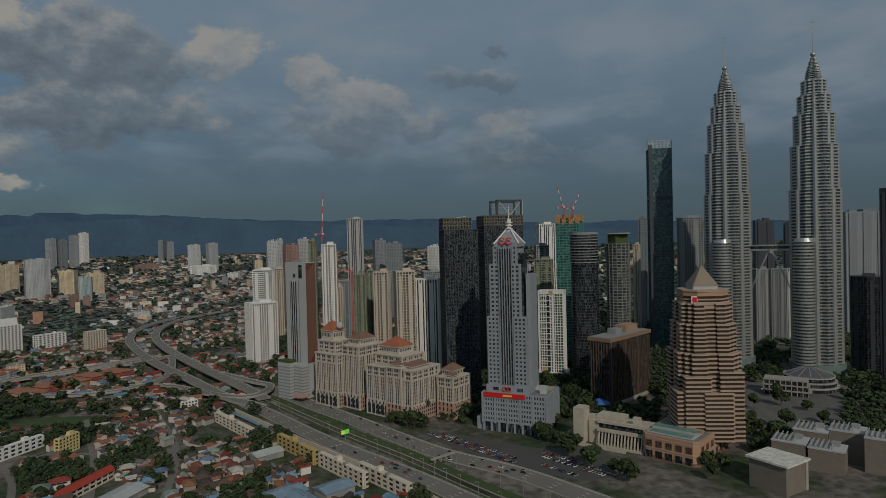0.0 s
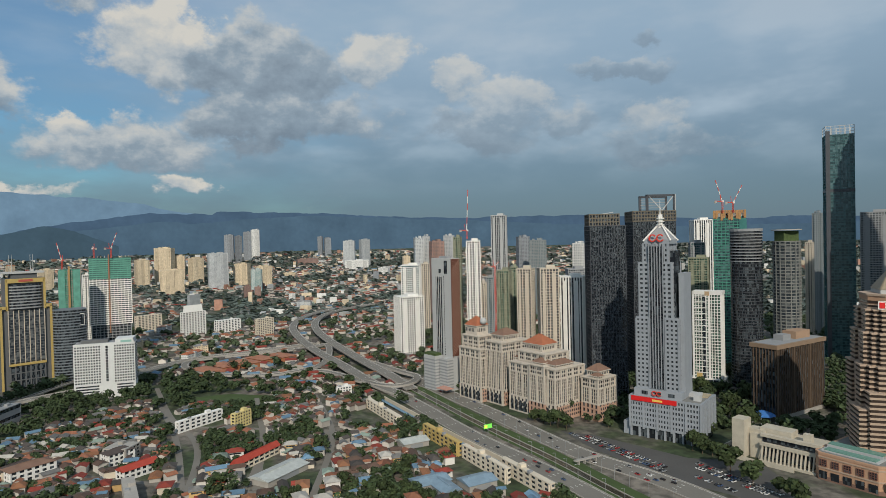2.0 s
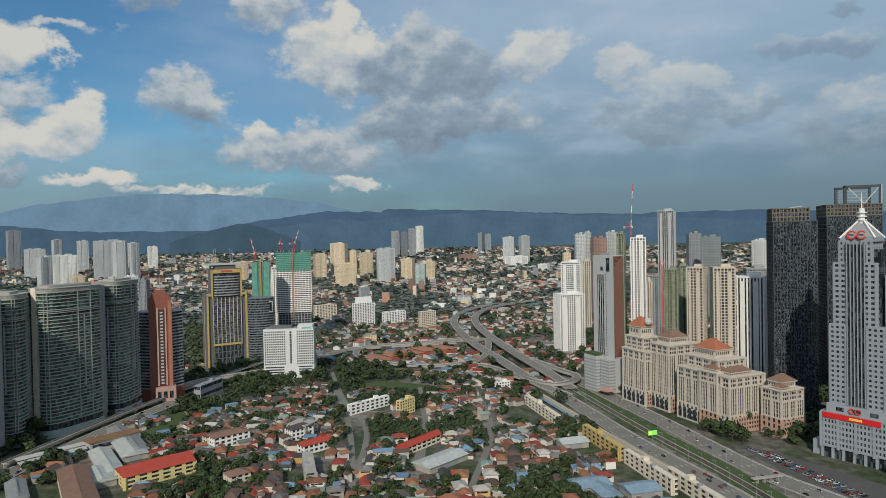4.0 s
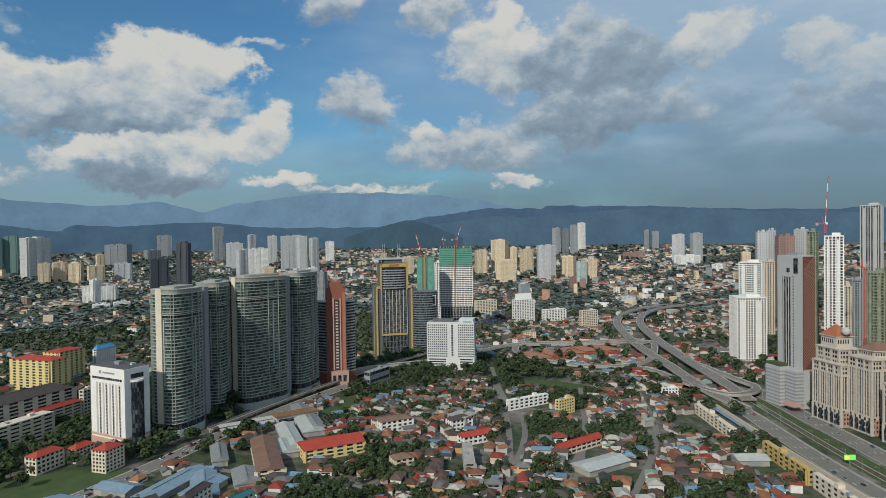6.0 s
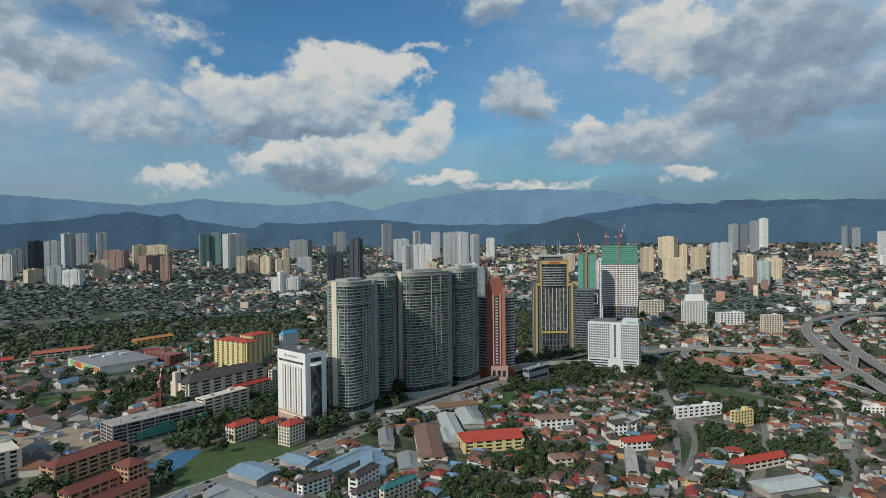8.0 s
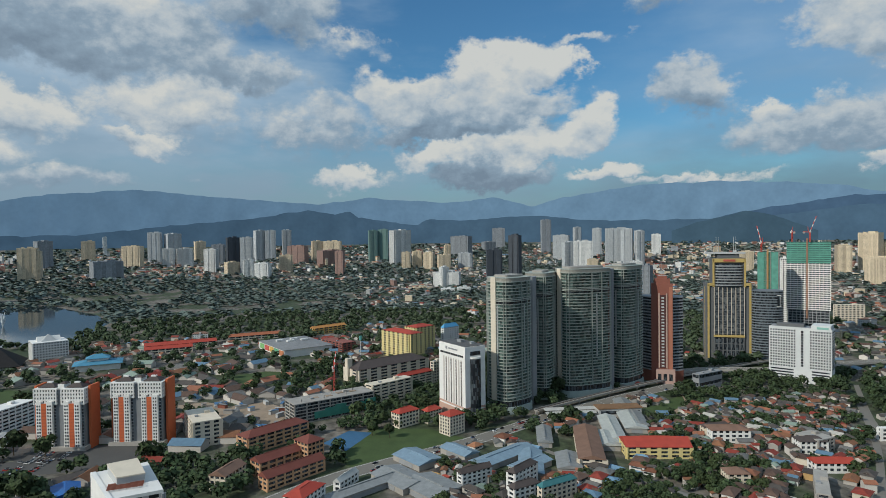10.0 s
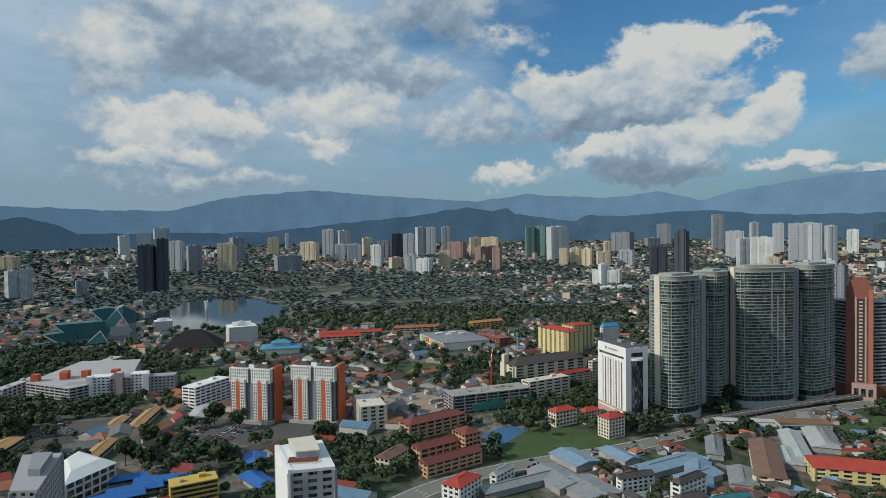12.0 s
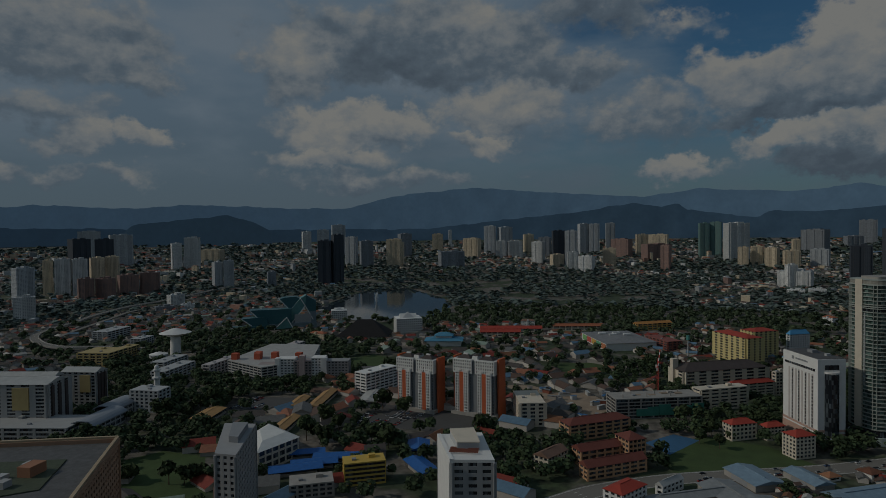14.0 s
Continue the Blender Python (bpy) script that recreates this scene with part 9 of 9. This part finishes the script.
for k, pnt in enumerate(PAINTS):
    c = thing("car", "parked %s car" % ("white", "silver", "black", "dark red", "dark blue")[k] + " on asphalt", "car", (0, 0, -200), group="parked cars")
    part("body", prism([(-2.15, -.85), (2.0, -.85), (2.15, -.5), (2.15, .5), (2.0, .85), (-2.15, .85)], .3, .95), pnt, c)
    part("cabin", prism(rect(2.5, 1.5, -.2, 0), .95, 1.5, taper=.78), GLASS_DARK, c, "dark glazed cabin")
    bm = bmesh.new()
    for wx in (-1.3, 1.3):
        for wy in (-.85, .85):
            bmesh.ops.create_cone(bm, cap_ends=True, segments=8, radius1=.33, radius2=.33, depth=.22, matrix=Matrix.Translation((wx, wy, .33)) @ Matrix.Rotation(math.pi / 2, 4, "X"))
    part("wheels", bm, TYRE, c)
    CARS.append(c)


def park_cars(poly, turn, rows=7.5, gap=2.9, share=.75, most=70):
    xs, ys = [p[0] for p in poly], [p[1] for p in poly]
    a = radians(turn)
    n = 0
    cx, cy = sum(xs) / len(xs), sum(ys) / len(ys)
    for i in range(-40, 41):
        for j in range(-60, 61):
            u, v = i * rows, j * gap
            x, y = cx + u * math.cos(a) - v * math.sin(a), cy + u * math.sin(a) + v * math.cos(a)
            if inside(x, y, poly) and rng.random() < share and n < most and i % 3 != 1:
                copy_thing(rng.choice((CARS[0], CARS[0], CARS[1], CARS[1], CARS[2], CARS[3], CARS[4])), pose(x, y, .1, 0, 0, turn + rng.choice((0, 180)) + rng.uniform(-2, 2)))
                n += 1


park_cars([(14.1, 585.8), (40.6, 577.3), (105.9, 530.0), (84.4, 491.4), (42.9, 540.9)], 38, most=60, share=.8)
park_cars([(114.1, 522.4), (157.2, 519.9), (170.2, 463.4), (135.6, 456.6), (104.8, 480.7)], 38, most=52, share=.8)
park_cars([(-631.5, -141.8), (-588.0, -27.3), (-567.5, -37.0), (-594.9, -139.4)], 78, most=24, share=.8)
park_cars([(-574.0, -177.9), (-556.5, -89.6), (-559.8, -23.5), (-592.4, -16.5), (-600.0, -96.4), (-608.4, -185.6)], 70, most=42, share=.7)
park_cars([(-607.2, -324.5), (-609.2, -256.6), (-657.7, -244.7), (-655.8, -314.5)], 80, most=32, share=.7)
# traffic on the highway and the avenue
for pts, off, n, turn in (([(-165.4, 777.6), (-53.6, 633.6), (22.8, 532.0), (91.0, 467.7)], (-7, -2, 3, 7), 22, 0), ([(-181.3, 714.3), (-79.4, 577.3), (-21.3, 508.3), (22.7, 453.8)], (-6, 0, 5), 14, 180), ([(-470.0, 101.0), (-503.0, 224.0), (-542.0, 331.0), (-586.0, 514.0)], (-7, -4, 3, 6), 40, 0)):
    ln = smooth(pts)
    for k in range(n):
        i = rng.randrange(len(ln) - 1)
        e = ln[i + 1] - ln[i]
        nrm = Vector((-e.y, e.x, 0)).normalized()
        p = ln[i].lerp(ln[i + 1], rng.random()) + nrm * rng.choice(off)
        copy_thing(rng.choice(CARS), pose(p.x, p.y, .14, 0, 0, math.degrees(math.atan2(e.y, e.x)) + turn))
for c in CARS:
    for o in (*c.children_recursive, c):
        bpy.data.objects.remove(o)
